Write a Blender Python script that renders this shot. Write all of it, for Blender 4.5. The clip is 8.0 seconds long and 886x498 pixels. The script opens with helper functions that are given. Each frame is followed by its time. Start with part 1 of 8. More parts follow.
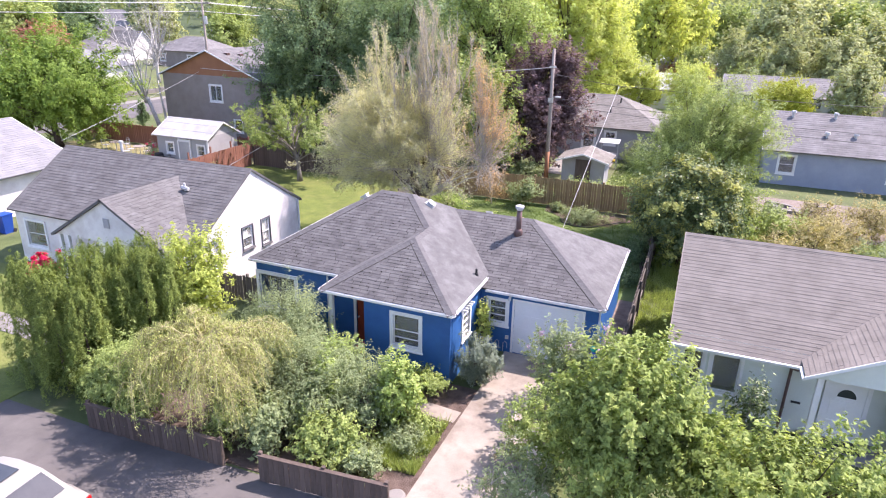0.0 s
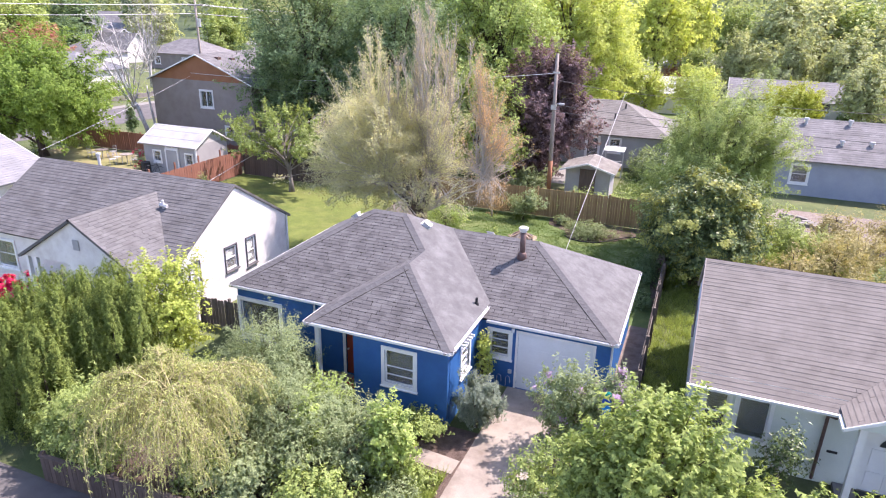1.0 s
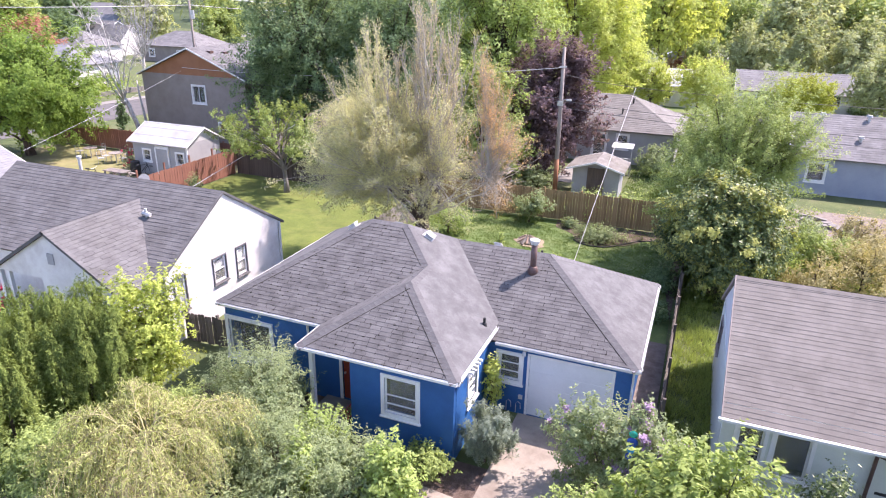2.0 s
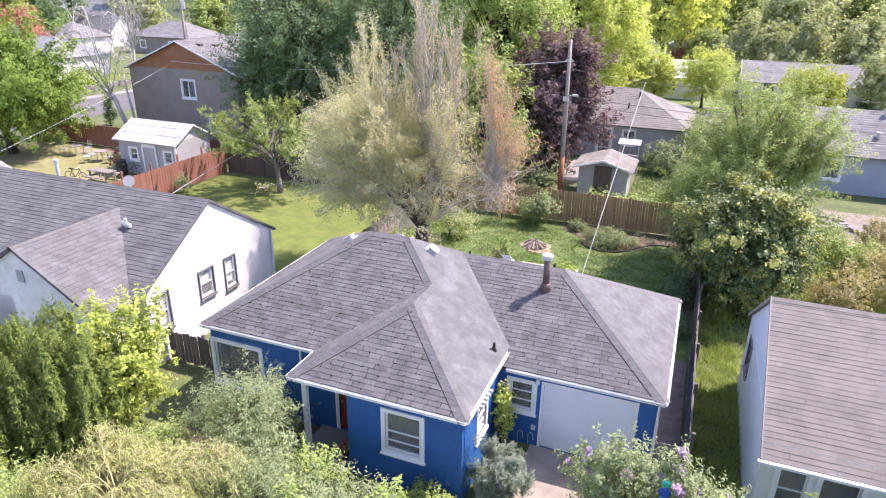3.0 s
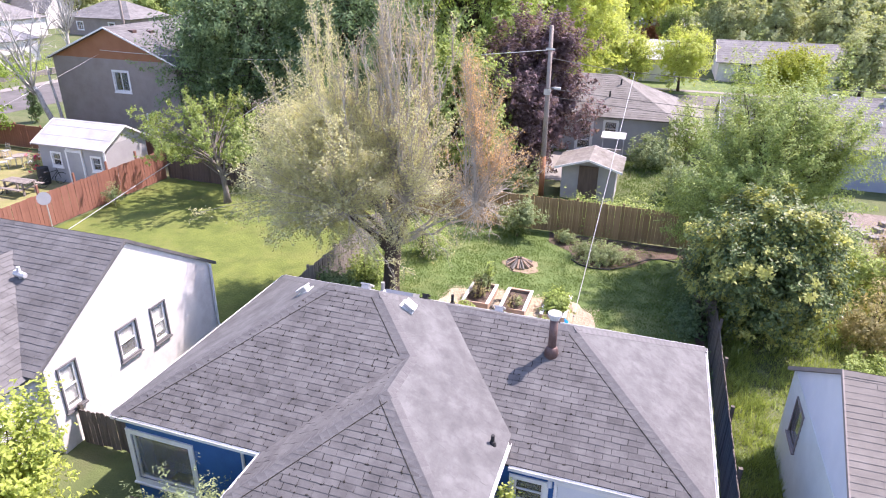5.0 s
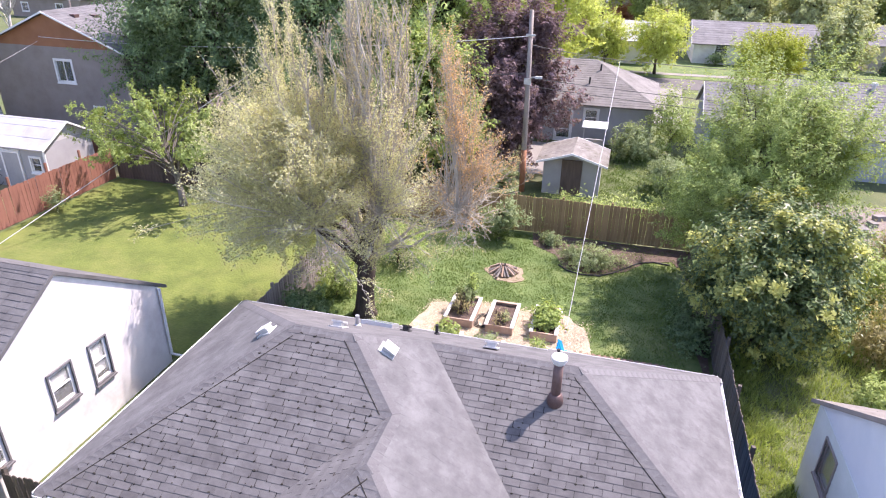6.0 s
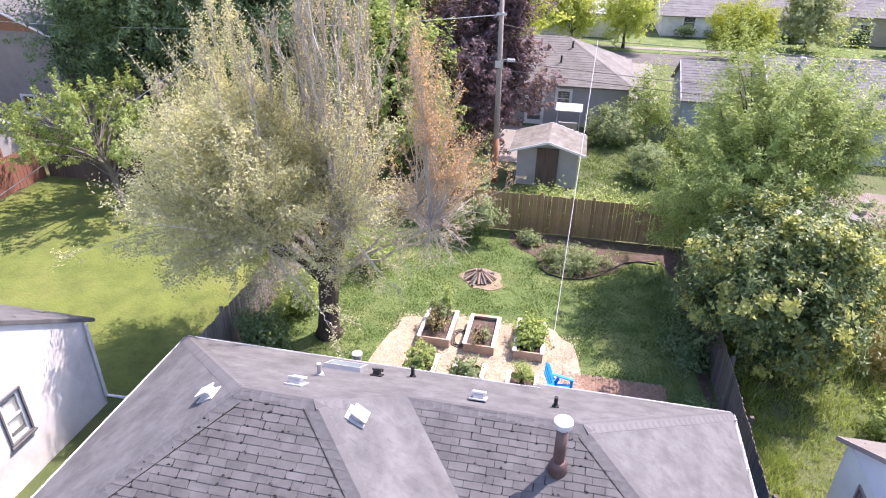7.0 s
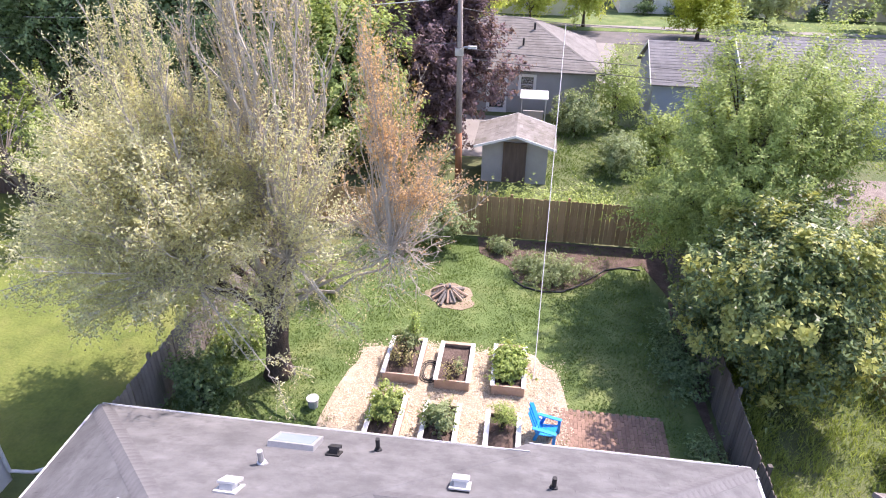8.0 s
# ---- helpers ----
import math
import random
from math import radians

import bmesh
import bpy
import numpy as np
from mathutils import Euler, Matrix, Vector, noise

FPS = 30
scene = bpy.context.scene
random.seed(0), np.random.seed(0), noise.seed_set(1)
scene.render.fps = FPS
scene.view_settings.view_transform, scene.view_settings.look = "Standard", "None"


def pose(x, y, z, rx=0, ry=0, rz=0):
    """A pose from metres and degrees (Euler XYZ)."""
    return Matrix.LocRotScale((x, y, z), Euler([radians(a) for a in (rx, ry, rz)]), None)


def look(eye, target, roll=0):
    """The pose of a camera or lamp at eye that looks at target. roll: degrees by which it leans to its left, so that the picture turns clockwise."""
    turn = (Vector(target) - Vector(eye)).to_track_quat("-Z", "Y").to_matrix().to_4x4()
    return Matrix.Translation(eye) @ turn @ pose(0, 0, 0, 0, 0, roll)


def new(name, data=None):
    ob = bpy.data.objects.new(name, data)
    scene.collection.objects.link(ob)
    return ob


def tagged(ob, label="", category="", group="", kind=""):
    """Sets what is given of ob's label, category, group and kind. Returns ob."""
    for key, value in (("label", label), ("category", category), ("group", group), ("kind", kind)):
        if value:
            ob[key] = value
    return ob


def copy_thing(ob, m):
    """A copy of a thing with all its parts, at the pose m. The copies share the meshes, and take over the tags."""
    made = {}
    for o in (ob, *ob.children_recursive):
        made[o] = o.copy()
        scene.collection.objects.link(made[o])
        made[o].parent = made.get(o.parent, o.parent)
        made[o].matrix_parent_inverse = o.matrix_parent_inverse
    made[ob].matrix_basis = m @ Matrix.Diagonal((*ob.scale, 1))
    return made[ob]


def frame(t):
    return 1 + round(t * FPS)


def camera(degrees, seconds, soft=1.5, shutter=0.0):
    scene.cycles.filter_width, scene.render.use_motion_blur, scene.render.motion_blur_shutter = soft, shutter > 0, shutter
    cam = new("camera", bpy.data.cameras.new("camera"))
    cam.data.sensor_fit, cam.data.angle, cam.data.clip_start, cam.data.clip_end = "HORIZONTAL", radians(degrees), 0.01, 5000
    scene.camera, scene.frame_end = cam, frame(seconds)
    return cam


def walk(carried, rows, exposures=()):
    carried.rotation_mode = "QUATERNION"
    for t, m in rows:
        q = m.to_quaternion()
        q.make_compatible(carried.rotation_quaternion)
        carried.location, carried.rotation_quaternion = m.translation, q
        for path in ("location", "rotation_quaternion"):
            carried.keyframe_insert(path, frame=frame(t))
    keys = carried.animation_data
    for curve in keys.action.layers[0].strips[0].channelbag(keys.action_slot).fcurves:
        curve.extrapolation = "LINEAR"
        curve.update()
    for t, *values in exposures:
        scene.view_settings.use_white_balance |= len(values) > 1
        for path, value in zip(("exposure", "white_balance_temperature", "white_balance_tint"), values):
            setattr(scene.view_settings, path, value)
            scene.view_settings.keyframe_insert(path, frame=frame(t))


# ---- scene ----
cam = camera(68.9, 8.0, soft=1.1)
PATH = [
    (0, (0.905, -1.416, 11.809), (0.213, 0.322, 11.101), 1.2),
    (0.5, (0.553, -0.402, 11.867), (-0.139, 1.337, 11.161), 1.2),
    (1, (0.185, 0.565, 11.898), (-0.506, 2.304, 11.194), 1.2),
    (1.5, (-0.223, 1.447, 11.935), (-0.914, 3.182, 11.22), 1.1),
    (3, (-1.579, 3.935, 12.047), (-2.252, 5.659, 11.289), 0.9),
    (3.5, (-2.03, 4.858, 12.118), (-2.696, 6.578, 11.344), 0.7),
    (4, (-2.481, 5.829, 12.19), (-3.098, 7.56, 11.402), 0.7),
    (5.5, (-4.038, 9.135, 12.278), (-4.567, 10.87, 11.436), 0.8),
    (6, (-4.545, 10.296, 12.326), (-5.012, 12.034, 11.453), 0.9),
    (6.5, (-4.989, 11.527, 12.351), (-5.393, 13.262, 11.443), 1.0),
    (7, (-5.431, 12.821, 12.391), (-5.782, 14.547, 11.444), 1.0),
    (7.5, (-5.805, 14.147, 12.399), (-6.097, 15.865, 11.418), 0.9),
    (8, (-6.063, 15.556, 12.225), (-6.288, 17.273, 11.224), 0.8),
]
walk(cam, [(t, look(eye, target, roll)) for t, eye, target, roll in PATH],
     exposures=[(0.0, 1.22, 6600, 29), (4.0, 1.26, 6600, 29), (8.0, 1.19, 6600, 29)])

# ---- world, sun, exposure ----
SUN_AZ, SUN_EL = radians(47.0), radians(55.0)      # azimuth from +x towards +y
world = bpy.data.worlds.new("world")
scene.world = world
world.use_nodes = True
wn = world.node_tree
sky = wn.nodes.new("ShaderNodeTexSky")
sky.sky_type = "NISHITA"
sky.sun_disc = False
sky.sun_elevation = SUN_EL
sky.sun_rotation = radians(90) - SUN_AZ
wn.links.new(sky.outputs[0], wn.nodes["Background"].inputs[0])
wn.nodes["Background"].inputs[1].default_value = 0.19
sun_data = bpy.data.lights.new("sun", "SUN")
sun_data.energy, sun_data.angle, sun_data.color = 4.6, radians(0.55), (1.0, 0.95, 0.87)
sun = new("sun", sun_data)
sun_dir = Vector((math.cos(SUN_EL) * math.cos(SUN_AZ), math.cos(SUN_EL) * math.sin(SUN_AZ), math.sin(SUN_EL)))
sun.matrix_world = look(sun_dir * 60, (0, 0, 0))

# ---- materials ----
def node(nt, kind, **values):
    n = nt.nodes.new(kind)
    for k, val in values.items():
        n.inputs[k].default_value = val
    return n


def material(name, dark, light, scale=6.0, rough=0.8, bump=0.3, fine=60.0, island=0.0, per_object=0.0, metal=0.0,
             through_light=0.0, stain=None, stain_scale=0.6, stain_amount=0.5, stretch=(1, 1, 1), spec=0.4, bump_dist=0.02):
    """Two-scale procedural surface: broad mottling, fine grain, optional stains and piece-to-piece variation."""
    m = bpy.data.materials.new(name)
    m.use_nodes = True
    nt = m.node_tree
    bsdf = nt.nodes["Principled BSDF"]
    L = nt.links.new
    co = nt.nodes.new("ShaderNodeTexCoord")
    mp = nt.nodes.new("ShaderNodeMapping")
    mp.inputs["Scale"].default_value = stretch
    L(co.outputs["Object"], mp.inputs["Vector"])
    n1 = node(nt, "ShaderNodeTexNoise", Scale=scale, Detail=5.0, Roughness=0.62)
    n2 = node(nt, "ShaderNodeTexNoise", Scale=fine, Detail=3.0, Roughness=0.6)
    L(mp.outputs[0], n1.inputs["Vector"])
    L(mp.outputs[0], n2.inputs["Vector"])
    add = node(nt, "ShaderNodeMath")
    add.operation = "MULTIPLY_ADD"
    add.inputs[1].default_value = 0.45
    L(n2.outputs["Fac"], add.inputs[0])
    L(n1.outputs["Fac"], add.inputs[2])
    fac = add.outputs[0]
    if island or per_object:
        src = nt.nodes.new("ShaderNodeNewGeometry").outputs["Random Per Island"] if island else nt.nodes.new("ShaderNodeObjectInfo").outputs["Random"]
        mm = node(nt, "ShaderNodeMath")
        mm.operation = "MULTIPLY_ADD"
        mm.inputs[1].default_value = island or per_object
        L(src, mm.inputs[0])
        L(fac, mm.inputs[2])
        fac = mm.outputs[0]
    span = (island or per_object)
    ramp = nt.nodes.new("ShaderNodeValToRGB")
    ramp.color_ramp.elements[0].position = 0.5 + span * 0.1
    ramp.color_ramp.elements[1].position = min(1.0, 0.95 + span * 0.5)
    ramp.color_ramp.elements[0].color = (*dark, 1)
    ramp.color_ramp.elements[1].color = (*light, 1)
    if 0.95 + span * 0.5 > 1.0:
        sc = node(nt, "ShaderNodeMath")
        sc.operation = "MULTIPLY"
        sc.inputs[1].default_value = 1.0 / (0.95 + span * 0.5)
        L(fac, sc.inputs[0])
        fac = sc.outputs[0]
        ramp.color_ramp.elements[0].position /= (0.95 + span * 0.5)
    L(fac, ramp.inputs[0])
    col = ramp.outputs[0]
    if stain:
        n3 = node(nt, "ShaderNodeTexNoise", Scale=stain_scale, Detail=6.0, Roughness=0.7)
        L(co.outputs["Object"], n3.inputs["Vector"])
        r3 = nt.nodes.new("ShaderNodeValToRGB")
        r3.color_ramp.elements[0].position, r3.color_ramp.elements[1].position = 0.47, 0.66
        r3.color_ramp.elements[0].color, r3.color_ramp.elements[1].color = (0, 0, 0, 1), (stain_amount,) * 3 + (1,)
        L(n3.outputs["Fac"], r3.inputs[0])
        mix = nt.nodes.new("ShaderNodeMix")
        mix.data_type = "RGBA"
        L(r3.outputs[0], mix.inputs[0])
        L(col, mix.inputs[6])
        mix.inputs[7].default_value = (*stain, 1)
        col = mix.outputs[2]
    L(col, bsdf.inputs["Base Color"])
    bsdf.inputs["Roughness"].default_value = rough
    bsdf.inputs["Metallic"].default_value = metal
    bsdf.inputs["Specular IOR Level"].default_value = spec
    if bump:
        b = node(nt, "ShaderNodeBump", Strength=bump, Distance=bump_dist)
        L(n2.outputs["Fac"], b.inputs["Height"])
        L(b.outputs[0], bsdf.inputs["Normal"])
    if through_light:
        tr = nt.nodes.new("ShaderNodeBsdfTranslucent")
        warm = nt.nodes.new("ShaderNodeMix")
        warm.data_type, warm.blend_type = "RGBA", "MULTIPLY"
        warm.inputs[0].default_value = 1.0
        L(col, warm.inputs[6])
        warm.inputs[7].default_value = (1.25, 1.2, 0.75, 1)
        L(warm.outputs[2], tr.inputs["Color"])
        ms = nt.nodes.new("ShaderNodeMixShader")
        ms.inputs[0].default_value = through_light
        L(bsdf.outputs[0], ms.inputs[1])
        L(tr.outputs[0], ms.inputs[2])
        L(ms.outputs[0], nt.nodes["Material Output"].inputs["Surface"])
    return m


def leaf(name, dark, light, rough=0.55, thru=0.42, spec=0.15):
    d = tuple(0.82 * a + 0.18 * b for a, b in zip(dark, light))
    return material(name, d, tuple(1.1 * c for c in light), scale=0.9, rough=rough, bump=0, fine=5.0, island=0.8, through_light=thru, spec=spec)


def glass(name, tint=(0.55, 0.6, 0.62)):
    m = bpy.data.materials.new(name)
    m.use_nodes = True
    nt = m.node_tree
    b = nt.nodes["Principled BSDF"]
    b.inputs["Base Color"].default_value = (*tint, 1)
    b.inputs["Roughness"].default_value = 0.03
    b.inputs["Transmission Weight"].default_value = 0.9
    b.inputs["IOR"].default_value = 1.5
    w = node(nt, "ShaderNodeTexNoise", Scale=1.2, Detail=1.0)
    bp = node(nt, "ShaderNodeBump", Strength=0.05, Distance=0.02)
    nt.links.new(w.outputs["Fac"], bp.inputs["Height"])
    nt.links.new(bp.outputs[0], b.inputs["Normal"])
    return m


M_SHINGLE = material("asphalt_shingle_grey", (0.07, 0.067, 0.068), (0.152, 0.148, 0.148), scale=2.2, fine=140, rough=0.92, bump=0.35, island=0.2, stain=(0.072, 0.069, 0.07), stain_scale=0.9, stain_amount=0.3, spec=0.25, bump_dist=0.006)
# lighter, more even shingle for the faces outside the front set
M_SHINGLE_SMOOTH = material("asphalt_shingle_grey_even", (0.09, 0.089, 0.091), (0.166, 0.165, 0.167), scale=1.6, fine=140, rough=0.92, bump=0.3, island=0.04, stain=(0.085, 0.083, 0.086), stain_scale=2.7, stain_amount=0.62, spec=0.25, bump_dist=0.005)
M_SHINGLE_OBJ = material("asphalt_shingle_grey_single", (0.07, 0.067, 0.068), (0.152, 0.148, 0.148), scale=2.2, fine=140, rough=0.92, bump=0.35, per_object=0.2, spec=0.25, bump_dist=0.006)
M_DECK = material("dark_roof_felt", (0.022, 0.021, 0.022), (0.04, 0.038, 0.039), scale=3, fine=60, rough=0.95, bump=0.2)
M_CAP = material("ridge_cap_grey", (0.074, 0.072, 0.075), (0.163, 0.16, 0.163), scale=3, fine=140, rough=0.92, per_object=0.1, spec=0.25, bump_dist=0.006)
M_SHINGLE_B = material("asphalt_shingle_dark", (0.082, 0.08, 0.081), (0.158, 0.155, 0.156), scale=2.0, fine=120, rough=0.92, island=0.14, stain=(0.08, 0.075, 0.07), stain_amount=0.4, spec=0.25, bump_dist=0.006)
M_SHINGLE_D = material("asphalt_shingle_tan", (0.15, 0.136, 0.123), (0.222, 0.203, 0.185), scale=2.0, fine=120, rough=0.92, island=0.03, stain=(0.13, 0.118, 0.107), stain_amount=0.35, spec=0.25, bump_dist=0.006)
M_ROOF_FAR = material("asphalt_roof_far_grey", (0.125, 0.122, 0.124), (0.215, 0.21, 0.212), scale=1.5, fine=30, rough=0.9, island=0.25, stain=(0.1, 0.095, 0.095), spec=0.25)
M_ROOF_LIGHT = material("pale_roofing", (0.32, 0.32, 0.335), (0.45, 0.45, 0.465), scale=1.5, fine=30, rough=0.85, island=0.15, stain=(0.27, 0.27, 0.275), spec=0.3)
M_ROOF_PALE = material("weathered_pale_roofing", (0.17, 0.17, 0.182), (0.24, 0.24, 0.252), scale=1.5, fine=30, rough=0.85, island=0.15, stain=(0.15, 0.15, 0.155), spec=0.3)
M_ROOF_BROWN = material("mossy_brown_roofing", (0.125, 0.113, 0.1), (0.24, 0.225, 0.207), scale=2.0, fine=40, rough=0.92, island=0.25, stain=(0.085, 0.078, 0.05), stain_amount=0.7, spec=0.25)
M_BLUE = material("blue_house_paint", (0.014, 0.085, 0.25), (0.023, 0.12, 0.33), scale=1.4, fine=40, rough=0.6, bump=0.15, stain=(0.013, 0.07, 0.2), stain_amount=0.4)
M_WHITE = material("white_trim_paint", (0.68, 0.68, 0.68), (0.8, 0.8, 0.8), scale=1.5, fine=60, rough=0.5, bump=0.08)
M_GUTTER = material("white_aluminium_gutter", (0.6, 0.61, 0.62), (0.76, 0.77, 0.78), scale=1.2, fine=30, rough=0.4, bump=0.05, stain=(0.4, 0.38, 0.35), stain_amount=0.4, stain_scale=2)
M_GARAGE = material("white_garage_door_paint", (0.62, 0.64, 0.68), (0.72, 0.74, 0.78), scale=1.0, fine=30, rough=0.5, bump=0.05)
M_STUCCO_W = material("white_painted_siding", (0.62, 0.6, 0.585), (0.76, 0.745, 0.73), scale=1.2, fine=50, rough=0.75, bump=0.2, stain=(0.46, 0.41, 0.395), stain_scale=0.9, stain_amount=0.5)
M_SIDING_D = material("pale_green_grey_siding", (0.56, 0.6, 0.56), (0.66, 0.7, 0.66), scale=1.0, fine=40, rough=0.7, bump=0.15, stain=(0.5, 0.53, 0.5), stain_amount=0.4)
M_SIDING_D2 = material("pale_grey_gable_siding", (0.58, 0.61, 0.66), (0.68, 0.7, 0.74), scale=1.0, fine=40, rough=0.7, bump=0.15)
M_TAUPE = material("taupe_siding", (0.225, 0.192, 0.178), (0.295, 0.258, 0.24), scale=1.0, fine=20, rough=0.75, bump=0.15)
M_ROOF_DARK = material("dark_grey_roofing", (0.115, 0.113, 0.118), (0.185, 0.182, 0.187), scale=1.5, fine=40, rough=0.92, island=0.1, stain=(0.1, 0.097, 0.097), spec=0.2)
M_RUST = material("rust_brown_gable_siding", (0.26, 0.11, 0.055), (0.33, 0.15, 0.08), scale=1.0, fine=20, rough=0.75, bump=0.15)
M_GREYWALL = material("grey_wall_paint", (0.3, 0.3, 0.31), (0.38, 0.38, 0.39), scale=1.0, fine=20, rough=0.75, bump=0.15)
M_BLUEGREY = material("blue_grey_siding", (0.25, 0.28, 0.345), (0.32, 0.35, 0.415), scale=1.0, fine=20, rough=0.75, bump=0.15)
M_BEIGE = material("beige_siding", (0.45, 0.4, 0.33), (0.56, 0.5, 0.42), scale=1.0, fine=20, rough=0.75, bump=0.15)
M_DOOR_RED = material("red_brown_door_paint", (0.26, 0.045, 0.025), (0.34, 0.065, 0.035), scale=2, fine=30, rough=0.5, bump=0.1)
# near-black colour that stands in for the darkness of unlit rooms
M_DARK = material("unlit_room_black", (0.02, 0.02, 0.022), (0.035, 0.035, 0.04), scale=2, rough=0.9, bump=0)
M_CURTAIN = material("pale_blind_fabric", (0.5, 0.5, 0.48), (0.64, 0.64, 0.62), scale=3, rough=0.9, bump=0.1)
M_GLASS = glass("window_glass", (0.86, 0.89, 0.9))
M_METAL_BROWN = material("brown_painted_flue", (0.1, 0.06, 0.055), (0.17, 0.11, 0.1), scale=4, fine=60, rough=0.55, bump=0.1, metal=0.3)
M_METAL = material("galvanised_metal", (0.42, 0.42, 0.43), (0.6, 0.6, 0.61), scale=5, fine=60, rough=0.45, bump=0.1, metal=0.6)
M_METAL_WHITE = material("white_vent_metal", (0.42, 0.42, 0.42), (0.54, 0.54, 0.53), scale=5, fine=60, rough=0.45, bump=0.1)
M_BLACK = material("black_rubber", (0.015, 0.015, 0.016), (0.035, 0.035, 0.037), scale=5, fine=60, rough=0.7, bump=0.1)
M_CONCRETE = material("worn_concrete", (0.225, 0.195, 0.163), (0.34, 0.297, 0.252), scale=1.2, fine=40, rough=0.9, bump=0.25, stain=(0.125, 0.09, 0.068), stain_scale=0.45, stain_amount=0.65)
M_PATH = material("grey_concrete_path", (0.175, 0.162, 0.149), (0.265, 0.248, 0.231), scale=1.2, fine=40, rough=0.9, bump=0.25, stain=(0.14, 0.126, 0.112))
M_ROAD = material("asphalt_road", (0.088, 0.081, 0.079), (0.14, 0.13, 0.126), scale=1.0, fine=90, rough=0.9, bump=0.3, stain=(0.066, 0.062, 0.062), stain_scale=0.35, stain_amount=0.6)
M_GRASS = material("meadow_ground", (0.052, 0.076, 0.025), (0.115, 0.145, 0.05), scale=0.8, fine=22, rough=0.95, bump=0.6, stain=(0.16, 0.14, 0.085), stain_scale=0.25, stain_amount=0.5, bump_dist=0.05)
M_LAWN_L = material("mown_yellow_green_lawn", (0.066, 0.097, 0.017), (0.148, 0.18, 0.038), scale=0.9, fine=11, rough=0.95, bump=0.7, stain=(0.185, 0.185, 0.058), stain_scale=0.4, stain_amount=0.5, bump_dist=0.05)
M_LAWN_B = material("green_back_lawn", (0.065, 0.105, 0.028), (0.125, 0.185, 0.055), scale=0.9, fine=30, rough=0.95, bump=0.6, stain=(0.24, 0.22, 0.1), stain_scale=0.45, stain_amount=0.35, bump_dist=0.04)
M_SOIL = material("dark_garden_soil", (0.07, 0.046, 0.036), (0.165, 0.118, 0.097), scale=3, fine=40, rough=0.95, bump=0.9, bump_dist=0.05)
M_ACRYLIC = material("pale_skylight_acrylic", (0.19, 0.24, 0.275), (0.25, 0.3, 0.335), scale=2, fine=30, rough=0.15, bump=0, spec=0.6)
M_CHIPS_BED = material("pale_wood_chip_base", (0.3, 0.24, 0.17), (0.48, 0.4, 0.3), scale=4, fine=50, rough=0.95, bump=0.8)
M_RING = material("trodden_bare_earth", (0.2, 0.15, 0.1), (0.34, 0.27, 0.19), scale=3, fine=40, rough=0.95, bump=0.6)
M_BLADE_MOWN = leaf("mown_grass_blade", (0.085, 0.125, 0.022), (0.18, 0.24, 0.052), rough=0.6)
M_CHIP = material("pale_wood_chip", (0.4, 0.32, 0.22), (0.68, 0.58, 0.44), scale=3, fine=20, rough=0.9, bump=0, island=0.5)
M_GRAVEL = material("dirt_side_path", (0.13, 0.1, 0.085), (0.25, 0.21, 0.18), scale=3, fine=60, rough=0.95, bump=0.8)
M_CEDAR = material("honey_cedar_board", (0.22, 0.145, 0.072), (0.4, 0.275, 0.145), scale=3, fine=30, rough=0.8, bump=0.25, per_object=0.4, stretch=(3, 3, 0.4))
M_GREYWOOD = material("weathered_grey_board", (0.12, 0.1, 0.09), (0.26, 0.23, 0.21), scale=3, fine=30, rough=0.9, bump=0.35, per_object=0.4, stretch=(3, 3, 0.4))
# darker copy of the grey board: shade of the side fences in its colour
M_SHADEWOOD = material("weathered_board_shade_toned", (0.07, 0.06, 0.053), (0.16, 0.138, 0.122), scale=3, fine=30, rough=0.9, bump=0.35, per_object=0.4, stretch=(3, 3, 0.4))
M_BROWNWOOD = material("dark_brown_board", (0.06, 0.045, 0.038), (0.135, 0.1, 0.085), scale=3, fine=30, rough=0.9, bump=0.35, per_object=0.4, stretch=(3, 3, 0.4))
M_REDWOOD = material("red_stained_board", (0.2, 0.085, 0.06), (0.285, 0.128, 0.092), scale=3, fine=30, rough=0.8, bump=0.25, per_object=0.2, stretch=(3, 3, 0.4))
M_BEDWOOD = material("pale_planter_board", (0.3, 0.2, 0.14), (0.46, 0.34, 0.26), scale=3, fine=30, rough=0.85, bump=0.25, per_object=0.3)
M_POLE = material("weathered_pole_wood", (0.2, 0.165, 0.145), (0.36, 0.315, 0.285), scale=3, fine=40, rough=0.9, bump=0.4, stretch=(4, 4, 0.3))
M_BRICK = material("salmon_paving_brick", (0.17, 0.105, 0.075), (0.27, 0.175, 0.13), scale=4, fine=60, rough=0.9, bump=0.3, per_object=0.5)
M_BARK = material("dark_bark", (0.045, 0.03, 0.024), (0.13, 0.095, 0.075), scale=5, fine=30, rough=0.95, bump=1.0, stretch=(2, 2, 0.4), bump_dist=0.04)
M_BARK_GREY = material("grey_bark", (0.12, 0.105, 0.095), (0.27, 0.245, 0.22), scale=5, fine=30, rough=0.95, bump=0.8, stretch=(2, 2, 0.4), bump_dist=0.03)
M_TWIG = material("pale_bare_twig", (0.3, 0.268, 0.22), (0.5, 0.455, 0.385), scale=3, fine=20, rough=0.9, bump=0, island=0.3)
M_STRAND = material("olive_trailing_twig", (0.22, 0.2, 0.09), (0.4, 0.37, 0.19), scale=3, fine=20, rough=0.9, bump=0, island=0.3)
M_LEAF_FRONT = leaf("yellow_green_maple_leaf", (0.06, 0.1, 0.025), (0.34, 0.42, 0.135))
M_BLUEPLASTIC = material("bright_blue_plastic", (0.0, 0.24, 0.62), (0.005, 0.3, 0.72), scale=2, fine=30, rough=0.4, bump=0.05)
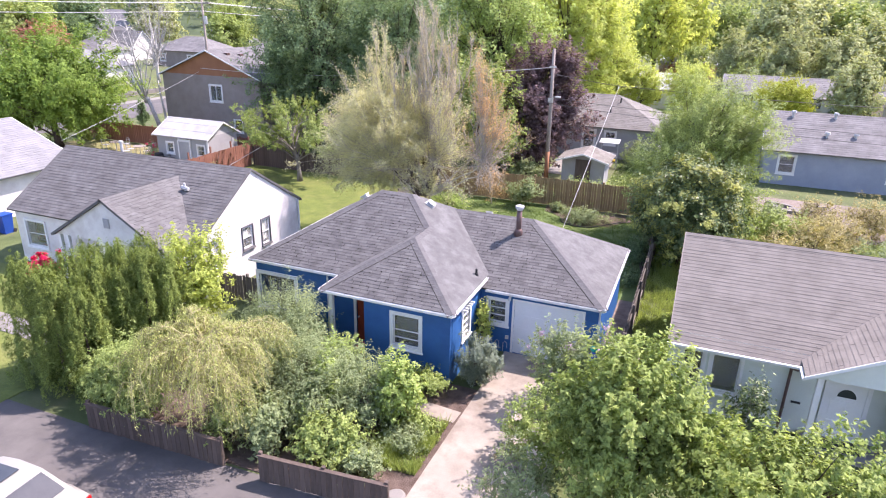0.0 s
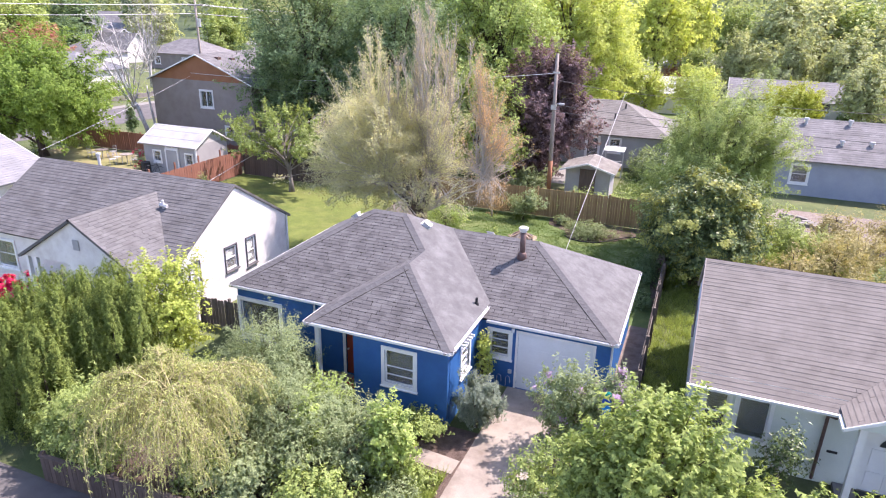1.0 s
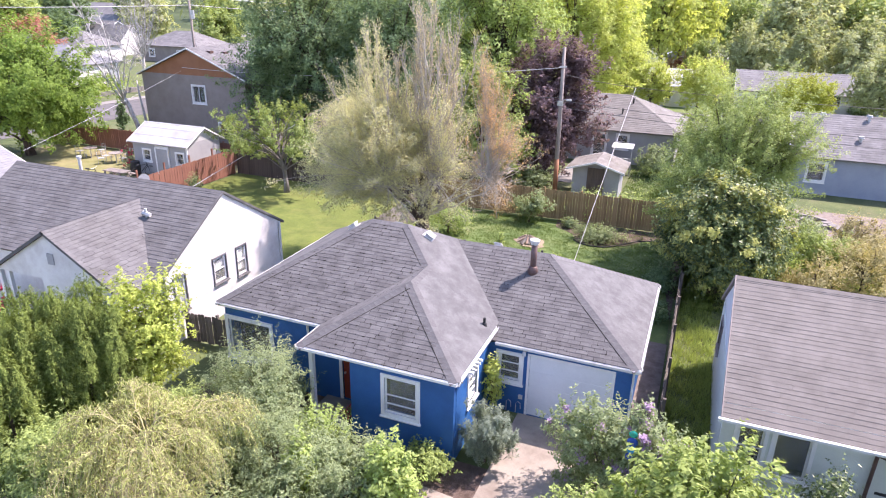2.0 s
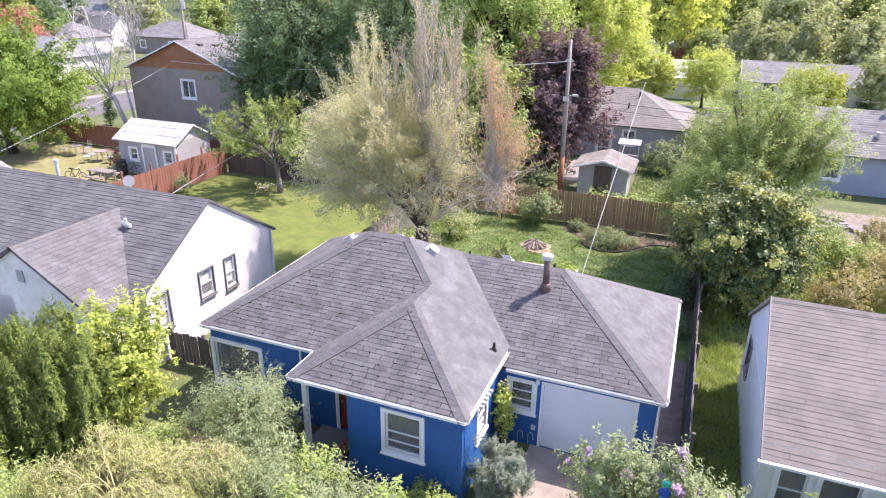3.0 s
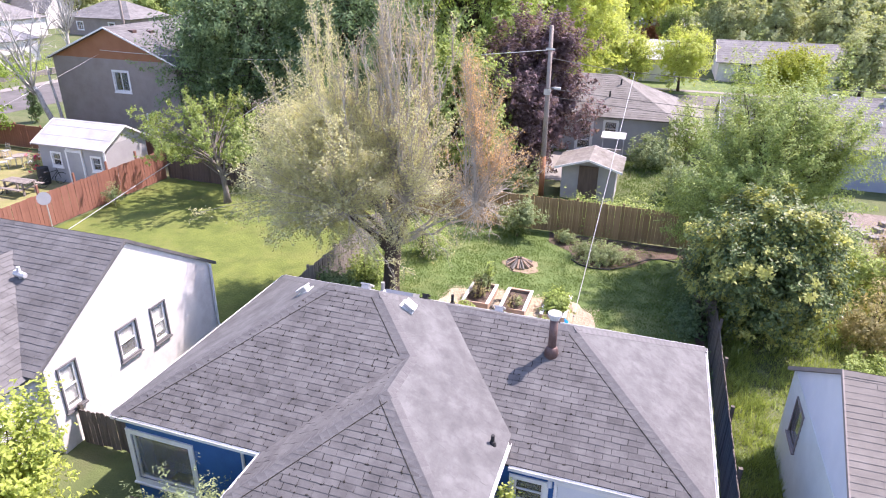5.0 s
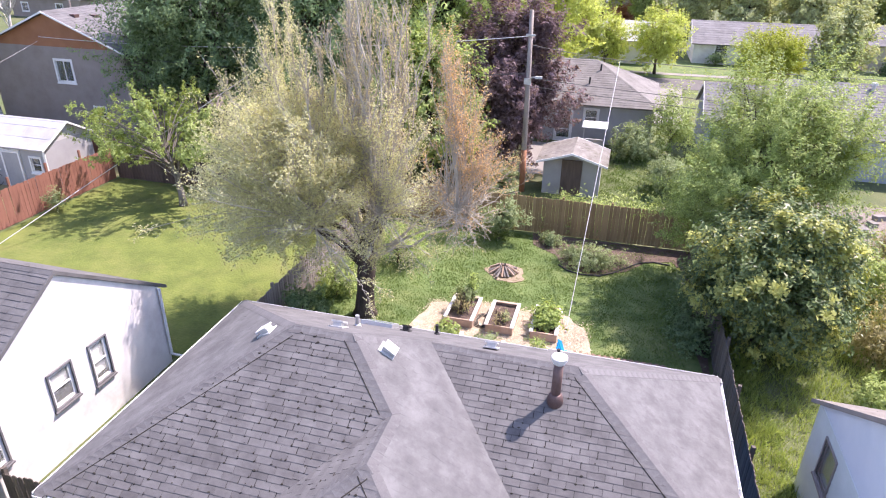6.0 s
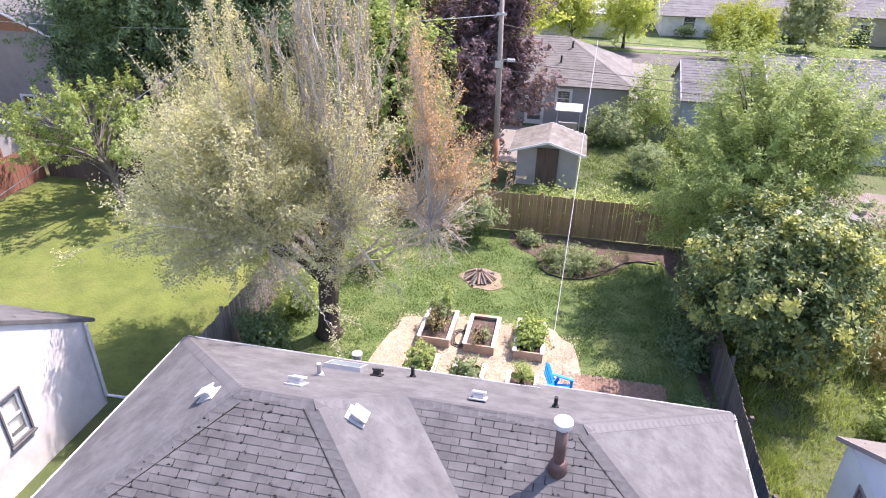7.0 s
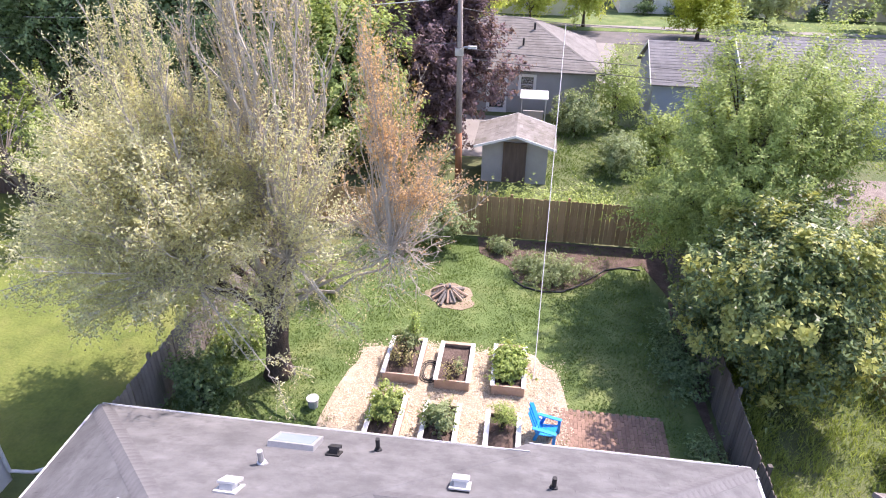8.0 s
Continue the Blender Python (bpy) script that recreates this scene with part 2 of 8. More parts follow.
M_BINBLUE = material("blue_bin_plastic", (0.012, 0.06, 0.3), (0.02, 0.08, 0.38), scale=2, fine=30, rough=0.45, bump=0.05)
# roof moss, and also the shadow lines drawn beside the hip caps
M_MOSS_SHADOW = material("dark_moss_and_cap_shadow", (0.02, 0.018, 0.016), (0.05, 0.045, 0.035), scale=5, fine=60, rough=1.0, bump=0.5)
M_WIRE = material("pale_cable", (0.45, 0.45, 0.46), (0.55, 0.55, 0.56), scale=5, rough=0.6, bump=0)
M_WIRE_DK = material("dark_cable", (0.05, 0.05, 0.055), (0.09, 0.09, 0.095), scale=5, rough=0.6, bump=0)
M_CARPAINT = material("silver_beige_car_paint", (0.27, 0.26, 0.24), (0.3, 0.29, 0.27), scale=2, fine=200, rough=0.35, bump=0, metal=0.1)
M_CARGLASS = material("dark_car_glass", (0.03, 0.035, 0.04), (0.05, 0.055, 0.06), scale=2, rough=0.05, bump=0, spec=0.9)
M_REDLENS = material("red_lamp_lens", (0.4, 0.01, 0.01), (0.5, 0.02, 0.015), scale=2, rough=0.2, bump=0)
M_FLOWER_RED = leaf("crimson_azalea_petal", (0.45, 0.01, 0.06), (0.75, 0.04, 0.14), thru=0.2)
M_FLOWER_LILAC = leaf("lilac_petal", (0.22, 0.14, 0.25), (0.42, 0.3, 0.43), thru=0.2)
M_FLOWER_PALE = leaf("pale_pink_petal", (0.5, 0.36, 0.3), (0.7, 0.6, 0.5), thru=0.2)
M_LEAF_OLIVE = leaf("pale_olive_grey_leaf", (0.38, 0.38, 0.235), (0.59, 0.58, 0.375), thru=0.5)
M_LEAF_TAN = leaf("budding_tan_leaf", (0.36, 0.31, 0.2), (0.6, 0.52, 0.35), thru=0.46)
M_LEAF_SAGE = leaf("sage_green_leaf", (0.1, 0.14, 0.066), (0.31, 0.375, 0.2))
M_LEAF_GREEN = leaf("fresh_green_leaf", (0.095, 0.14, 0.043), (0.345, 0.425, 0.145), thru=0.36)
M_LEAF_BRIGHT = leaf("bright_green_leaf", (0.11, 0.155, 0.045), (0.38, 0.48, 0.16))
M_LEAF_YELLOW = leaf("yellow_green_leaf", (0.22, 0.27, 0.06), (0.55, 0.61, 0.2), thru=0.52)
M_LEAF_DARK = leaf("dark_green_leaf", (0.048, 0.085, 0.045), (0.195, 0.285, 0.145))
M_LEAF_MAG = leaf("glossy_evergreen_leaf", (0.012, 0.034, 0.012), (0.135, 0.185, 0.068), rough=0.42, thru=0.18, spec=0.25)
M_LEAF_MAGTIP = leaf("pale_new_evergreen_leaf", (0.18, 0.21, 0.05), (0.45, 0.47, 0.16), rough=0.5, thru=0.38, spec=0.2)
M_LEAF_GOLD = leaf("golden_green_leaf", (0.13, 0.16, 0.012), (0.36, 0.41, 0.055))
M_LEAF_MAPLE = leaf("deep_green_maple_leaf", (0.055, 0.1, 0.02), (0.22, 0.325, 0.068))
M_LEAF_NEEDLE = leaf("blue_grey_rosemary_leaf", (0.075, 0.105, 0.08), (0.25, 0.3, 0.235))
M_BIRCH = material("pale_birch_bark", (0.34, 0.32, 0.3), (0.62, 0.6, 0.57), scale=4, fine=30, rough=0.8, bump=0.3, stain=(0.1, 0.09, 0.08), stain_scale=3, stain_amount=0.7)
M_ROOF_HIP = material("brown_grey_roof", (0.13, 0.122, 0.112), (0.22, 0.208, 0.195), scale=1.5, fine=30, rough=0.9, island=0.15, stain=(0.105, 0.095, 0.085), spec=0.25)
M_DRYLAWN = material("dry_patchy_lawn", (0.15, 0.15, 0.055), (0.25, 0.24, 0.1), scale=0.7, fine=30, rough=0.95, bump=0.5, stain=(0.26, 0.2, 0.13), stain_scale=0.3, stain_amount=0.8, bump_dist=0.03)
M_LEAF_PLUM = leaf("purple_plum_leaf", (0.05, 0.034, 0.041), (0.235, 0.165, 0.185))
M_LEAF_CEDAR = leaf("arborvitae_leaf", (0.032, 0.057, 0.013), (0.205, 0.265, 0.068), rough=0.7, thru=0.3)
M_LEAF_SMALL = leaf("light_green_maple_leaf", (0.15, 0.195, 0.04), (0.44, 0.51, 0.13))
M_LEAF_APPLE = leaf("apple_tree_leaf", (0.1, 0.14, 0.042), (0.34, 0.42, 0.155))
M_LEAF_REDHEDGE = leaf("red_hedge_leaf", (0.16, 0.06, 0.05), (0.42, 0.2, 0.16))
M_LEAF_BROOM = leaf("weeping_yellow_olive_leaf", (0.17, 0.2, 0.065), (0.44, 0.48, 0.19))
M_LEAF_RUST = leaf("dry_orange_brown_leaf", (0.34, 0.21, 0.11), (0.66, 0.46, 0.27), thru=0.42)
M_LEAF_BROWN = leaf("budding_brown_green_leaf", (0.17, 0.155, 0.075), (0.42, 0.38, 0.2))
# grey-green made paler to put distance haze into the leaf colour
M_LEAF_FAR = leaf("haze_paled_grey_green_leaf", (0.2, 0.23, 0.12), (0.44, 0.48, 0.26))
M_BLADE = leaf("grass_blade", (0.085, 0.135, 0.035), (0.145, 0.215, 0.065), rough=0.6, thru=0.3)
M_BLADE_LONG = leaf("long_grass_blade", (0.11, 0.16, 0.04), (0.33, 0.41, 0.13), rough=0.6)


# ---- building tools ----
class Geo:
    """Collects vertices and faces for one mesh."""

    def __init__(self):
        self.v, self.f = [], []

    def add(self, verts, faces):
        k = len(self.v)
        self.v.extend(verts)
        self.f.extend([tuple(k + i for i in f) for f in faces])
        return self

    def box(self, x0, x1, y0, y1, z0, z1):
        return self.add([(x0, y0, z0), (x1, y0, z0), (x1, y1, z0), (x0, y1, z0), (x0, y0, z1), (x1, y0, z1), (x1, y1, z1), (x0, y1, z1)],
                        [(3, 2, 1, 0), (4, 5, 6, 7), (0, 1, 5, 4), (1, 2, 6, 5), (2, 3, 7, 6), (3, 0, 4, 7)])

    def obox(self, m, sx, sy, sz):
        """A box of half sizes sx, sy, sz at the matrix m."""
        vs = [tuple(m @ Vector((a * sx, b * sy, c * sz))) for c in (-1, 1) for b, a in ((-1, -1), (-1, 1), (1, 1), (1, -1))]
        return self.add(vs, [(3, 2, 1, 0), (4, 5, 6, 7), (0, 1, 5, 4), (1, 2, 6, 5), (2, 3, 7, 6), (3, 0, 4, 7)])

    def slab(self, poly, down):
        """A polygon (counter-clockwise seen from its front) thickened by the vector down."""
        n, d = len(poly), Vector(down)
        vs = [tuple(p) for p in poly] + [tuple(Vector(p) + d) for p in poly]
        return self.add(vs, [tuple(range(n)), tuple(range(2 * n - 1, n - 1, -1))] + [(i, i + n, (i + 1) % n + n, (i + 1) % n) for i in range(n)])

    def tube(self, pts, radii, n=6, caps=True):
        k = len(self.v)
        pts = [Vector(p) for p in pts]
        for i, p in enumerate(pts):
            d = (pts[min(i + 1, len(pts) - 1)] - pts[max(i - 1, 0)])
            d = d.normalized() if d.length > 1e-9 else Vector((0, 0, 1))
            a = d.cross(Vector((0, 0, 1)) if abs(d.z) < 0.95 else Vector((1, 0, 0))).normalized()
            b = d.cross(a)
            for j in range(n):
                w = 2 * math.pi * j / n
                self.v.append(tuple(p + (a * math.cos(w) + b * math.sin(w)) * radii[i]))
        for i in range(len(pts) - 1):
            for j in range(n):
                j2 = (j + 1) % n
                self.f.append((k + i * n + j, k + (i + 1) * n + j, k + (i + 1) * n + j2, k + i * n + j2))
        if caps:
            self.f.append(tuple(k + j for j in range(n)))
            self.f.append(tuple(k + (len(pts) - 1) * n + j for j in reversed(range(n))))
        return self

    def mesh(self, name, mat, smooth=False):
        me = bpy.data.meshes.new(name)
        me.from_pydata(self.v, [], self.f)
        if mat:
            me.materials.append(mat)
        if smooth:
            me.polygons.foreach_set("use_smooth", [True] * len(me.polygons))
        me.update()
        return me


def thing(name, at, label, category, group="", kind=""):
    """An Empty at the base of a thing, which its parts hang under."""
    ob = new(name)
    ob.location = at
    return tagged(ob, label, category, group, kind)


def hang(ob, parent):
    ob.parent = parent
    if parent.type == "EMPTY" and parent.parent is None:
        ob.matrix_parent_inverse = Matrix.Translation(-parent.location)
    return ob


def part(name, geo, mat, parent, label="", smooth=False, kind=""):
    ob = new(name, geo.mesh(name, mat, smooth) if isinstance(geo, Geo) else geo)
    hang(ob, parent)
    return tagged(ob, label, kind=kind)


def solid(name, geo, mat, label, category, kind="", group="", smooth=False):
    """A thing that is one mesh."""
    return tagged(new(name, geo.mesh(name, mat, smooth)), label, category, group, kind)


def clip_poly(poly, keep):
    """Clips a 2-D polygon to a convex counter-clockwise polygon."""
    out = list(poly)
    for i in range(len(keep)):
        (ax, ay), (bx, by) = keep[i], keep[(i + 1) % len(keep)]
        src, out = out, []
        if not src:
            return []
        side = [(bx - ax) * (y - ay) - (by - ay) * (x - ax) for x, y in src]
        for j in range(len(src)):
            p, q, sp, sq = src[j], src[(j + 1) % len(src)], side[j], side[(j + 1) % len(src)]
            if sp >= 0:
                out.append(p)
            if (sp > 0 > sq) or (sp < 0 < sq):
                r = sp / (sp - sq)
                out.append((p[0] + r * (q[0] - p[0]), p[1] + r * (q[1] - p[1])))
    return out


def wedge_mesh(w, h, butt, name, mat):
    """One shingle: w wide, h up the slope, thick at its lower edge."""
    g = Geo()
    t = 0.002
    g.add([(0, 0, 0), (w, 0, 0), (w, h, 0), (0, h, 0), (0, 0, butt), (w, 0, butt), (w, h, t), (0, h, t)],
          [(4, 5, 6, 7), (0, 1, 5, 4), (1, 2, 6, 5), (3, 0, 4, 7), (2, 3, 7, 6)])
    return g.mesh(name, mat)


def normal_of(poly):
    P = [Vector(p) for p in poly]
    for q in P[2:]:
        c = (P[1] - P[0]).cross(q - P[0])
        if c.length > 1e-6:
            return c.normalized()


SLOTS = []                                   # lower ends of the slots between shingles, face by face


def roof_plane(house, poly, mat, w=0.34, h=0.15, single=None, single_mat=None, butt=0.011, seed=1, deck=0.09, face_mat=None):
    """Lapped shingles on a sloping face. poly: convex, the first two points along the eave,
    counter-clockwise from above. single(u, v): which full shingles are objects of their own."""
    rnd = random.Random(seed)
    P = [Vector(p) for p in poly]
    ux = (P[1] - P[0]).normalized()
    nz = None
    for q in P[2:]:
        c = ux.cross(q - P[0])
        if c.length > 1e-6:
            nz = c.normalized()
            break
    vy = nz.cross(ux)
    flat = [((p - P[0]).dot(ux), (p - P[0]).dot(vy)) for p in P]
    roof = part("roof_face", Geo().slab(P, nz * -deck), face_mat or mat, house)
    top = max(y for _, y in flat)
    g, count = Geo(), 0
    base = Matrix((ux, vy, nz)).transposed().to_4x4()
    base.translation = P[0] + nz * 0.002
    shared = None
    slots = []
    lo, hi = min(x for x, _ in flat), max(x for x, _ in flat)
    rows = int(top / h) + 1
    for r in range(rows):
        v0 = r * h
        x = lo - w * (0.5 * (r % 2) + rnd.uniform(0.0, 0.22))
        while x < hi:
            ww = w * rnd.uniform(0.92, 1.08) if not single else w
            gap = rnd.choice((0.005, 0.007, 0.009, 0.012, 0.02)) if butt > 0.005 else 0.002
            lift = rnd.uniform(-0.008, 0.008) if butt > 0.005 else 0.0
            rect = [(x + gap, v0 + lift), (x + ww, v0 + lift), (x + ww, v0 + h + 0.006), (x + gap, v0 + h + 0.006)]
            cl = clip_poly(rect, flat)
            full = len(cl) == 4 and all(abs(a[0] - b[0]) + abs(a[1] - b[1]) < 1e-6 for a, b in zip(cl, rect))
            if full:
                slots.append(base @ Vector((x + gap / 2, v0, 0)))
            if full and single and count < 300 and single(x, v0):
                if shared is None:
                    shared = wedge_mesh(w - 0.008, h + 0.006, butt, "shingle", single_mat)
                ob = part("shingle", shared, None, roof)
                ob.matrix_basis = base @ Matrix.Translation((x + gap, v0 + lift, 0))
                count += 1
            elif len(cl) >= 3:
                bt = butt * rnd.uniform(0.7, 1.4)
                n = len(cl)
                lowv = [base @ Vector((a, b, 0)) for a, b in cl]
                upv = [base @ Vector((a, b, 0.002 + bt * max(0.0, 1 - (b - v0 - lift) / h))) for a, b in cl]
                g.add([tuple(p) for p in lowv + upv], [tuple(range(n, 2 * n))] + [(i, (i + 1) % n, (i + 1) % n + n, i + n) for i in range(n)])
            x += ww
    if g.v:
        part("shingle_field", g, mat, roof, kind="stuff")
    SLOTS.append(slots)
    return roof


def caps_along(roof, a, b, n1, n2, mat, width=0.2, step=0.17):
    """Folded ridge-cap shingles from a up to b, between faces of normals n1 and n2."""
    a, b = Vector(a), Vector(b)
    d = (b - a).normalized()
    up = (Vector(n1) + Vector(n2)).normalized()
    side = d.cross(up).normalized()
    n1, n2 = Vector(n1), Vector(n2)
    if n1.dot(side) < 0:
        n1, n2 = n2, n1
    e1 = (side - n1 * side.dot(n1)).normalized() * width
    e2 = (-side - n2 * (-side).dot(n2)).normalized() * width
    me = None
    n = max(1, int((b - a).length / step))
    ln = (b - a).length / n
    for i in range(n):
        if me is None:
            g = Geo()
            o = Vector((0, 0, 0))
            t0, t1 = up * 0.013, up * 0.01
            f = d * (ln + 0.01)
            pts = [e1 + t0 * 0.8, o + t0, e2 + t0 * 0.8, e1 + f + t1 * 0.8, f + t1, e2 + f + t1 * 0.8]
            low = [p - up * 0.03 for p in pts]
            g.add([tuple(p) for p in pts + low], [(0, 1, 4, 3), (1, 2, 5, 4), (0, 6, 7, 1), (1, 7, 8, 2), (0, 3, 9, 6), (2, 8, 11, 5), (3, 4, 10, 9), (4, 5, 11, 10)])
            me = g.mesh("ridge_cap", mat)
        ob = part("ridge_cap", me, None, roof)
        ob.location = a + d * (i * ln)


def along(axis, plane, out):
    """Maps (a along the wall, d out of it, z) to the world."""
    if axis == "x":
        return lambda a, d, z: (a, plane + out * d, z)
    return lambda a, d, z: (plane + out * d, a, z)


def wbox(g, M, a0, a1, d0, d1, z0, z1):
    p, q = M(a0, d0, z0), M(a1, d1, z1)
    return g.box(min(p[0], q[0]), max(p[0], q[0]), min(p[1], q[1]), max(p[1], q[1]), z0, z1)


def wall(house, axis, plane, out, a0, a1, z0, z1, mat, holes=(), thick=0.16, lap=0.0, name="wall"):
    """A wall with openings that go through it. holes: (a0, a1, z0, z1). lap: height of siding courses on it, 0 for none."""
    M, g = along(axis, plane, out), Geo()
    cuts = sorted({a0, a1, *[h[0] for h in holes], *[h[1] for h in holes]})
    spans = []
    for l, r in zip(cuts, cuts[1:]):
        hs = [h for h in holes if h[0] <= l + 1e-6 and h[1] >= r - 1e-6]
        z = z0
        for h in sorted(hs, key=lambda h: h[2]):
            if h[2] > z + 1e-6:
                spans.append((l, r, z, h[2]))
            z = h[3]
        if z < z1 - 1e-6:
            spans.append((l, r, z, z1))
    # one closed shell round the openings
    zs = sorted({z0, z1, *[h[2] for h in holes], *[h[3] for h in holes]})
    zs = [z for z in zs if z0 - 1e-6 <= z <= z1 + 1e-6]
    na, nz = len(cuts) - 1, len(zs) - 1
    solid_cell = lambda i, j: 0 <= i < na and 0 <= j < nz and not any(h[0] < (cuts[i] + cuts[i + 1]) / 2 < h[1] and h[2] < (zs[j] + zs[j + 1]) / 2 < h[3] for h in holes)
    ids = {}

    def corner(i, j, k):
        if (i, j, k) not in ids:
            ids[i, j, k] = len(g.v)
            g.v.append(M(cuts[i], -thick * k, zs[j]))
        return ids[i, j, k]

    for i in range(na):
        for j in range(nz):
            if not solid_cell(i, j):
                continue
            ring = [(i, j), (i + 1, j), (i + 1, j + 1), (i, j + 1)]
            g.f.append(tuple(corner(a, b, 0) for a, b in ring))
            g.f.append(tuple(corner(a, b, 1) for a, b in reversed(ring)))
            for (a, b), (c, d), (ni, nj) in zip(ring, ring[1:] + ring[:1], ((i, j - 1), (i + 1, j), (i, j + 1), (i - 1, j))):
                if not solid_cell(ni, nj):
                    g.f.append((corner(a, b, 0), corner(a, b, 1), corner(c, d, 1), corner(c, d, 0)))
    ob = part(name, g, mat, house)
    if lap:
        s = Geo()
        for l, r, b, t in spans:
            k = math.floor((b - z0) / lap)
            while z0 + k * lap < t - 1e-6:
                lo, hi = max(b, z0 + k * lap), min(t, z0 + (k + 1) * lap)
                if hi - lo > 0.01:
                    fr = lambda z: 0.003 + 0.016 * (1 - (z - z0 - k * lap) / lap)
                    p = [M(l, 0, lo), M(r, 0, lo), M(r, 0, hi), M(l, 0, hi), M(l, fr(lo), lo), M(r, fr(lo), lo), M(r, fr(hi), hi), M(l, fr(hi), hi)]
                    s.add(p, [(4, 5, 6, 7), (0, 1, 5, 4), (3, 2, 6, 7), (0, 4, 7, 3), (1, 5, 6, 2)])
                k += 1
        part("siding", s, mat, ob)
    return ob


def window(house, axis, plane, out, a0, a1, z0, z1, trim=0.09, mullions=(), rails=(0.5,), frame_mat=None, inner=None, shade=0.0, sash=0.045):
    """A window in its opening: outer trim, sash, glass pane, near-black panel standing in for the unlit room behind."""
    M = along(axis, plane, out)
    fm = frame_mat or M_WHITE
    g = Geo()
    wbox(g, M, a0 - trim, a0, -0.05, 0.045, z0 - trim, z1 + trim)
    wbox(g, M, a1, a1 + trim, -0.05, 0.045, z0 - trim, z1 + trim)
    wbox(g, M, a0, a1, -0.05, 0.045, z1, z1 + trim)
    wbox(g, M, a0, a1, -0.05, 0.045, z0 - trim, z0)
    w = part("window", g, fm, house)
    s = Geo()
    wbox(s, M, a0 - trim - 0.03, a1 + trim + 0.03, 0.0, 0.085, z0 - trim - 0.045, z0 - trim)
    part("sill", s, fm, w)
    b = Geo()
    t = sash
    inner_mat = inner or fm
    wbox(b, M, a0, a0 + t, -0.06, -0.01, z0, z1)
    wbox(b, M, a1 - t, a1, -0.06, -0.01, z0, z1)
    wbox(b, M, a0 + t, a1 - t, -0.06, -0.01, z1 - t, z1)
    wbox(b, M, a0 + t, a1 - t, -0.06, -0.01, z0, z0 + t)
    for r in rails:
        zr = z0 + r * (z1 - z0)
        wbox(b, M, a0 + t, a1 - t, -0.055, -0.005, zr - t * 0.25, zr + t * 0.25)
    for r in mullions:
        ar = a0 + r * (a1 - a0)
        wbox(b, M, ar - 0.022, ar + 0.022, -0.057, -0.007, z0 + t, z1 - t)
    part("sash", b, inner_mat, w)
    p = part("pane", wbox(Geo(), M, a0 + 0.01, a1 - 0.01, -0.04, -0.034, z0 + 0.01, z1 - 0.01), M_GLASS, w)
    p.visible_shadow = False
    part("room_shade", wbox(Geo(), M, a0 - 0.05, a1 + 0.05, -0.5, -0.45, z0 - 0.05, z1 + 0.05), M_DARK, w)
    if shade:
        part("blind", wbox(Geo(), M, a0 + t, a1 - t, -0.12, -0.1, z1 - shade * (z1 - z0), z1 - t), M_CURTAIN, w)
    return w


# ---- plants ----
def leaf_mesh(name, centres, size, mat, rng, aspect=0.55, up=0.35, outward=None, droop=0.0):
    """Small pointed leaves, one island each."""
    n = len(centres)
    nrm = rng.normal(size=(n, 3))
    nrm[:, 2] = np.abs(nrm[:, 2]) + up
    if outward is not None:
        nrm = nrm * 0.6 + outward * 1.1
    nrm /= np.linalg.norm(nrm, axis=1)[:, None]
    ax = rng.normal(size=(n, 3))
    ax[:, 2] -= droop
    ax -= nrm * (ax * nrm).sum(1)[:, None]
    ax /= np.linalg.norm(ax, axis=1)[:, None] + 1e-9
    bx = np.cross(nrm, ax)
    s = size * rng.uniform(0.65, 1.3, n)[:, None]
    a, b = ax * s * 0.5, bx * s * 0.5 * aspect
    sag = nrm * s * 0.12
    v = np.empty((n, 3, 3))
    v[:, 0], v[:, 1], v[:, 2] = centres - a * 0.75 + b, centres - a * 0.75 - b, centres + a * 1.2 - sag
    me = bpy.data.meshes.new(name)
    me.vertices.add(n * 3)
    me.vertices.foreach_set("co", v.reshape(-1).astype(np.float32))
    me.loops.add(n * 3)
    me.loops.foreach_set("vertex_index", np.arange(n * 3, dtype=np.int32))
    me.polygons.add(n)
    me.polygons.foreach_set("loop_start", np.arange(0, n * 3, 3, dtype=np.int32))
    me.materials.append(mat)
    me.update(calc_edges=True)
    return me


def bend(rnd, a, b, k, sag, wander):
    """A gently curved limb from a to b in k steps."""
    a, b = Vector(a), Vector(b)
    pts = []
    off = Vector((0, 0, 0))
    for i in range(k + 1):
        t = i / k
        if 0 < i < k:
            off += Vector((rnd.uniform(-1, 1), rnd.uniform(-1, 1), rnd.uniform(-1, 1))) * wander
        pts.append(a.lerp(b, t) + off * (1 if i < k else 0.6) + Vector((0, 0, sag * 4 * t * (1 - t))))
    return pts


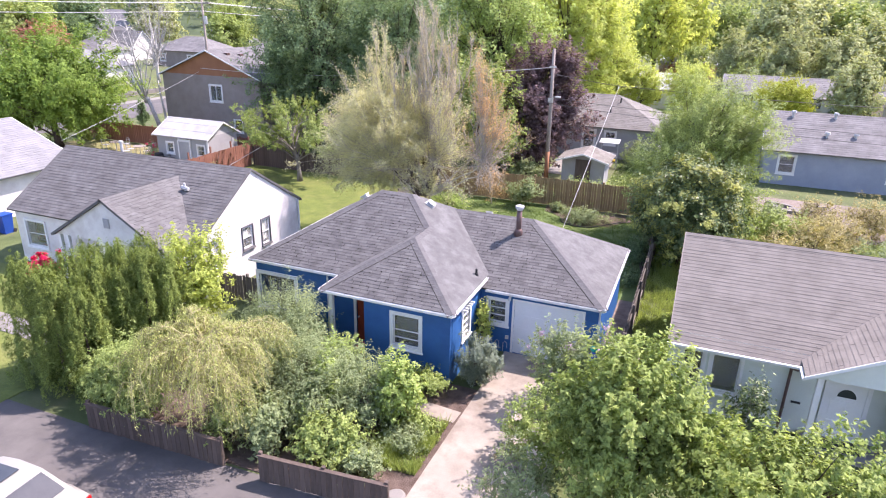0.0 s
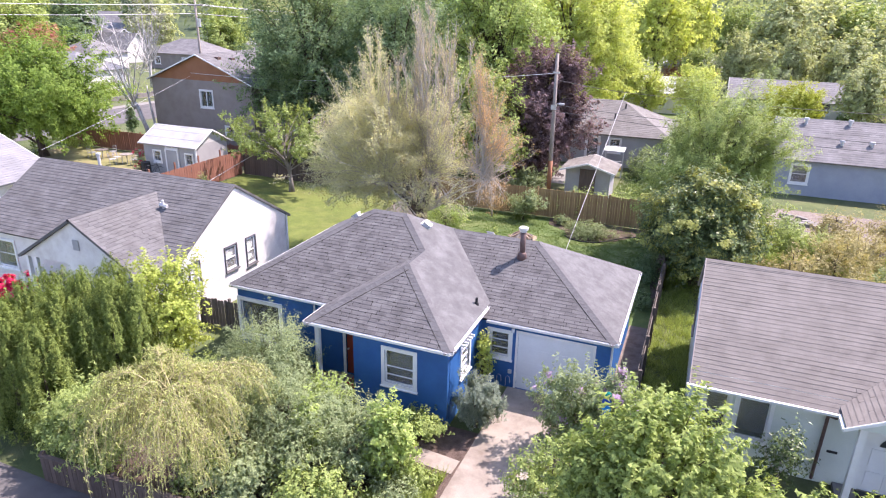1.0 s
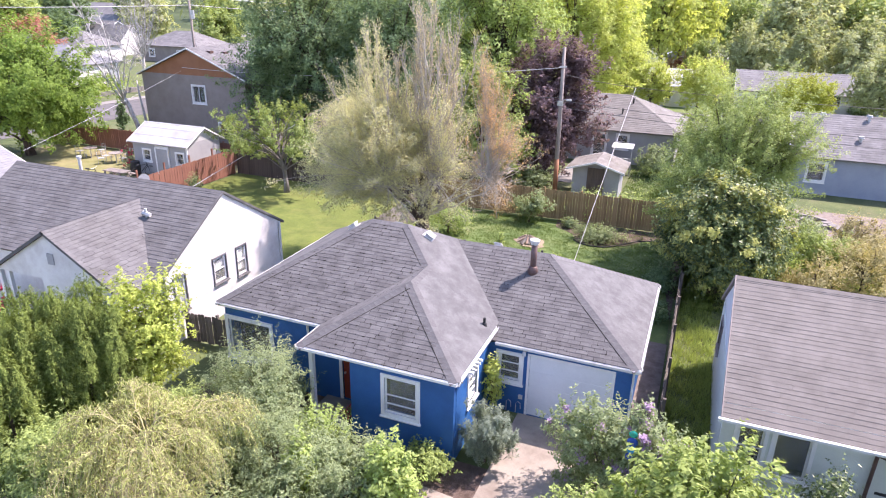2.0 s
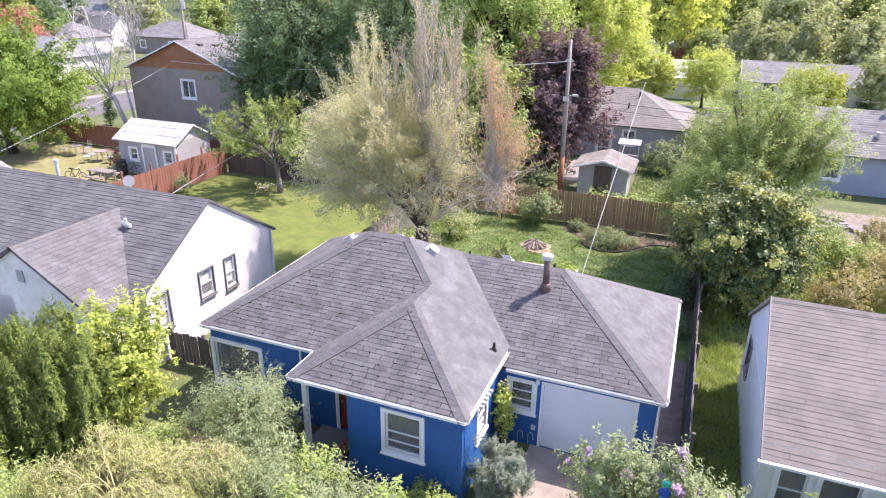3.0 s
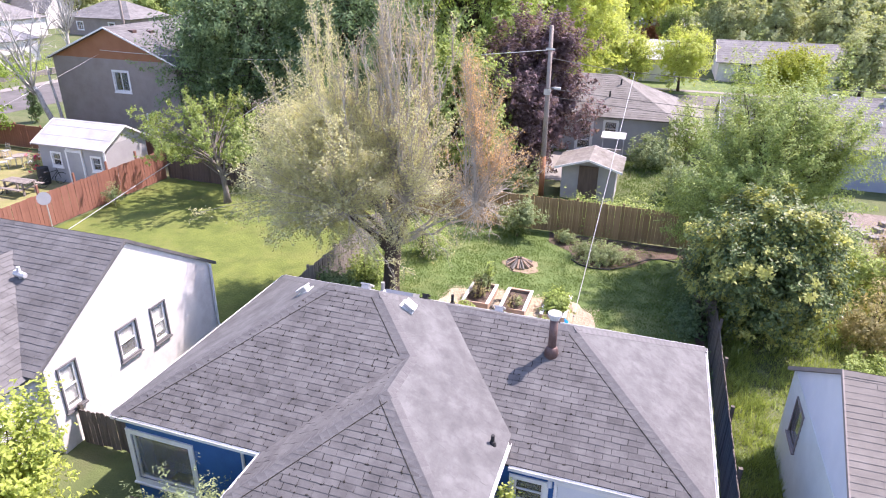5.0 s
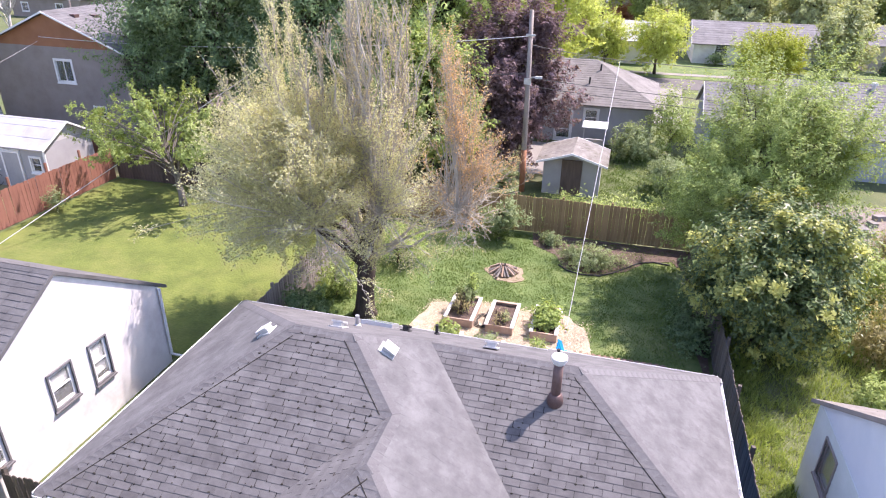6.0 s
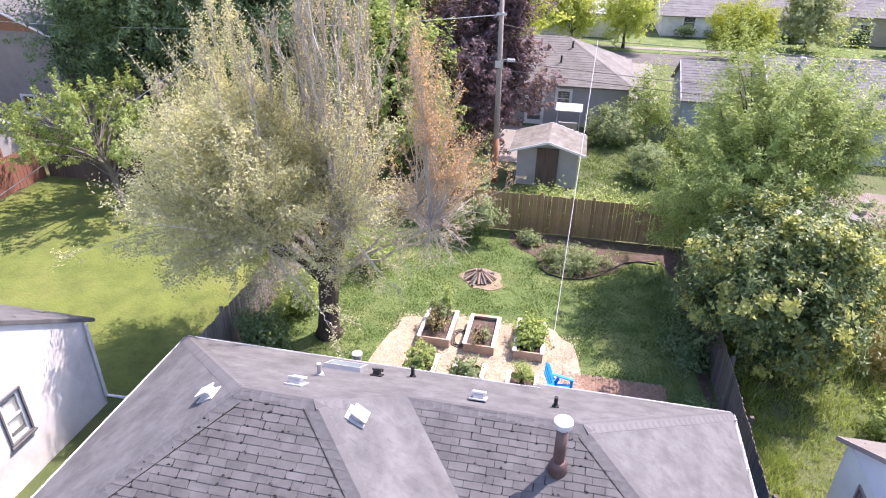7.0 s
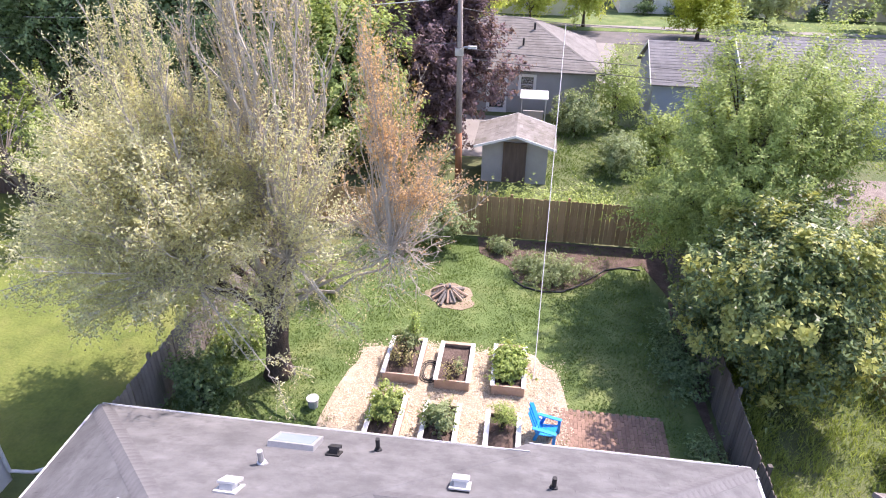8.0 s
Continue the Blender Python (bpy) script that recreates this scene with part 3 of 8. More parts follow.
def tree(name, label, at, height, radii, crown_from, leaves, size, mat, bark=None, trunk_r=0.15, limbs=40, per=0.34, shape="round",
         seed=1, category="tree", lean=(0, 0), aspect=0.55, clump=0.16, hollow=0.5, trunk_h=None, group="", bare=0, flowers=None, droop=0.0, up=0.35, shoot=1.6):
    """A tapered trunk with limbs and a crown of many small leaves gathered round the limbs' outer ends.
    radii: crown half widths in x and y. shape: round, column, cone or vase."""
    rnd, rng = random.Random(seed), np.random.default_rng(seed)
    leaves, size = int(leaves * 1.65), size * 0.82
    at = Vector(at)
    th = thing(name, at, label, category, group)
    bark = bark or M_BARK
    cz = (crown_from + height) / 2
    hz = (height - crown_from) / 2
    fork = trunk_h if trunk_h is not None else max(0.15 * height, crown_from * 0.9)
    g = Geo()
    top = at + Vector((lean[0], lean[1], crown_from + (height - crown_from) * 0.72))
    tp = bend(rnd, at - Vector((0, 0, 0.05)), top, 7, 0, 0.02 * height)
    g.tube(tp, [trunk_r * (1.35 if i == 0 else 1 - 0.8 * i / 7) for i in range(8)], 8)
    ends, starts = [], []
    for i in range(limbs):
        for _ in range(30):
            d = Vector((rnd.gauss(0, 1), rnd.gauss(0, 1), rnd.gauss(0, 1))).normalized()
            if d.z > -0.75:
                break
        r = rnd.uniform(hollow, 1.0) ** 0.6
        lump = 0.8 + 0.6 * noise.noise(Vector((d.x * 2.1 + seed, d.y * 2.1, d.z * 2.1)))
        x, y, z = d.x * r * lump, d.y * r * lump, d.z * r
        if shape == "column":
            f = 1 - 0.92 * max(0, (z + 1) / 2) ** 2.2
        elif shape == "cone":
            f = 1.15 - 0.95 * (z + 1) / 2
        elif shape == "vase":
            f = 0.72 + 0.3 * (z + 1) / 2
        else:
            f = 1.0
        e = at + Vector((lean[0] * 0.8 + x * radii[0] * f, lean[1] * 0.8 + y * radii[1] * f, cz + z * hz * min(1.08, lump + 0.1)))
        e.z = max(e.z, at.z + 0.12)
        k = min(0.95, max(0.1, (e.z - at.z) / height * 0.55))
        if shape in ("vase", "column"):
            k *= 0.55
        s = tp[min(7, int(k * 7) + 1)]
        ends.append(e)
        starts.append(s)
        rr = trunk_r * rnd.uniform(0.18, 0.34)
        g.tube(bend(rnd, s, e, 4, 0.04 * height if shape != "vase" else 0.0, 0.012 * height), [rr, rr * 0.75, rr * 0.5, rr * 0.3, rr * 0.12], 5, caps=False)
    for i in range(bare):
        e = rnd.choice(ends)
        t = Vector((rnd.gauss(0, 0.25), rnd.gauss(0, 0.25), rnd.uniform(0.3, 1.0))) * hz * 0.42
        g.tube(bend(rnd, e, e + t, 3, 0, 0.04), [0.022, 0.016, 0.01, 0.005], 3, caps=False)
    part("trunk", g, bark, th, smooth=True)
    E, S = np.array(ends), np.array(starts)
    mid = np.array((at.x, at.y, at.z + cz))
    sp = clump * (radii[0] + radii[1] + hz) / 3
    # every limb carries shoots that reach outwards and up; leaves sit along the shoots
    ns = len(E) * 14
    li = np.repeat(np.arange(len(E)), 14)
    t = np.clip(1.04 - np.abs(rng.normal(0, 0.27, ns)), 0.2, 1.04)[:, None]
    base = S[li] * (1 - t) + E[li] * t + rng.normal(size=(ns, 3)) * sp * 0.8
    sdir = base - mid
    sdir /= np.linalg.norm(sdir, axis=1)[:, None] + 1e-9
    sdir = sdir * 0.8 + rng.normal(size=(ns, 3)) * 0.45 + np.array((0, 0, 0.5 - droop))
    sdir /= np.linalg.norm(sdir, axis=1)[:, None] + 1e-9
    slen = sp * shoot * rng.uniform(0.45, 1.35, ns)[:, None]
    idx = rng.integers(0, ns, leaves)
    u = rng.uniform(0, 1, leaves)[:, None]
    cen = base[idx] + sdir[idx] * slen[idx] * u + rng.normal(size=(leaves, 3)) * sp * 0.3 * (1.1 - 0.7 * u)
    cen[:, 2] = np.maximum(cen[:, 2], at.z + 0.05)
    outw = cen - mid
    outw /= np.linalg.norm(outw, axis=1)[:, None] + 1e-9
    away = (cen - base[idx]) / (sp + 1e-6)
    outw = outw * 0.5 + np.clip(away, -1.2, 1.2) * 0.35
    part("crown", leaf_mesh("crown", cen, size, mat, rng, aspect, up, outw, droop), None, th)
    if flowers:
        fm, count, fs, spread, fname = (*flowers, 0.05, "blossom")[:5] if len(flowers) < 5 else flowers
        j = rng.integers(0, len(E), count // 14 + 1)
        fc = E[j][rng.integers(0, len(j), count)] + rng.normal(size=(count, 3)) * spread
        oo = fc - mid
        oo /= np.linalg.norm(oo, axis=1)[:, None] + 1e-9
        part(fname, leaf_mesh(fname, fc + oo * sp * 0.6, fs, fm, rng, 0.8, 0.6, oo), None, th)
    return th


def shrub(label, at, height, radii, leaves, size, mat, seed=1, shape="round", name="shrub", **kw):
    kw.setdefault("category", "shrub")
    kw.setdefault("limbs", 34)
    kw.setdefault("trunk_r", 0.05)
    kw.setdefault("clump", 0.2)
    kw.setdefault("hollow", 0.45)
    return tree(name, label, at, height, radii, kw.pop("crown_from", 0.05), leaves, size, mat, seed=seed, shape=shape, **kw)


def blades(name, label, region, count, length, mat, seed, category="grass", clumpy=0.0, width=0.012, z=0.0, lean=0.5):
    """Loose grass blades over a region (x0, x1, y0, y1), or over points of it that a test lets through."""
    rng = np.random.default_rng(seed)
    x0, x1, y0, y1 = region[:4]
    x, y = rng.uniform(x0, x1, count), rng.uniform(y0, y1, count)
    if len(region) > 4:
        keep = region[4](x, y)
        x, y = x[keep], y[keep]
    n = len(x)
    hgt = length * rng.uniform(0.5, 1.3, n)
    if clumpy:
        hgt *= 0.5 + clumpy * (np.sin(x * 3.1 + np.sin(y * 2.3) * 2) * np.sin(y * 2.7 + np.sin(x * 1.9)) + 0.6)
        hgt = np.maximum(hgt, length * 0.2)
    w = rng.uniform(0, 2 * np.pi, n)
    ln = rng.normal(0, lean, (n, 2)) * hgt[:, None]
    v = np.empty((n, 3, 3))
    v[:, 0] = np.stack([x - np.cos(w) * width, y - np.sin(w) * width, np.full(n, z)], 1)
    v[:, 1] = np.stack([x + np.cos(w) * width, y + np.sin(w) * width, np.full(n, z)], 1)
    v[:, 2] = np.stack([x + ln[:, 0], y + ln[:, 1], z + hgt], 1)
    me = bpy.data.meshes.new(name)
    me.vertices.add(n * 3)
    me.vertices.foreach_set("co", v.reshape(-1).astype(np.float32))
    me.loops.add(n * 3)
    me.loops.foreach_set("vertex_index", np.arange(n * 3, dtype=np.int32))
    me.polygons.add(n)
    me.polygons.foreach_set("loop_start", np.arange(0, n * 3, 3, dtype=np.int32))
    me.materials.append(mat)
    me.update(calc_edges=True)
    return tagged(new(name, me), label, category, kind="stuff")


def arborvitae(at, height, r, leaves, seed):
    """A dense columnar conifer: upright sprays over a tapering fluted body."""
    rng = np.random.default_rng(seed)
    th = thing("arborvitae", at, "columnar yellow-green arborvitae in a hedge row", "hedge", "arborvitae hedge")
    x, y, z = at
    part("trunk", Geo().tube([(x, y, z), (x, y, z + height * 0.4), (x, y, z + height * 0.6)], [0.07, 0.05, 0.015], 6), M_BARK, th)
    n = leaves // 45
    h = rng.uniform(0, 0.93, n)
    a = rng.uniform(0, 6.2832, n)
    ph = rng.uniform(0, 6.28, 3)
    rad = r * np.clip(1 - h ** 2.6, 0, 1) ** 0.75 * (1 + 0.22 * np.sin(5 * a + ph[0]) + 0.08 * np.sin(8 * a + ph[1] - 3 * h)) * rng.uniform(0.8, 1.05, n)
    base = np.stack([x + rad * np.cos(a), y + rad * np.sin(a), z + h * height], 1)
    up = np.stack([np.cos(a) * 0.14, np.sin(a) * 0.14, np.ones(n)], 1) + rng.normal(size=(n, 3)) * 0.07
    ln = rng.uniform(0.3, 0.6, n)
    i = rng.integers(0, n, leaves)
    t = rng.uniform(0, 1, leaves)[:, None]
    cen = base[i] + up[i] * ln[i][:, None] * t + rng.normal(size=(leaves, 3)) * 0.055 * (1.2 - t)
    cen[:, 2] = np.maximum(cen[:, 2], z + 0.05)
    out = np.stack([np.cos(a[i]), np.sin(a[i]), np.full(leaves, 0.4)], 1) * 0.8
    part("foliage", leaf_mesh("foliage", cen, 0.1, M_LEAF_CEDAR, rng, 0.24, 0.1, out, -1.6), None, th)


# ---- ground, roads, paths ----
def sheet(name, pts, z, mat, label, category, kind="structure", thick=0.03):
    return solid(name, Geo().slab([(x, y, z) for x, y in pts], (0, 0, -thick)), mat, label, category, kind)


g = Geo()
g.add([(-1500, -600, 0), (1500, -600, 0), (1500, 2500, 0), (-1500, 2500, 0)], [(0, 1, 2, 3)])
solid("ground", g, M_GRASS, "rough green grass and earth between the houses", "ground", "structure")


def blob_outline(cx, cy, rx, ry, n=28, seed=0, rough=0.12, square=1.0):
    rnd = random.Random(seed)
    ph = [rnd.uniform(0, 6.28) for _ in range(4)]
    out = []
    for i in range(n):
        a = 2 * math.pi * i / n
        k = 1 + rough * (math.sin(2 * a + ph[0]) + 0.6 * math.sin(3 * a + ph[1]) + 0.5 * math.sin(5 * a + ph[2]) + 0.4 * math.sin(9 * a + ph[3])) / 2
        ca, sa = math.cos(a), math.sin(a)
        out.append((cx + rx * k * math.copysign(abs(ca) ** square, ca), cy + ry * k * math.copysign(abs(sa) ** square, sa)))
    return out


sheet("road", [(-120, -20), (60, -20), (60, 9.92), (-4.8, 9.92), (-14.5, 9.5), (-120, 9.3)], 0.012, M_ROAD, "worn grey asphalt street", "road")
sheet("road_side", [(-66.2, 9.2), (-57.5, 9.2), (-49, 140), (-57.4, 140)], 0.016, M_ROAD, "grey asphalt side street", "road")
sheet("pavement_side", [(-67.0, 20), (-65.4, 20), (-59.6, 110), (-61.2, 110)], 0.05, M_PATH, "pale concrete pavement along the side street", "pavement")
sheet("road_far", [(-60, 72.6), (90, 74.6), (90, 79.6), (-60, 77.6)], 0.02, M_ROAD, "grey asphalt street behind the far houses", "road")
sheet("lawn_left", [(-30.6, 24.6), (-15.0, 24.6), (-15.0, 38.2), (-30.6, 38.2)], 0.02, M_LAWN_L, "mown yellow-green lawn behind the white house", "lawn")
sheet("lawn_front", [(-40, 9.2), (-18.0, 9.2), (-17.5, 17.0), (-40, 17.0)], 0.02, M_LAWN_L, "mown lawn in front of the white house", "lawn")
sheet("lawn_back", [(-14.8, 24.7), (-0.7, 24.7), (-0.7, 37.6), (-14.8, 37.6)], 0.02, M_LAWN_B, "green back lawn with dry patches", "lawn")
sheet("pavement_far", [(-40, 79.4), (80, 81.4), (80, 82.6), (-40, 80.6)], 0.05, M_PATH, "pale concrete pavement along the far street", "pavement")
sheet("driveway_far", [(-1.9, 60), (0.4, 60), (0.8, 73.4), (-1.5, 73.4)], 0.045, M_PATH, "pale concrete driveway beside the far bungalow", "driveway")
sheet("lawn_far_strip", [(-20, 78.3), (80, 79.6), (80, 90), (-20, 90)], 0.024, M_LAWN_B, "sunny lawns across the far street", "lawn")
sheet("driveway", [(-4.75, 9.0), (-2.05, 9.0), (-1.7, 18.7), (-4.6, 18.7)], 0.035, M_CONCRETE, "worn pinkish concrete driveway", "driveway")
sheet("path_front", [(-9.3, 14.25), (-4.75, 13.9), (-4.72, 14.5), (-9.3, 14.9)], 0.045, M_CONCRETE, "concrete garden path to the porch", "path")
sheet("path_left", [(-40, 13.0), (-18.5, 12.3), (-18.5, 13.3), (-40, 14.0)], 0.04, M_PATH, "concrete path across the front lawn", "path")
sheet("soil_front", [(-14.5, 9.7), (-4.7, 9.9), (-4.62, 15.9), (-5.5, 15.9), (-9.3, 15.5), (-9.3, 17.1), (-14.5, 17.1)], 0.03, M_SOIL, "dark soil of the front garden beds", "soil")
sheet("side_path", [(-1.4, 18.8), (-0.65, 18.8), (-0.65, 25.0), (-1.4, 25.0)], 0.03, M_GRAVEL, "dirt strip between house and fence", "path")
sheet("soil_rear", [(-7.6, 37.6), (-7.4, 36.4), (-6.3, 35.6), (-5.9, 34.6), (-4.6, 34.2), (-3.4, 34.9), (-2.6, 36.0), (-1.5, 36.4), (-0.9, 34.5), (-1.2, 31), (-0.7, 27), (-0.65, 37.6)], 0.035, M_SOIL, "dark planting bed along the fences", "soil")
sheet("wood_chips", blob_outline(-7.5, 28.4, 2.95, 2.35, n=60, seed=3, rough=0.14, square=0.45), 0.04, M_CHIPS_BED, "pale wood chips round the planters", "mulch")
sheet("fire_ring_soil", blob_outline(-8.1, 33.4, 0.85, 0.7, seed=5, rough=0.25), 0.04, M_RING, "bare earth round the fire pit", "soil")
sheet("yard_dirt", [(4.5, 38), (14, 38), (14, 46), (4.5, 46)], 0.03, M_GRAVEL, "bare dirt behind the blue-grey house", "soil")
sheet("patio_far", [(-9.8, 46), (-5.5, 46), (-5.5, 52.5), (-9.8, 52.5)], 0.03, M_PATH, "pale patio behind the far house", "patio")
sheet("yard_left", [(-50, 28), (-31, 28), (-31, 40), (-50, 40)], 0.015, M_DRYLAWN, "patchy dry lawn inside the red fence", "lawn")


# ---- the blue house ----
EV, EG, PITCH = 2.72, 2.42, 0.577           # eave heights of main part and garage, roof slope
XW, XE, XG = -14.29, -5.50, -1.24           # roof edges: west, wing east, garage east
YM, YWF, YGF, YR, YRG = 16.95, 15.62, 18.62, 24.43, 24.93
house = thing("house", (-8.0, 20.5, 0), "one-storey bright blue house with white trim and grey hipped shingle roof", "house")
HM = (YR - YM) / 2
RM = (YM + YR) / 2                           # main ridge line
ZM = EV + HM * PITCH
PWx, PEx = XW + HM, XE - HM
WX = -10.36
HW = (XE - WX) / 2
RWx = (XE + WX) / 2
ZW = EV + HW * PITCH
YH, YV = YWF + HW, YM + HW                   # wing hip peak, top of the wing valley
RG, ZG, GHx = 21.95, 4.11, -4.65             # garage ridge

pW, pE = (PWx, RM, ZM), (PEx, RM, ZM)
pH, pV = (RWx, YH, ZW), (RWx, YV, ZW)
GW = XE - (ZG - EV) / PITCH - 0.02            # garage ridge runs into the main roof
gA, gB = (GW, RG, ZG), (GHx, RG, ZG)
faces = {
    "main_front": [(XW, YM, EV), (XE - 0.02, YM, EV), pE, pW],
    "main_west": [(XW, YR, EV), (XW, YM, EV), pW],
    "main_rear": [(XE, YR, EV), (XW, YR, EV), pW, pE],
    "wing_front": [(WX, YWF, EV), (XE, YWF, EV), pH],
    "wing_west": [(WX, YV + 0.0, EV), (WX, YWF, EV), pH, (RWx, YV, ZW)],
    "east_a": [(XE, YWF, EV), (XE, YV, EV), pV, pH],
    "east_b": [(XE, YV, EV), (XE, YR, EV), pE, pV],
    "garage_front": [(XE - 0.3, YGF, EG), (XG, YGF, EG), gB, gA],
    "garage_rear": [(XG, YRG, EG), (XE - 0.05, YRG, EG), gA, gB],
    "garage_east": [(XG, YGF, EG), (XG, YRG, EG), gB],
}
face_slots = {}
for i, (k, poly) in enumerate(faces.items()):
    pick = None
    if k == "garage_front":
        pick = lambda u, v: 2.6 < u < 6.2 and 0.5 < v < 3.2
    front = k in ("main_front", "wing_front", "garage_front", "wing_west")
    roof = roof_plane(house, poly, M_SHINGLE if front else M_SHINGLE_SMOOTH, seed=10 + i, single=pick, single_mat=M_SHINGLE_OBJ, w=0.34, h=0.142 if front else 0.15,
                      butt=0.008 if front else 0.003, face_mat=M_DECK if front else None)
    face_slots[k] = SLOTS[-1]
N = {k: normal_of(p) for k, p in faces.items()}
caps_along(roof, (XW, YM, EV), pW, N["main_front"], N["main_west"], M_CAP)
caps_along(roof, (XW, YR, EV), pW, N["main_rear"], N["main_west"], M_CAP)
caps_along(roof, pW, pE, N["main_front"], N["main_rear"], M_CAP)
caps_along(roof, pV, pE, N["main_front"], N["east_b"], M_CAP)
caps_along(roof, gA, pE, N["main_rear"], N["east_b"], M_CAP)
caps_along(roof, (WX, YWF, EV), pH, N["wing_front"], N["wing_west"], M_CAP)
caps_along(roof, (XE, YWF, EV), pH, N["wing_front"], N["east_a"], M_CAP)
caps_along(roof, pH, pV, N["wing_west"], N["east_a"], M_CAP)
caps_along(roof, (XG, YGF, EG), gB, N["garage_front"], N["garage_east"], M_CAP)
caps_along(roof, (XG, YRG, EG), gB, N["garage_rear"], N["garage_east"], M_CAP)
caps_along(roof, gA, gB, N["garage_front"], N["garage_rear"], M_CAP)

# dark strips drawn as the shadow line where hip caps meet the front faces
def hip_shadow_line(a, b, k, inward):
    n, d = N[k], (Vector(b) - Vector(a)).normalized()
    e = n.cross(d).normalized()
    e = e if e.dot(Vector(inward)) > 0 else -e
    part("cap_edge_shadow", Geo().tube([Vector(a).lerp(Vector(b), q) + e * 0.215 + n * 0.008 for q in (0.06, 0.35, 0.65, 0.97)], [0.011, 0.013, 0.01, 0.012], 5), M_MOSS_SHADOW, roof)


hip_shadow_line((XW, YM, EV), pW, "main_front", (1, 0, 0))
hip_shadow_line((XE, YWF, EV), pH, "wing_front", (-1, 0, 0))
hip_shadow_line((WX, YWF, EV), pH, "wing_front", (1, 0, 0))
hip_shadow_line((XG, YGF, EG), gB, "garage_front", (-1, 0, 0))
hip_shadow_line(pV, pE, "main_front", (-1, 0, 0))
# dark moss and chipped corners at the shingle slots of the front faces
rnd = random.Random(4)
gm = Geo()
for k, share in (("main_front", 0.62), ("wing_front", 0.52), ("garage_front", 0.36), ("wing_west", 0.2)):
    P = [Vector(p) for p in faces[k]]
    ux = (P[1] - P[0]).normalized()
    vy = N[k].cross(ux)
    m = Matrix((ux, vy, N[k])).transposed().to_4x4()
    for slot in face_slots[k]:
        for _ in range(2):
            if noise.noise(slot * 0.8) * 0.7 + rnd.random() > share + (0.5 if (slot - Vector(pW)).length < 0.9 else 0.0):
                continue
            m.translation = slot + N[k] * 0.006 + vy * rnd.uniform(-0.012, 0.03) + ux * (rnd.gauss(0, 0.01) if rnd.random() < 0.6 else rnd.uniform(-0.15, 0.15))
            a, b = rnd.uniform(0.012, 0.03), rnd.uniform(0.015, 0.04)
            if rnd.random() < 0.3:
                a *= 2.2
            gm.add([tuple(m @ Vector(q)) for q in ((-a, 0, -0.01), (0, -b, -0.01), (a, 0, -0.01), (0, b, -0.01), (-a * 0.4, -b * 0.4, 0.012), (a * 0.5, 0, 0.014), (0, b * 0.5, 0.01))],
                   [(0, 1, 4), (1, 2, 5), (1, 5, 4), (2, 3, 5), (3, 6, 5), (3, 0, 6), (0, 4, 6), (4, 5, 6)])
part("moss", gm, M_MOSS_SHADOW, roof, "dark moss tufts", kind="stuff")

# walls, with openings
WY, WWY, GY = 17.12, 15.8, 18.74            # outer faces of the front walls
X0, XWR, XGR = -14.12, -5.64, -1.42
RY, RGY = 24.3, 24.75
wall(house, "x", WY, -1, X0, -8.7, 0, EV, M_BLUE, [(-14.02, -12.42, 0.78, 2.1), (-9.8, -8.95, 0.15, 2.17)], lap=0.19)
wall(house, "x", WWY, -1, -8.76, XWR, 0, EV, M_BLUE, [(-7.68, -6.72, 1.12, 2.25)], lap=0.19)
wall(house, "y", -8.76, -1, WWY + 0.16, WY - 0.16, 0, EV, M_BLUE, lap=0.19)
wall(house, "y", XWR, 1, WWY + 0.16, GY, 0, EV, M_BLUE, [(16.9, 17.6, 1.2, 2.2)], lap=0.19)
wall(house, "x", GY, -1, XWR, XGR, 0, EG, M_BLUE, [(-5.28, -4.64, 1.14, 2.0), (-4.36, -1.92, 0.02, 2.1)], lap=0.19)
wall(house, "y", XGR, 1, GY + 0.16, RGY - 0.16, 0, EG, M_BLUE, lap=0.19)
wall(house, "y", X0, -1, WY + 0.16, RY - 0.16, 0, EV, M_BLUE, lap=0.19)
wall(house, "x", RY, 1, X0, XWR, 0, EV, M_BLUE, lap=0.19)
wall(house, "x", RGY, 1, XWR, XGR, 0, EG, M_BLUE, lap=0.19)
# unseen floor slabs, coloured near-black so the inside looks unlit
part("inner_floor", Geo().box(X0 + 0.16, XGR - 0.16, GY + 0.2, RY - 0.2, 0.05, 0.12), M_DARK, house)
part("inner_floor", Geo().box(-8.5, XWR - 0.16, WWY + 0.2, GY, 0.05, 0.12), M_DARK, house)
window(house, "x", WY, -1, -14.02, -12.42, 0.78, 2.1, rails=(), trim=0.13)
window(house, "x", WWY, -1, -7.68, -6.72, 1.12, 2.25, trim=0.11, rails=(0.5, 0.25))
window(house, "y", XWR, 1, 16.9, 17.6, 1.2, 2.2, trim=0.1, rails=(0.5, 0.76, 0.25))
window(house, "x", GY, -1, -5.28, -4.64, 1.14, 2.0, trim=0.11, rails=(0.66, 0.33))
# slatted awning bars over the wing's side window
for i in range(5):
    part("awning_slat", Geo().box(XWR + 0.02, XWR + 0.2, 16.75 + 0.19 * i, 16.81 + 0.19 * i, 2.3, 2.36), M_WHITE, house)

# garage door with sunk panels
gd = part("garage_door", Geo().box(-4.345, -1.935, GY + 0.025, GY + 0.07, 0.03, 2.085), M_GARAGE, house, "plain white garage door")
for i in range(4):
    part("panel", Geo().box(-4.34, -1.94, GY + 0.008, GY + 0.028, 0.04 + 0.51 * i, 0.04 + 0.51 * i + 0.507), M_GARAGE, gd)
part("garage_trim", Geo().box(-4.42, -4.345, GY - 0.02, GY - 0.001, 0, 2.16).box(-1.935, -1.86, GY - 0.02, GY - 0.001, 0, 2.16).box(-4.345, -1.935, GY - 0.02, GY - 0.001, 2.085, 2.16), M_WHITE, house)
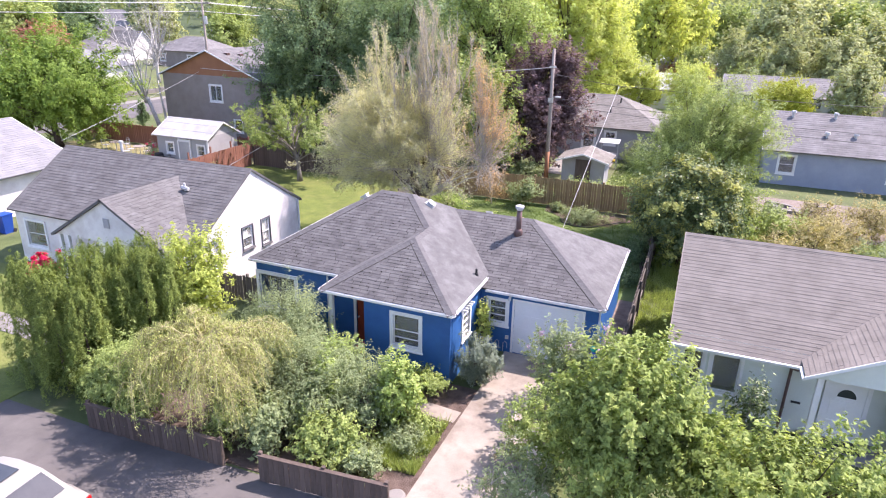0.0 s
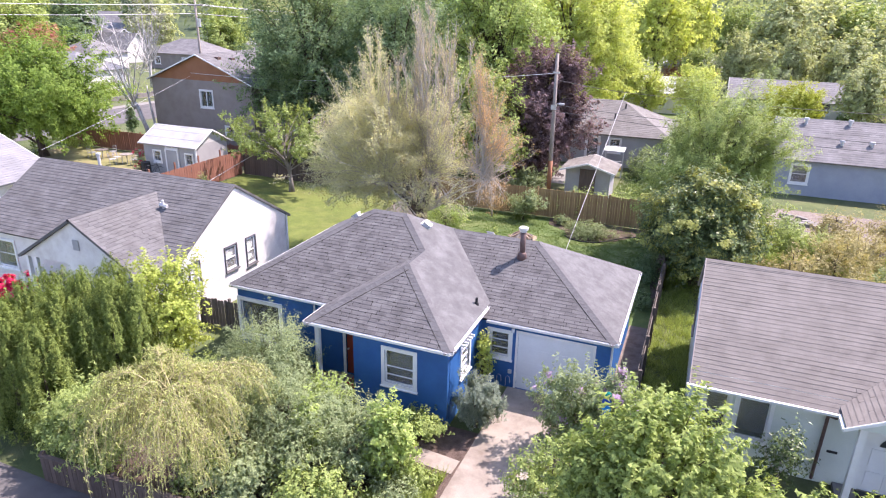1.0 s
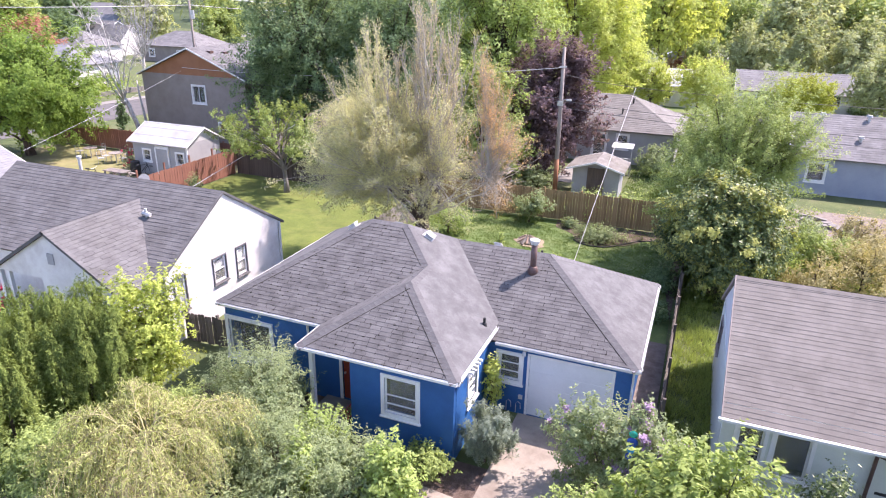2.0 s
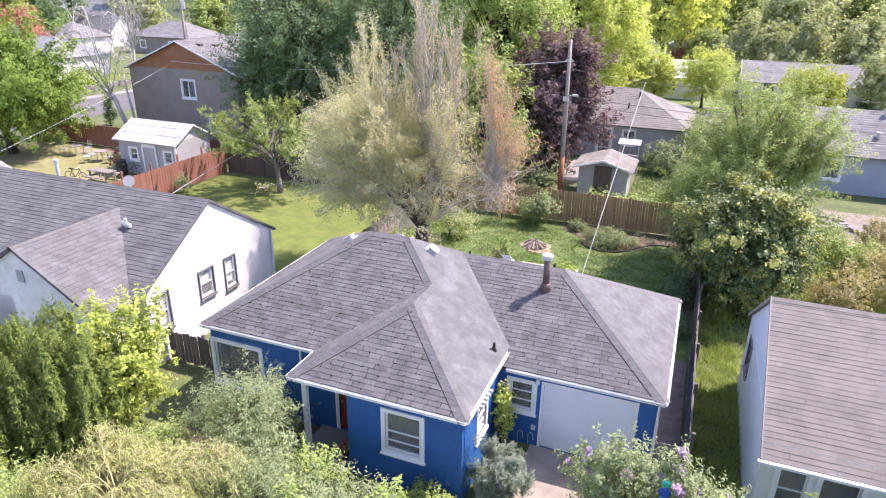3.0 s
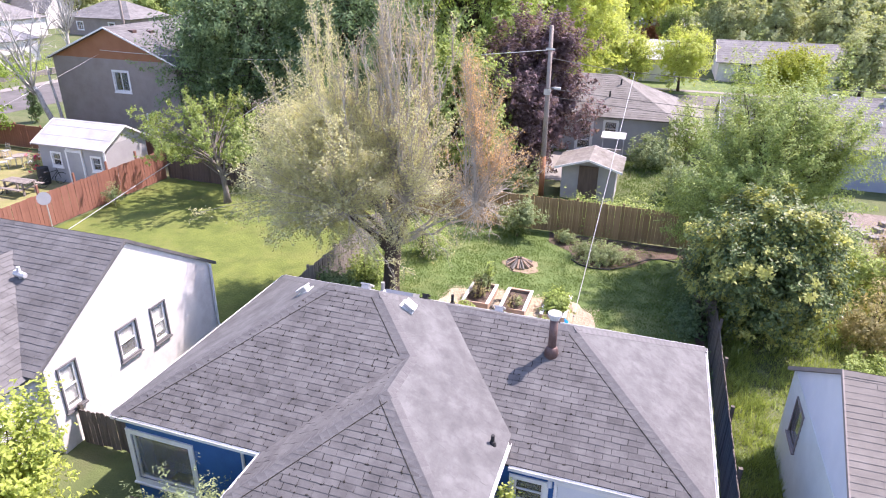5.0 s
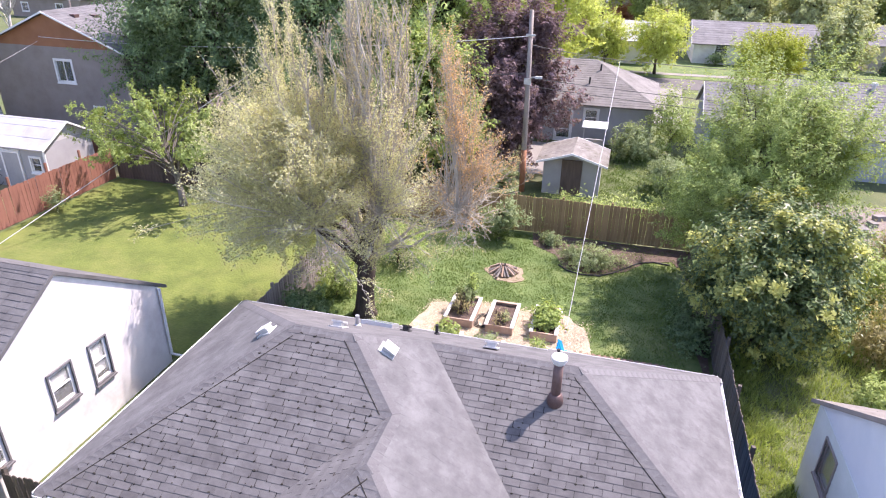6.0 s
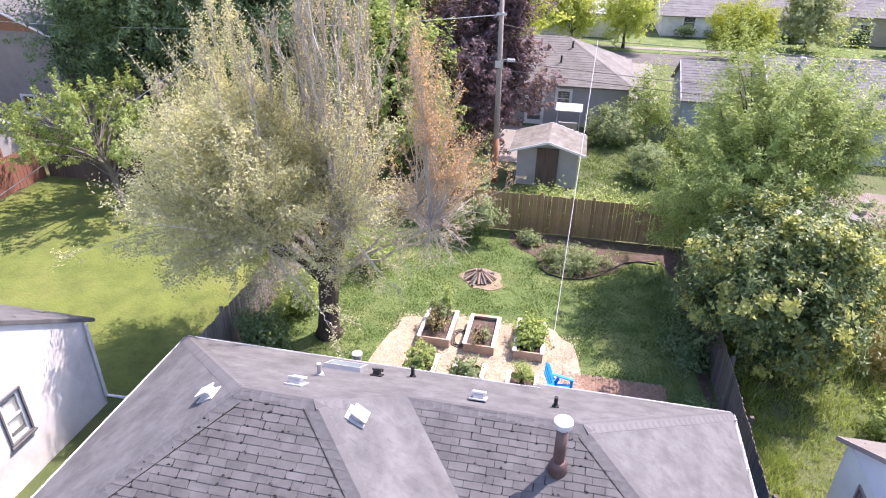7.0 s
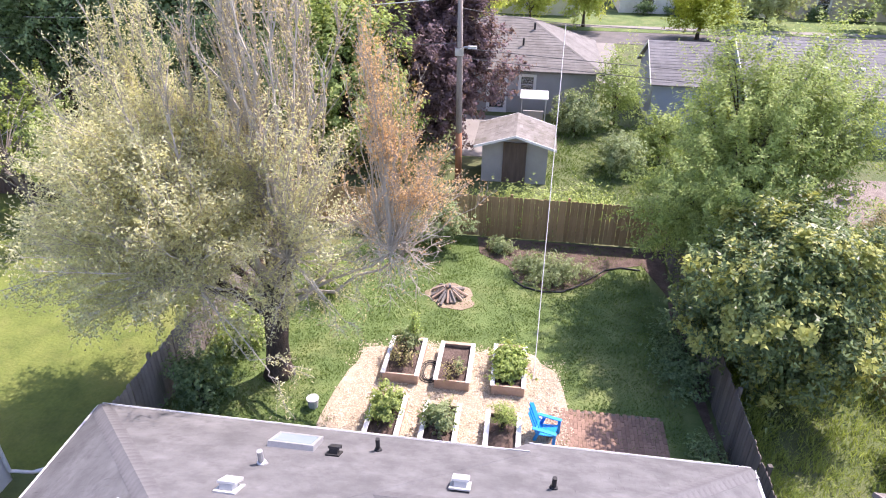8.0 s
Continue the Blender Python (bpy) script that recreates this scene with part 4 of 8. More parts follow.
# front door and porch
d = part("front_door", Geo().box(-9.79, -8.96, WY + 0.04, WY + 0.09, 0.16, 2.16), M_DOOR_RED, house, "red-brown front door")
for z in (0.35, 1.25):
    part("panel", Geo().box(-9.67, -9.42, WY + 0.025, WY + 0.045, z, z + 0.7).box(-9.34, -9.09, WY + 0.025, WY + 0.045, z, z + 0.7), M_DOOR_RED, d)
part("handle", Geo().tube([(-9.72, WY - 0.03, 1.1), (-9.72, WY + 0.05, 1.1)], [0.035, 0.02], 8), M_METAL, d)
part("door_trim", Geo().box(-9.91, -9.8, WY - 0.03, WY, 0.15, 2.28).box(-8.95, -8.86, WY - 0.03, WY, 0.15, 2.28).box(-9.8, -8.95, WY - 0.03, WY, 2.17, 2.28), M_WHITE, house)
part("porch_post", Geo().box(-10.2, -10.07, 15.93, 16.06, 0.13, EV - 0.1).box(-10.24, -10.03, 15.89, 16.1, 0.13, 0.22).box(-10.24, -10.03, 15.89, 16.1, EV - 0.2, EV - 0.1), M_WHITE, house, "white square porch post")
part("porch_floor", Geo().box(-10.4, -8.92, 15.75, WY, 0.0, 0.13).box(-10.2, -9.0, 15.35, 15.75, 0.0, 0.07), M_PATH, house)
part("porch_ceiling", Geo().box(-10.3, -8.78, 15.85, WY - 0.02, EV - 0.1, EV - 0.04), M_WHITE, house)
part("downspout", Geo().tube([(-10.95, WY - 0.06, 0.1), (-10.95, WY - 0.06, 2.5)], [0.035, 0.035], 6), M_GUTTER, house)
part("wall_lamp", Geo().tube([(-10.6, WY - 0.1, 1.75), (-10.6, WY - 0.1, 1.85), (-10.6, WY - 0.1, 2.0), (-10.6, WY - 0.1, 2.06)], [0.03, 0.07, 0.06, 0.01], 8), M_BLACK, house)
part("wall_lamp", Geo().tube([(-4.5, GY - 0.02, 2.28), (-4.5, GY - 0.14, 2.24), (-4.5, GY - 0.2, 2.14)], [0.04, 0.05, 0.06], 8), M_METAL_WHITE, house)
for x in (-4.98, -4.68):
    part("conduit", Geo().tube([(x, GY - 0.05, 0.05), (x, GY - 0.06, 0.38), (x + 0.06, GY - 0.06, 0.45), (x + 0.14, GY - 0.06, 0.4), (x + 0.15, GY - 0.05, 0.2)], [0.011] * 5, 6), M_METAL, house)
part("meter_box", Geo().box(-4.62, -4.5, GY - 0.06, GY, 0.55, 0.68), M_METAL_WHITE, house)

# gutters and fascias
def gutter(a, b, out, z):
    g = Geo()
    (ax, ay), (bx, by) = a, b
    ox, oy = out
    f = lambda p, k: (p[0] + ox * k, p[1] + oy * k)
    prof = [(0.0, -0.1), (0.0, 0.008), (0.01, 0.008), (0.012, -0.07), (0.05, -0.07), (0.06, 0.0), (0.07, 0.0), (0.06, -0.09), (0.015, -0.1)]
    A = [(*f(a, k), z + h) for k, h in prof]
    B = [(*f(b, k), z + h) for k, h in prof]
    n = len(prof)
    g.add(A + B, [(i, (i + 1) % n, (i + 1) % n + n, i + n) for i in range(n)] + [tuple(range(n)), tuple(range(2 * n - 1, n - 1, -1))])
    part("gutter", g, M_GUTTER, house, "white gutter")


gutter((XW, YM), (WX - 0.02, YM), (0, -1), EV - 0.02)
gutter((WX, YWF), (XE, YWF), (0, -1), EV - 0.02)
gutter((XE, YWF), (XE, YGF + 0.35), (1, 0), EV - 0.02)
gutter((WX, YWF), (WX, YM), (-1, 0), EV - 0.02)
gutter((XE + 0.1, YGF), (XG, YGF), (0, -1), EG - 0.02)
gutter((XG, YGF), (XG, YRG), (1, 0), EG - 0.02)
gutter((XW, YM), (XW, YR), (-1, 0), EV - 0.02)
gutter((XW, YR), (XE, YR), (0, 1), EV - 0.02)
gutter((XE, YRG), (XG, YRG), (0, 1), EG - 0.02)
for k in range(9):
    y = YGF + 0.35 + k * 0.72
    part("gutter_strap", Geo().box(XG - 0.02, XG + 0.072, y, y + 0.03, EG - 0.018, EG - 0.006), M_METAL_WHITE, house)
part("downspout", Geo().tube([(XGR + 0.05, GY - 0.06, 0.1), (XGR + 0.05, GY - 0.06, 2.35), (XG + 0.03, GY - 0.2, 2.45)], [0.035] * 3, 6), M_GUTTER, house)

# things on the roof
def on_face(k, x, y):
    p0, n = Vector(faces[k][0]), N[k]
    return p0.z - (n.x * (x - p0.x) + n.y * (y - p0.y)) / n.z


def box_vent(k, x, y, mat, s=0.125):
    z, n = on_face(k, x, y), N[k]
    down = Vector((n.x, n.y, 0)).normalized()
    q = Matrix((Vector((0, 0, 1)).cross(down), down * -1, Vector((0, 0, 1)))).transposed().to_4x4()
    tilt = Vector((0, 0, 1)).rotation_difference(n).to_matrix().to_4x4()
    m = Matrix.Translation((x, y, z)) @ tilt @ q
    g = Geo()
    g.obox(m @ Matrix.Translation((0, 0, 0.02)), s * 1.35, s * 1.5, 0.012)
    g.obox(m @ Matrix.Translation((0, 0.02, 0.07)), s * 0.8, s * 0.8, 0.05)
    g.obox(m @ Matrix.Translation((0, -0.02, 0.13)) @ pose(0, 0, 0, 6, 0, 0), s * 1.1, s * 1.2, 0.018)
    g.obox(m @ Matrix.Translation((0, -0.02 - s * 1.15, 0.11)), s * 1.08, 0.012, 0.03)
    part("roof_vent", g, mat, house, "low metal roof vent")


def pipe(k, x, y, hgt, r=0.04, mat=None):
    z = on_face(k, x, y)
    g = Geo()
    g.tube([(x, y, z - 0.05), (x, y, z + 0.06), (x, y, z + 0.07)], [r * 2.3, r * 1.5, r], 10)
    g.tube([(x, y, z), (x, y, z + hgt)], [r, r], 10)
    part("vent_pipe", g, mat or M_BLACK, house, "dark vent pipe")


box_vent("main_west", -11.35, 20.85, M_METAL_WHITE)
box_vent("east_b", -8.55, 20.85, M_METAL_WHITE)
box_vent("main_rear", -9.95, 21.5, M_METAL_WHITE)
box_vent("main_rear", -6.65, 22.55, M_METAL_WHITE)
box_vent("main_rear", -8.95, 23.25, M_BLACK, 0.09)
pipe("main_rear", -9.92, 22.5, 0.3, 0.05, M_METAL)
pipe("main_rear", -8.26, 23.65, 0.3)
pipe("garage_rear", -5.15, 22.95, 0.26)
pipe("east_a", -5.78, 18.62, 0.22)
# skylight
z = on_face("main_rear", -9.75, 23.5)
tilt = Vector((0, 0, 1)).rotation_difference(N["main_rear"]).to_matrix().to_4x4()
m = Matrix.Translation((-9.75, 23.5, z)) @ tilt
sk = part("skylight", Geo().obox(m @ Matrix.Translation((0, 0.27, 0.05)), 0.42, 0.03, 0.06).obox(m @ Matrix.Translation((0, -0.27, 0.05)), 0.42, 0.03, 0.06)
          .obox(m @ Matrix.Translation((0.39, 0, 0.05)), 0.03, 0.24, 0.06).obox(m @ Matrix.Translation((-0.39, 0, 0.05)), 0.03, 0.24, 0.06), M_METAL, house, "grey framed skylight")
part("pane", Geo().obox(m @ Matrix.Translation((0, 0, 0.1)), 0.36, 0.24, 0.006), M_ACRYLIC, sk)
# flue
cx, cy = -5.03, 21.2
cz = on_face("garage_front", cx, cy)
fl = part("flue", Geo().tube([(cx, cy, cz - 0.1), (cx, cy, cz + 0.95)], [0.1, 0.1], 16), M_METAL_BROWN, house, "brown metal flue pipe", smooth=True)
part("collar", Geo().tube([(cx, cy, cz - 0.12), (cx, cy, cz + 0.1), (cx, cy, cz + 0.16), (cx, cy, cz + 0.18)], [0.2, 0.15, 0.13, 0.1], 16), M_METAL_BROWN, fl, smooth=True)
part("cap", Geo().tube([(cx, cy, cz + 0.93), (cx, cy, cz + 0.95), (cx, cy, cz + 1.0), (cx, cy, cz + 1.01), (cx, cy, cz + 1.08), (cx, cy, cz + 1.1)], [0.12, 0.12, 0.12, 0.165, 0.165, 0.13], 16), M_METAL_WHITE, fl, "white flue cap", smooth=False)


# ---- other houses ----
def fold_cap(g, a, b, na, nb, width=0.13):
    """A folded strip of cap shingles along the joint a-b of two roof faces with normals na and nb."""
    a, b, na, nb = Vector(a), Vector(b), Vector(na), Vector(nb)
    d = (b - a).normalized()
    for n, o in ((na, nb), (nb, na)):
        e = d.cross(n)
        e = e if e.dot(o) < 0 else -e
        k = max(1, int((b - a).length / 0.28))
        for i in range(k):
            p, q = a.lerp(b, i / k), a.lerp(b, (i + 1) / k)
            lo, hi = n * 0.016, n * 0.022
            g.add([tuple(v) for v in (p + lo, q + hi, q + hi + e * width, p + lo + e * width, p - n * 0.01, q - n * 0.01, q - n * 0.01 + e * width, p - n * 0.01 + e * width)],
                  [(0, 1, 2, 3), (3, 2, 6, 7), (1, 2, 6, 5), (0, 3, 7, 4)])


def gable_house(name, label, x0, x1, y0, y1, eave, ridge, axis, wall_mat, roof_mat, over=0.25, rake=0.15, gable_mat=None, holes=None, lap=0.0, shingle=(0.5, 0.2), group="", category="house", fascia=None, ground=0.0, seed=1, butt=0.011):
    """A gabled block. axis: direction of its ridge. holes: per wall ('-x', '+x', '-y', '+y'), windows as (a0, a1, z0, z1, options)."""
    h = thing(name, ((x0 + x1) / 2, (y0 + y1) / 2, ground), label, category, group)
    holes = holes or {}
    gm = gable_mat or wall_mat
    for side, (ax, plane, out, a, b) in {"-x": ("y", x0, -1, y0 + 0.16, y1 - 0.16), "+x": ("y", x1, 1, y0 + 0.16, y1 - 0.16), "-y": ("x", y0, -1, x0, x1), "+y": ("x", y1, 1, x0, x1)}.items():
        hs = holes.get(side, [])
        wall(h, ax, plane, out, a, b, ground, eave, wall_mat, [q[:4] for q in hs], lap=lap)
        for q in hs:
            window(h, ax, plane, out, *q[:4], **(q[4] if len(q) > 4 else {}))
    if axis == "x":
        mid = (y0 + y1) / 2
        for x, o in ((x0, -1), (x1, 1)):
            g = Geo()
            s = (ridge - eave) / (mid - y0)
            g.slab([(x, y0, eave), (x, y1, eave), (x, mid, ridge - 0.03)][::o], (-o * 0.16, 0, 0))
            part("gable", g, gm, h)
        s = (ridge - eave) / (mid - y0)
        a, b, lo = x0 - rake, x1 + rake, eave - s * over
        polys = [[(a, y0 - over, lo), (b, y0 - over, lo), (b, mid, ridge), (a, mid, ridge)], [(b, y1 + over, lo), (a, y1 + over, lo), (a, mid, ridge), (b, mid, ridge)]]
        ends = [((x, y0 - over), (x, mid), (x, y1 + over)) for x in (a, b)]
    else:
        mid = (x0 + x1) / 2
        s = (ridge - eave) / (mid - x0)
        for y, o in ((y0, -1), (y1, 1)):
            g = Geo()
            g.slab([(x0, y, eave), (x1, y, eave), (mid, y, ridge - 0.03)][::-o], (0, -o * 0.16, 0))
            part("gable", g, gm, h)
        a, b, lo = y0 - rake, y1 + rake, eave - s * over
        polys = [[(x0 - over, b, lo), (x0 - over, a, lo), (mid, a, ridge), (mid, b, ridge)], [(x1 + over, a, lo), (x1 + over, b, lo), (mid, b, ridge), (mid, a, ridge)]]
        ends = [((x0 - over, y), (mid, y), (x1 + over, y)) for y in (a, b)]
    for i, p in enumerate(polys):
        rf = roof_plane(h, p, roof_mat, w=shingle[0], h=shingle[1], seed=seed * 7 + i, butt=butt)
    # rake boards
    for k, (p, q, r) in enumerate(ends):
        o = -1 if k == 0 else 1
        g = Geo()
        dv = (o * 0.03, 0, 0) if axis == "x" else (0, o * 0.03, 0)
        for u, w in ((p, q), (r, q)):
            g.slab([(*u, lo + 0.02), (*q, ridge + 0.02), (*q, ridge - 0.09), (*u, lo - 0.09)], dv)
        part("rake_board", g, fascia or M_WHITE, rf)
    me = Geo()
    rp = [(a, mid, ridge), (b, mid, ridge)] if axis == "x" else [(mid, a, ridge), (mid, b, ridge)]
    fold_cap(me, *rp, normal_of(polys[0]), normal_of(polys[1]))
    part("ridge_strip", me, roof_mat, rf)
    return h, rf, polys


def hip_house(name, label, x0, x1, y0, y1, eave, ridge, wall_mat, roof_mat, over=0.4, holes=None, shingle=(0.6, 0.24), lap=0.0, group="", seed=1):
    h = thing(name, ((x0 + x1) / 2, (y0 + y1) / 2, 0), label, "house", group)
    holes = holes or {}
    for side, (ax, plane, out, a, b) in {"-x": ("y", x0, -1, y0 + 0.16, y1 - 0.16), "+x": ("y", x1, 1, y0 + 0.16, y1 - 0.16), "-y": ("x", y0, -1, x0, x1), "+y": ("x", y1, 1, x0, x1)}.items():
        hs = holes.get(side, [])
        wall(h, ax, plane, out, a, b, 0, eave, wall_mat, [q[:4] for q in hs], lap=lap)
        for q in hs:
            window(h, ax, plane, out, *q[:4], **(q[4] if len(q) > 4 else {}))
    a, b, c, d = x0 - over, x1 + over, y0 - over, y1 + over
    k = min(b - a, d - c) / 2
    if b - a >= d - c:
        P, Q = (a + k, (c + d) / 2, ridge), (b - k, (c + d) / 2, ridge)
        polys = [[(a, c, eave), (b, c, eave), Q, P], [(b, c, eave), (b, d, eave), Q], [(b, d, eave), (a, d, eave), P, Q], [(a, d, eave), (a, c, eave), P]]
    else:
        P, Q = ((a + b) / 2, c + k, ridge), ((a + b) / 2, d - k, ridge)
        polys = [[(a, c, eave), (b, c, eave), P], [(b, c, eave), (b, d, eave), Q, P], [(b, d, eave), (a, d, eave), Q], [(a, d, eave), (a, c, eave), P, Q]]
    for i, p in enumerate(polys):
        rf = roof_plane(h, p, roof_mat, w=shingle[0], h=shingle[1], seed=seed * 5 + i)
    g = Geo()
    nn = [normal_of(q) for q in polys]
    for u, v, i, j in (((a, c, eave), P, 3, 0), ((b, c, eave), Q if b - a >= d - c else P, 0, 1), ((b, d, eave), Q, 1, 2), ((a, d, eave), P if b - a >= d - c else Q, 2, 3)):
        fold_cap(g, u, v, nn[i], nn[j])
    fold_cap(g, P, Q, *((nn[0], nn[2]) if b - a >= d - c else (nn[1], nn[3])))
    part("ridge_strip", g, roof_mat, rf)
    return h, rf, polys


# white house with the dark gabled roof
# thin dark outer trim draws the shadow outline round the white sashes
win = dict(trim=0.045, rails=(0.5,), frame_mat=M_ROOF_DARK, inner=M_WHITE, sash=0.075)
wh, wh_roof, wh_faces = gable_house("neighbour_house", "white one-storey house with dark grey gabled shingle roof", -28.2, -17.2, 17.75, 24.4, 2.82, 4.93, "x", M_STUCCO_W, M_SHINGLE_B,
    over=0.3, rake=0.04, holes={"+x": [(18.12, 18.65, 1.15, 2.45, dict(win, shade=0.9)), (20.15, 20.85, 1.45, 2.45, dict(win, shade=0.5)), (21.5, 22.08, 1.25, 2.45, dict(win, shade=0.85))], "-y": [(-27.6, -26.4, 0.9, 2.1)]}, shingle=(0.42, 0.17), seed=3, fascia=M_SHINGLE_B)
g = Geo()
wx0, wx1, wyf, wrz = -23.7, -17.4, 16.2, 4.42
wmid = (wx0 + wx1) / 2
part("porch_gable", Geo().slab([(wx0 + 0.2, wyf, 2.55), (wx1 - 0.2, wyf, 2.55), (wmid, wyf, wrz - 0.08)], (0, 0.16, 0)), M_STUCCO_W, wh, "shaded pale grey porch gable")
wall(wh, "x", wyf, -1, -21.2, wx1 - 0.2, 0, 2.55, M_STUCCO_W)
wall(wh, "y", wx1 - 0.2, 1, wyf + 0.16, 17.75, 0, 2.55, M_STUCCO_W)
part("porch_post", Geo().box(wx0 + 0.22, wx0 + 0.36, wyf, wyf + 0.14, 0, 2.55), M_WHITE, wh)
part("porch_post", Geo().box(wx0 + 0.7, wx0 + 0.82, wyf, wyf + 0.12, 0, 2.55), M_WHITE, wh)
# added dark panel: gives the porch opening its shade by colour
part("porch_shade_panel", Geo().box(-22.7, -21.3, 17.69, 17.74, 0.3, 2.2), M_CARGLASS, wh, "dark panel standing in for the shaded porch opening")
part("gable_vent", Geo().box(wmid - 0.15, wmid + 0.15, wyf - 0.03, wyf, 3.2, 3.6), M_GREYWALL, wh)
pf = [[(wx0, 21.3, 2.55), (wx0, wyf - 0.15, 2.55), (wmid, wyf - 0.15, wrz), (wmid, 21.3, wrz)], [(wx1, wyf - 0.15, 2.55), (wx1, 21.3, 2.55), (wmid, 21.3, wrz), (wmid, wyf - 0.15, wrz)]]
for i, p in enumerate(pf):
    pr = roof_plane(wh, p, M_SHINGLE_B, w=0.42, h=0.17, seed=60 + i)
g = Geo()
fold_cap(g, (wmid, wyf - 0.15, wrz), (wmid, 21.0, wrz), normal_of(pf[0]), normal_of(pf[1]))
part("ridge_strip", g, M_SHINGLE_B, pr)
part("vent_pipe", Geo().tube([(-19.6, 19.6, 4.0), (-19.6, 19.6, 4.35)], [0.05, 0.05], 8).tube([(-19.75, 19.6, 4.15), (-19.4, 19.6, 4.1)], [0.1, 0.08], 6), M_METAL_WHITE, wh)
part("flue", Geo().tube([(-26.0, 22.3, 4.0), (-26.0, 22.3, 5.0), (-26.0, 22.3, 5.02), (-26.0, 22.3, 5.12)], [0.07, 0.07, 0.11, 0.11], 12), M_METAL_WHITE, wh, "white metal flue")
part("downspout", Geo().tube([(-17.12, 24.35, 2.7), (-17.12, 24.35, 0.35), (-16.7, 24.5, 0.2), (-16.2, 24.9, 0.15)], [0.045] * 4, 6), M_GUTTER, wh)

# pale house with the tan roof
nb, nb_roof, nb_faces = gable_house("neighbour_house", "pale green-grey house with tan shingle gabled roof", 0.95, 13.0, 17.65, 24.35, 2.62, 4.72, "x", M_SIDING_D, M_SHINGLE_D,
    over=0.36, rake=0.06, gable_mat=M_SIDING_D2, holes={"-y": [(1.35, 1.95, 0.85, 2.1, dict(trim=0.09, rails=(0.5,))), (2.2, 3.0, 0.85, 2.1, dict(trim=0.09, rails=()))], "-x": [(22.6, 23.4, 1.3, 2.3, dict(trim=0.04, rails=(), frame_mat=M_TAUPE))]}, shingle=(1.6, 0.14), lap=0.2, seed=4, fascia=M_TAUPE, butt=0.007)
nf = [[(4.5, 21.4, 2.5), (4.5, 16.5, 2.5), (8.6, 16.5, 4.72), (8.6, 21.4, 4.72)], [(12.7, 16.5, 2.5), (12.7, 21.4, 2.5), (8.6, 21.4, 4.72), (8.6, 16.5, 4.72)]]
for i, p in enumerate(nf):
    roof_plane(nb, p, M_SHINGLE_D, w=1.6, h=0.14, seed=70 + i, butt=0.009)
part("porch_gable", Geo().slab([(4.75, 16.65, 2.45), (12.45, 16.65, 2.45), (8.6, 16.65, 4.6)], (0, 0.14, 0)), M_SIDING_D, nb)
part("porch_post", Geo().box(4.85, 5.0, 16.7, 16.85, 0, 2.45), M_WHITE, nb)
wall(nb, "x", 16.8, -1, 6.9, 12.4, 0, 2.45, M_SIDING_D, lap=0.2)
nd = part("front_door", Geo().box(5.35, 6.3, 17.55, 17.6, 0.1, 2.1), M_WHITE, nb, "white panelled front door")
part("fan_light", Geo().slab([(5.825 + 0.24 * math.cos(math.pi * i / 10), 17.545, 1.55 + 0.26 * math.sin(math.pi * i / 10)) for i in range(11)], (0, -0.012, 0)), M_CARGLASS, nd)
for x, z in ((5.45, 0.25), (5.87, 0.25), (5.45, 0.95), (5.87, 0.95)):
    part("panel", Geo().box(x, x + 0.33, 17.53, 17.55, z, z + 0.5), M_WHITE, nd)
part("door_trim", Geo().box(5.24, 5.35, 17.52, 17.62, 0.1, 2.22).box(6.3, 6.41, 17.52, 17.62, 0.1, 2.22).box(5.35, 6.3, 17.52, 17.62, 2.1, 2.22), M_WHITE, nb)
part("door_mat", Geo().box(5.3, 6.35, 16.9, 17.45, 0.14, 0.17), M_BLACK, nb, "dark door mat")
part("porch_floor", Geo().box(4.8, 6.9, 16.6, 17.6, 0.0, 0.14), M_PATH, nb)
part("rake_board", Geo().slab([(4.45, 16.48, 2.5), (8.6, 16.48, 4.74), (8.6, 16.48, 4.64), (4.45, 16.48, 2.4)], (0, -0.03, 0)), M_WHITE, nb)
part("gutter", Geo().box(0.8, 4.5, 17.18, 17.27, 2.33, 2.4).box(4.42, 4.5, 16.5, 17.18, 2.38, 2.45), M_GUTTER, nb, "white gutter")
part("downspout", Geo().tube([(4.42, 17.2, 2.3), (4.3, 17.5, 2.15), (4.3, 17.58, 0.1)], [0.045] * 3, 6), M_METAL_BROWN, nb, "brown downspout")
part("mail_slot", Geo().box(4.5, 4.75, 17.6, 17.65, 1.0, 1.06), M_BLACK, nb)

# two-storey house behind
bh, _, _ = gable_house("backyard_house", "two-storey taupe house with rust-brown gable and grey roof", -45.2, -34.6, 44.9, 60, 5.6, 7.75, "y", M_TAUPE, M_ROOF_DARK,
    over=0.3, rake=0.3, gable_mat=M_RUST, holes={"-y": [(-39.95, -38.75, 3.45, 4.75, dict(trim=0.13, rails=(), mullions=(0.5,))), (-37.6, -36.8, 0.9, 1.9, dict(trim=0.1))]}, shingle=(0.9, 0.3), lap=0.28, seed=5)
# grey garden shed with the pale roof
s2, _, _ = gable_house("garden_shed", "grey garden shed with white trim and pale roof", -37.2, -32.4, 35.5, 38.7, 2.45, 3.35, "x", M_GREYWALL, M_ROOF_LIGHT, over=0.3, rake=0.2, gable_mat=M_METAL_WHITE,
    holes={"-y": [(-36.3, -35.7, 1.0, 1.75, dict(trim=0.09)), (-33.4, -32.8, 1.0, 1.75, dict(trim=0.09)), (-35.1, -34.1, 2.05, 2.3, dict(trim=0.08, rails=(), mullions=(0.5,)))]}, shingle=(2.4, 0.8), category="shed", seed=6)
part("door", Geo().box(-35.1, -34.1, 35.42, 35.49, 0.1, 1.95), M_GREYWALL, s2)
